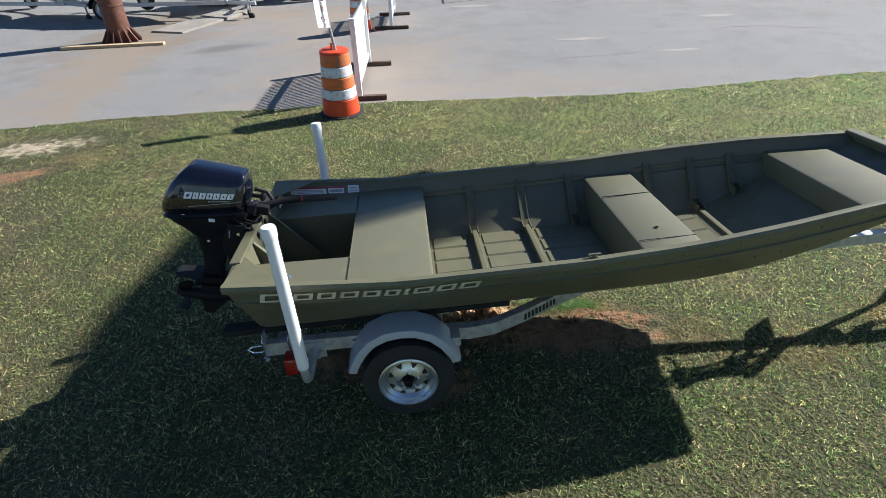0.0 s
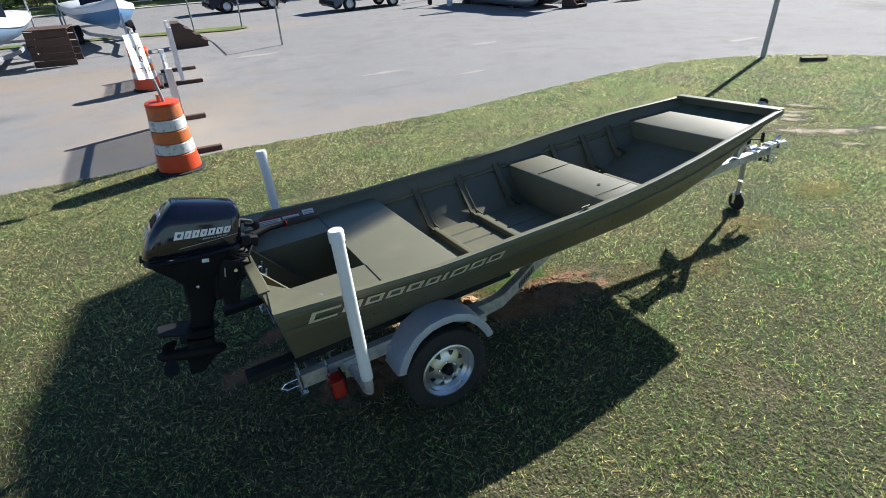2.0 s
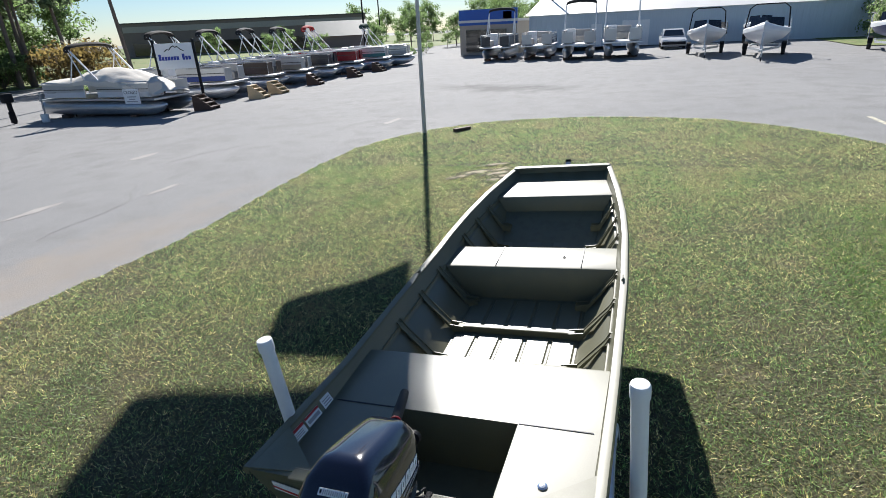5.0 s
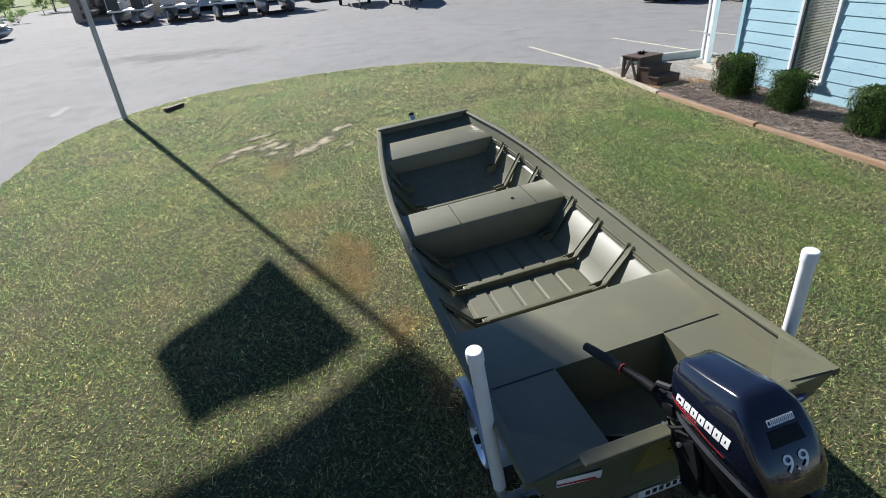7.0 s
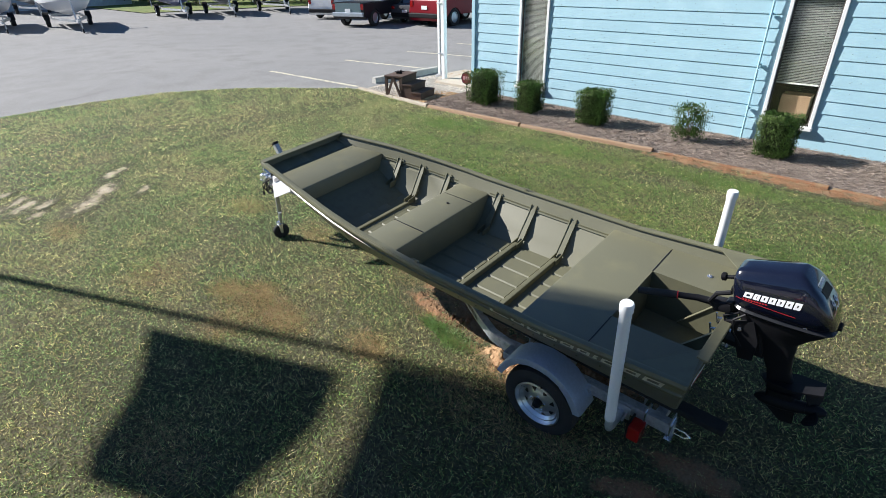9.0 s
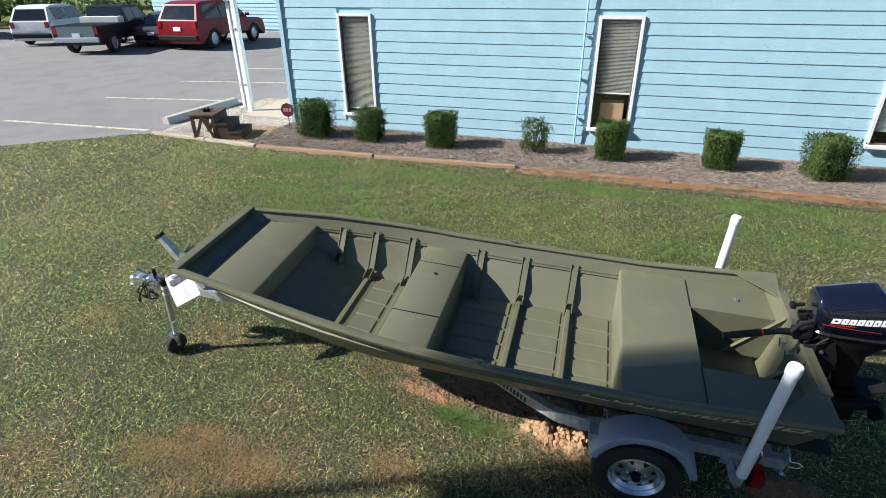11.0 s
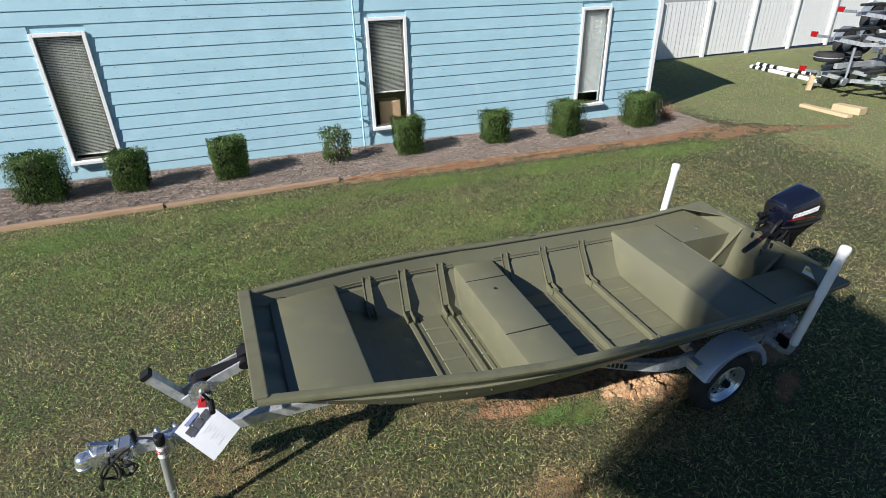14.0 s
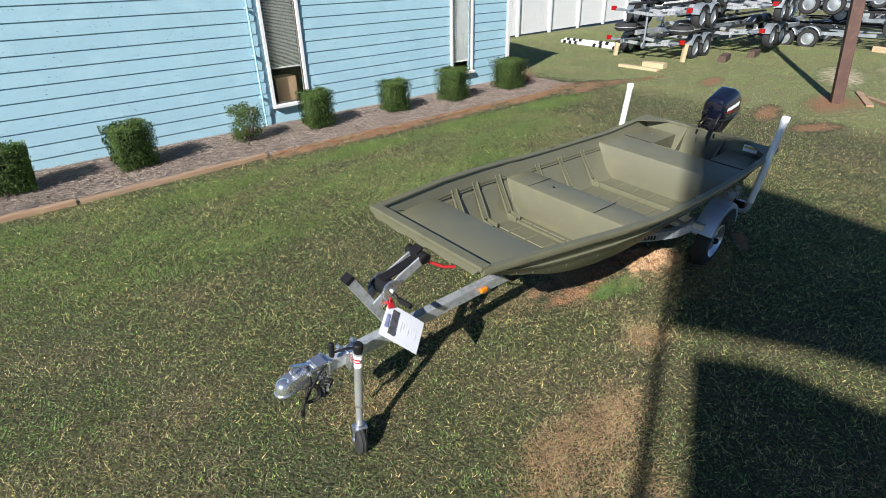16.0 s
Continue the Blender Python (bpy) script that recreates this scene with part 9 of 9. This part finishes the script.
            lathe(bm, [(0.352, -0.012), (0.356, -0.010), (0.356, 0.010), (0.352, 0.012)], 20, (x_, y_, 0.90), caps=False)
            part("tyre_strap", bm, GALV, tyre, "pale strap round the tyre")
    return t


stock_trailer(on(-14.46, -3.75, 180))
bare_trailer = stock_trailer(on(-14.5, -3.72, 180, 0.86), tyres=False)
for x, y, z, yaw in ((-15.0, -3.5, 0.36, -3), (-15.4, -3.75, 1.42, 178), (-17.2, -2.45, 0.20, 178), (-17.4, -2.5, 0.95, 181), (-17.1, -2.4, 1.5, 177), (-19.2, 0.1, 0.0, 92), (-19.1, 3.3, 0.56, 88), (-19.3, 0.6, 1.12, 91), (-19.2, 7.2, 0.0, 90), (-19.3, 6.6, 1.12, 89), (-22.6, 0.4, 0.0, 91), (-22.6, 0.9, 0.6, 88), (-22.5, 1.2, 1.2, 92)):
    copy_thing(bare_trailer, on(x, y, yaw, z))
for y in (-4.76, -2.50):
    prop = thing("timber_prop", on(-11.56, y, 8, 0.03), "yellowish timber post propping the trailer's rear", "timber", "timber props")
    bm = B()
    beam(bm, [(0.03, 0, 0.0), (0, 0.03, 0.50)], 0.11, 0.11)
    part("post", bm, PALEWOOD, prop)
for x, y, yaw, mat, lab in ((-12.7, -1.75, 12, BROWNWOOD, "brown timber block under a trailer wheel"), (-14.3, -1.5, 8, BROWNWOOD, "brown timber block under a trailer wheel"), (-18.3, 1.2, 70, PALEWOOD, "pale timber block under the trailers"), (-17.3, 3.4, 80, PALEWOOD, "pale timber block under the trailers")):
    blk = thing("support_block", on(x, y, yaw, 0.03), lab, "timber", "timber blocks")
    bm = B()
    box(bm, (0, 0, 0.09), (0.8, 0.22, 0.18), bevel=0.012)
    part("block", bm, mat, blk)
for x, y, yaw, ln, wd, tall in ((-9.5, -2.78, 84, 1.25, 0.16, 0.07), (-9.95, -2.55, 92, 0.62, 0.26, 0.15)):
    bo = thing("loose_board", on(x, y, yaw, 0.035), "pale sawn board lying on the grass", "board")
    bm = B()
    box(bm, (0, 0, tall / 2), (ln, wd, tall), bevel=0.006)
    part("plank", bm, PALEWOOD, bo)
for x, y, yaw in ((-13.0, -6.75, 78), (-13.75, -7.0, 84)):
    po = thing("striped_pole", on(x, y, yaw, 0.08), "white pole with black bands lying on the grass", "pole", "striped poles")
    bm = B()
    tube(bm, [(-1.45, 0, 0), (1.45, 0, 0)], 0.065, 12)
    pl = part("pole_body", bm, WHITE, po, smooth=True)
    for k in (-1.32, -1.02, -0.72, 0.25, 0.55, 1.2):
        bm = B()
        tube(bm, [(k, 0, 0), (k + 0.15, 0, 0)], 0.067, 12)
        part("pole_band", bm, BLACK, pl)

# ---- far ground cover and trees ----
tagged(sheet("verge", [(-120, 44.5), (5.8, 47.6), (11.9, 50.4), (17, 51.1), (25, 52.6), (45, 50), (120, 40), (320, 60), (320, 320), (-120, 320)], MEADOW, 0.05), "grass verge and wooded ground beyond the road", "verge")
tagged(sheet("kerb_walk", [(-120, 43.7), (5.8, 46.8), (11.9, 49.6), (17, 50.3), (25, 51.8), (45, 49.2), (45, 49.9), (25, 52.5), (17, 51.0), (11.9, 50.3), (5.8, 47.5), (-120, 44.4)], CONCRETE, 0.06), "pale concrete walk along the road", "pavement")
tagged(sheet("field", [(41, -9.5), (38.5, -18), (33, -30), (20, -60), (300, -60), (300, -12)], MEADOW, 0.05), "rough green field beyond the lot", "field")
tagged(sheet("fence_island", [(0.9, 27.3), (2.4, 26.9), (3.3, 27.4), (3.2, 28.3), (1.5, 28.7), (-2, 29.1), (-9, 30), (-9, 29.0), (-2, 28.3)], MEADOW, 0.04), "weedy strip along the chain-link fence", "verge")

BARK = material("grey-brown bark", (0.17, 0.13, 0.10), rough=0.95, vary=0.3, scale=2, fine=25, bump=0.6, depth=0.03)
LEAF_A = material("green tree leaves", (0.135, 0.165, 0.070), rough=0.6, vary=0.4, scale=0.6, fine=6, bump=0, per_island=1.0, thin=0.6)
LEAF_B = material("pine needles", (0.125, 0.150, 0.085), rough=0.65, vary=0.4, scale=0.6, fine=6, bump=0, per_island=1.0, thin=0.6)
LEAF_C = material("autumn orange leaves", (0.115, 0.072, 0.034), rough=0.6, vary=0.4, scale=0.6, fine=6, bump=0, per_island=1.0, thin=0.6)


def tree(x, y, h, kind, seed, label):
    rg = random.Random(seed)
    t = thing("pine_tree" if kind == "pine" else "shrub" if kind == "shrub" else "tree", on(x, y), label, "tree" if kind != "shrub" else "shrub", "roadside trees")
    bm = B()
    lean = Vector((rg.uniform(-0.06, 0.06) * h, rg.uniform(-0.06, 0.06) * h, 0))
    trunk_h = h * (0.95 if kind == "pine" else 0.6)
    r0 = 0.010 * h + 0.03
    pts = [Vector((0, 0, -0.1)) + lean * q * q + Vector((0, 0, trunk_h * q)) for q in (0, 0.25, 0.5, 0.75, 1)]
    tube(bm, pts, [r0, r0 * 0.85, r0 * 0.65, r0 * 0.42, r0 * 0.12], 8)
    clumps = []
    n = {"pine": 30, "tree": 28, "shrub": 14}[kind]
    for i in range(n):
        a = rg.uniform(0, 6.28)
        if kind == "pine":
            q = rg.uniform(0.48, 1.0)
            reach = h * 0.17 * (1.15 - q) * 2.0 * rg.uniform(0.5, 1.1) + 0.3
            base = lean * q * q + Vector((0, 0, trunk_h * q))
            tip = base + Vector((reach * math.cos(a), reach * math.sin(a), rg.uniform(-0.02, 0.06) * h))
            size = h * rg.uniform(0.045, 0.085)
        elif kind == "tree":
            q = rg.uniform(0.35, 0.95)
            base = lean * q * q + Vector((0, 0, trunk_h * q))
            el = rg.uniform(0.1, 1.3)
            reach = h * rg.uniform(0.14, 0.34)
            tip = base + Vector((reach * math.cos(a) * math.cos(el), reach * math.sin(a) * math.cos(el), reach * math.sin(el)))
            size = h * rg.uniform(0.07, 0.12)
        else:
            base = Vector((0, 0, 0.1))
            tip = Vector((rg.uniform(-0.55, 0.55) * h, rg.uniform(-0.55, 0.55) * h, rg.uniform(0.2, 0.85) * h))
            size = h * rg.uniform(0.16, 0.3)
        tube(bm, [base, base.lerp(tip, 0.6) + Vector((0, 0, 0.02 * h)), tip], [r0 * 0.3, r0 * 0.18, r0 * 0.06], 5)
        clumps.append((tip, size))
    part("trunk", bm, BARK, t)
    bm = B()
    pts = []
    for c, s in clumps:
        for _ in range(105 if kind != "shrub" else 95):
            d = Vector((rg.gauss(0, 1), rg.gauss(0, 1), rg.gauss(0, 0.7)))
            d = d.normalized() * (rg.random() ** 0.4)
            pts.append((c + d * s, d.normalized()))
    leaf_cloud(bm, pts, h * 0.016 if kind != "shrub" else h * 0.04, rg, corners=3)
    part("crown", bm, LEAF_B if kind == "pine" else LEAF_C if "orange" in label else LEAF_A, t)
    return t


KINDS = [tree(14, 56, 15, "pine", 1, "tall roadside pine with bare lower trunk"), tree(20, 57, 11, "tree", 2, "leafy green roadside tree"), tree(26, 58, 16, "pine", 3, "tall roadside pine with bare lower trunk"), tree(28, 57, 9, "tree", 4, "leafy green roadside tree"), tree(10, 54, 3.0, "shrub", 5, "dark green undergrowth shrub"), tree(27.5, 45, 3.6, "shrub", 6, "autumn orange shrub behind the boats")]
rg = random.Random(9)
for i in range(34):
    x = rg.uniform(-45, 30)
    y = rg.uniform(53.5, 72) + 0.03 * x
    k = KINDS[rg.choice((0, 1, 2, 3, 0, 2))]
    copy_thing(k, on(x, y, rg.uniform(0, 360)))
for i in range(60):
    x = -45 + 1.28 * i + rg.uniform(-0.8, 0.8)
    copy_thing(KINDS[4], on(x, rg.uniform(52.4, 56) + 0.04 * x, rg.uniform(0, 360)))
for x, y, k, size in ((29, 46, 5, 1), (31.5, 47.5, 5, 1.1), (33, 52, 0, 1), (30.5, 54, 2, 1), (36, 55, 1, 0.9), (26, 60, 0, 1), (29, 62, 2, 1.1), (60, 60, 1, 0.5), (62, 52, 3, 0.5), (70, 56, 1, 0.5), (84, 58, 3, 0.7), (86, 42, 1, 0.7), (92, 36, 3, 0.8), (96, 30, 1, 0.8), (100, 24, 3, 1), (110, 34, 1, 1), (58, 42, 3, 0.45), (66, 38, 1, 0.45)):
    copy_thing(KINDS[k], on(x, y, rg.uniform(0, 360)) @ Matrix.Scale(size, 4))
for i in range(20):
    copy_thing(KINDS[rg.choice((0, 0, 2, 3))], on(rg.uniform(12, 37), rg.uniform(53, 66), rg.uniform(0, 360)) @ Matrix.Scale(rg.uniform(0.75, 1.1), 4))
for i in range(44):
    copy_thing(KINDS[4], on(-40 + 1.7 * i + rg.uniform(-1, 1), rg.uniform(54, 58) + 0.03 * i, rg.uniform(0, 360)) @ Matrix.Scale(rg.uniform(0.7, 1.25), 4))
for i in range(24):
    q = i / 23
    copy_thing(KINDS[4], on(26 + 40 * q + rg.uniform(-1, 1), 40 - 8 * q + rg.uniform(-1.5, 1.5), rg.uniform(0, 360)) @ Matrix.Scale(rg.uniform(0.35, 0.55), 4))
for i in range(34):
    q = i / 33
    copy_thing(KINDS[rg.choice((1, 3, 1))], on(150 + rg.uniform(-10, 14), -30 + 150 * q + rg.uniform(-2, 2), rg.uniform(0, 360)) @ Matrix.Scale(rg.uniform(0.8, 1.2), 4))
for i in range(34):
    q = i / 33
    x, y = 74 - 34 * q + rg.uniform(-3, 3), -14 - 42 * q + rg.uniform(-4, 4)
    copy_thing(KINDS[rg.choice((1, 3, 1, 0))], on(x + 4, y, rg.uniform(0, 360)))
for i in range(26):
    q = i / 25
    x, y = 52 - 22 * q + rg.uniform(-2, 2), -13 - 22 * q + rg.uniform(-2, 2)
    copy_thing(KINDS[4], on(x, y, rg.uniform(0, 360)))
for i in range(16):
    copy_thing(KINDS[rg.choice((1, 3))], on(rg.uniform(78, 98), 22 + 2.2 * i + rg.uniform(-1, 1), rg.uniform(0, 360)) @ Matrix.Scale(rg.uniform(0.3, 0.5), 4))
# poles against the sky
for x, y, h, lean in ((27.5, 37.7, 11, -14), (70, 42, 10, 0), (60, 13.5, 11, 0), (100, 55, 13, 0)):
    lp = thing("light_pole", on(x, y), "dark utility pole beyond the lot", "pole", "utility poles")
    bm = B()
    tube(bm, [(0, 0, 0), (math.sin(radians(lean)) * h * 0.35, 0, h)], [0.15, 0.09], 10)
    part("shaft", bm, BARK if lean else BLACK, lp)

# ---- siding planks of the blue wall ----
rows_z = [0.155 + 0.2 * k for k in range(16)]
for k, z in enumerate(rows_z):
    zt = min(z + 0.215, WALL_TOP)
    cuts = [X0 + 0.09]
    for a, b in sorted(WINDOWS):
        if zt > WIN_LOW and z < WIN_HIGH:
            cuts += [a - 0.0, b + 0.0]
    cuts.append(X1 - 0.09)
    pieces = list(zip(cuts[::2], cuts[1::2]))
    rgk = random.Random(k)
    for a, b in pieces:
        bm = B()
        sag = rgk.uniform(-0.003, 0.003)
        prism(bm, [(a, WALL_Y - 0.018, z + sag), (a, WALL_Y + 0.006, z + sag), (a, WALL_Y + 0.006, z + 0.005 + sag), (a, WALL_Y - 0.007, zt), (a, WALL_Y - 0.018, zt)], (b - a, 0, 0))
        part("siding_plank", bm, BLUESIDING, wall_north)
# peeled spots on the boards
bm, rgk = B(), random.Random(21)
for _ in range(900):
    k = rgk.randrange(16)
    c = rgk.choice((-3.0, -1.0, 2.5, 3.2, 4.0, 6.3))
    x, q = c + rgk.gauss(0, 0.9), rgk.random() ** 1.6 * 0.8 + 0.04
    if not X0 + 0.2 < x < X1 - 0.2 or any(a - 0.03 < x < b + 0.03 for a, b in WINDOWS):
        continue
    z = rows_z[k] + 0.2 * q
    y = WALL_Y + 0.006 - 0.013 * ((z - rows_z[k] - 0.006) / 0.209) + 0.0012
    w, h = rgk.uniform(0.003, 0.016), rgk.uniform(0.002, 0.006)
    n = 5
    vs = [bm.verts.new((x + w * math.cos(6.28 * i / n + rgk.uniform(-0.3, 0.3)), y, z + h * math.sin(6.28 * i / n))) for i in range(n)]
    bm.faces.new(vs)
tagged(part("peeled_paint", bm, GAPDARK, wall_north), kind="stuff")
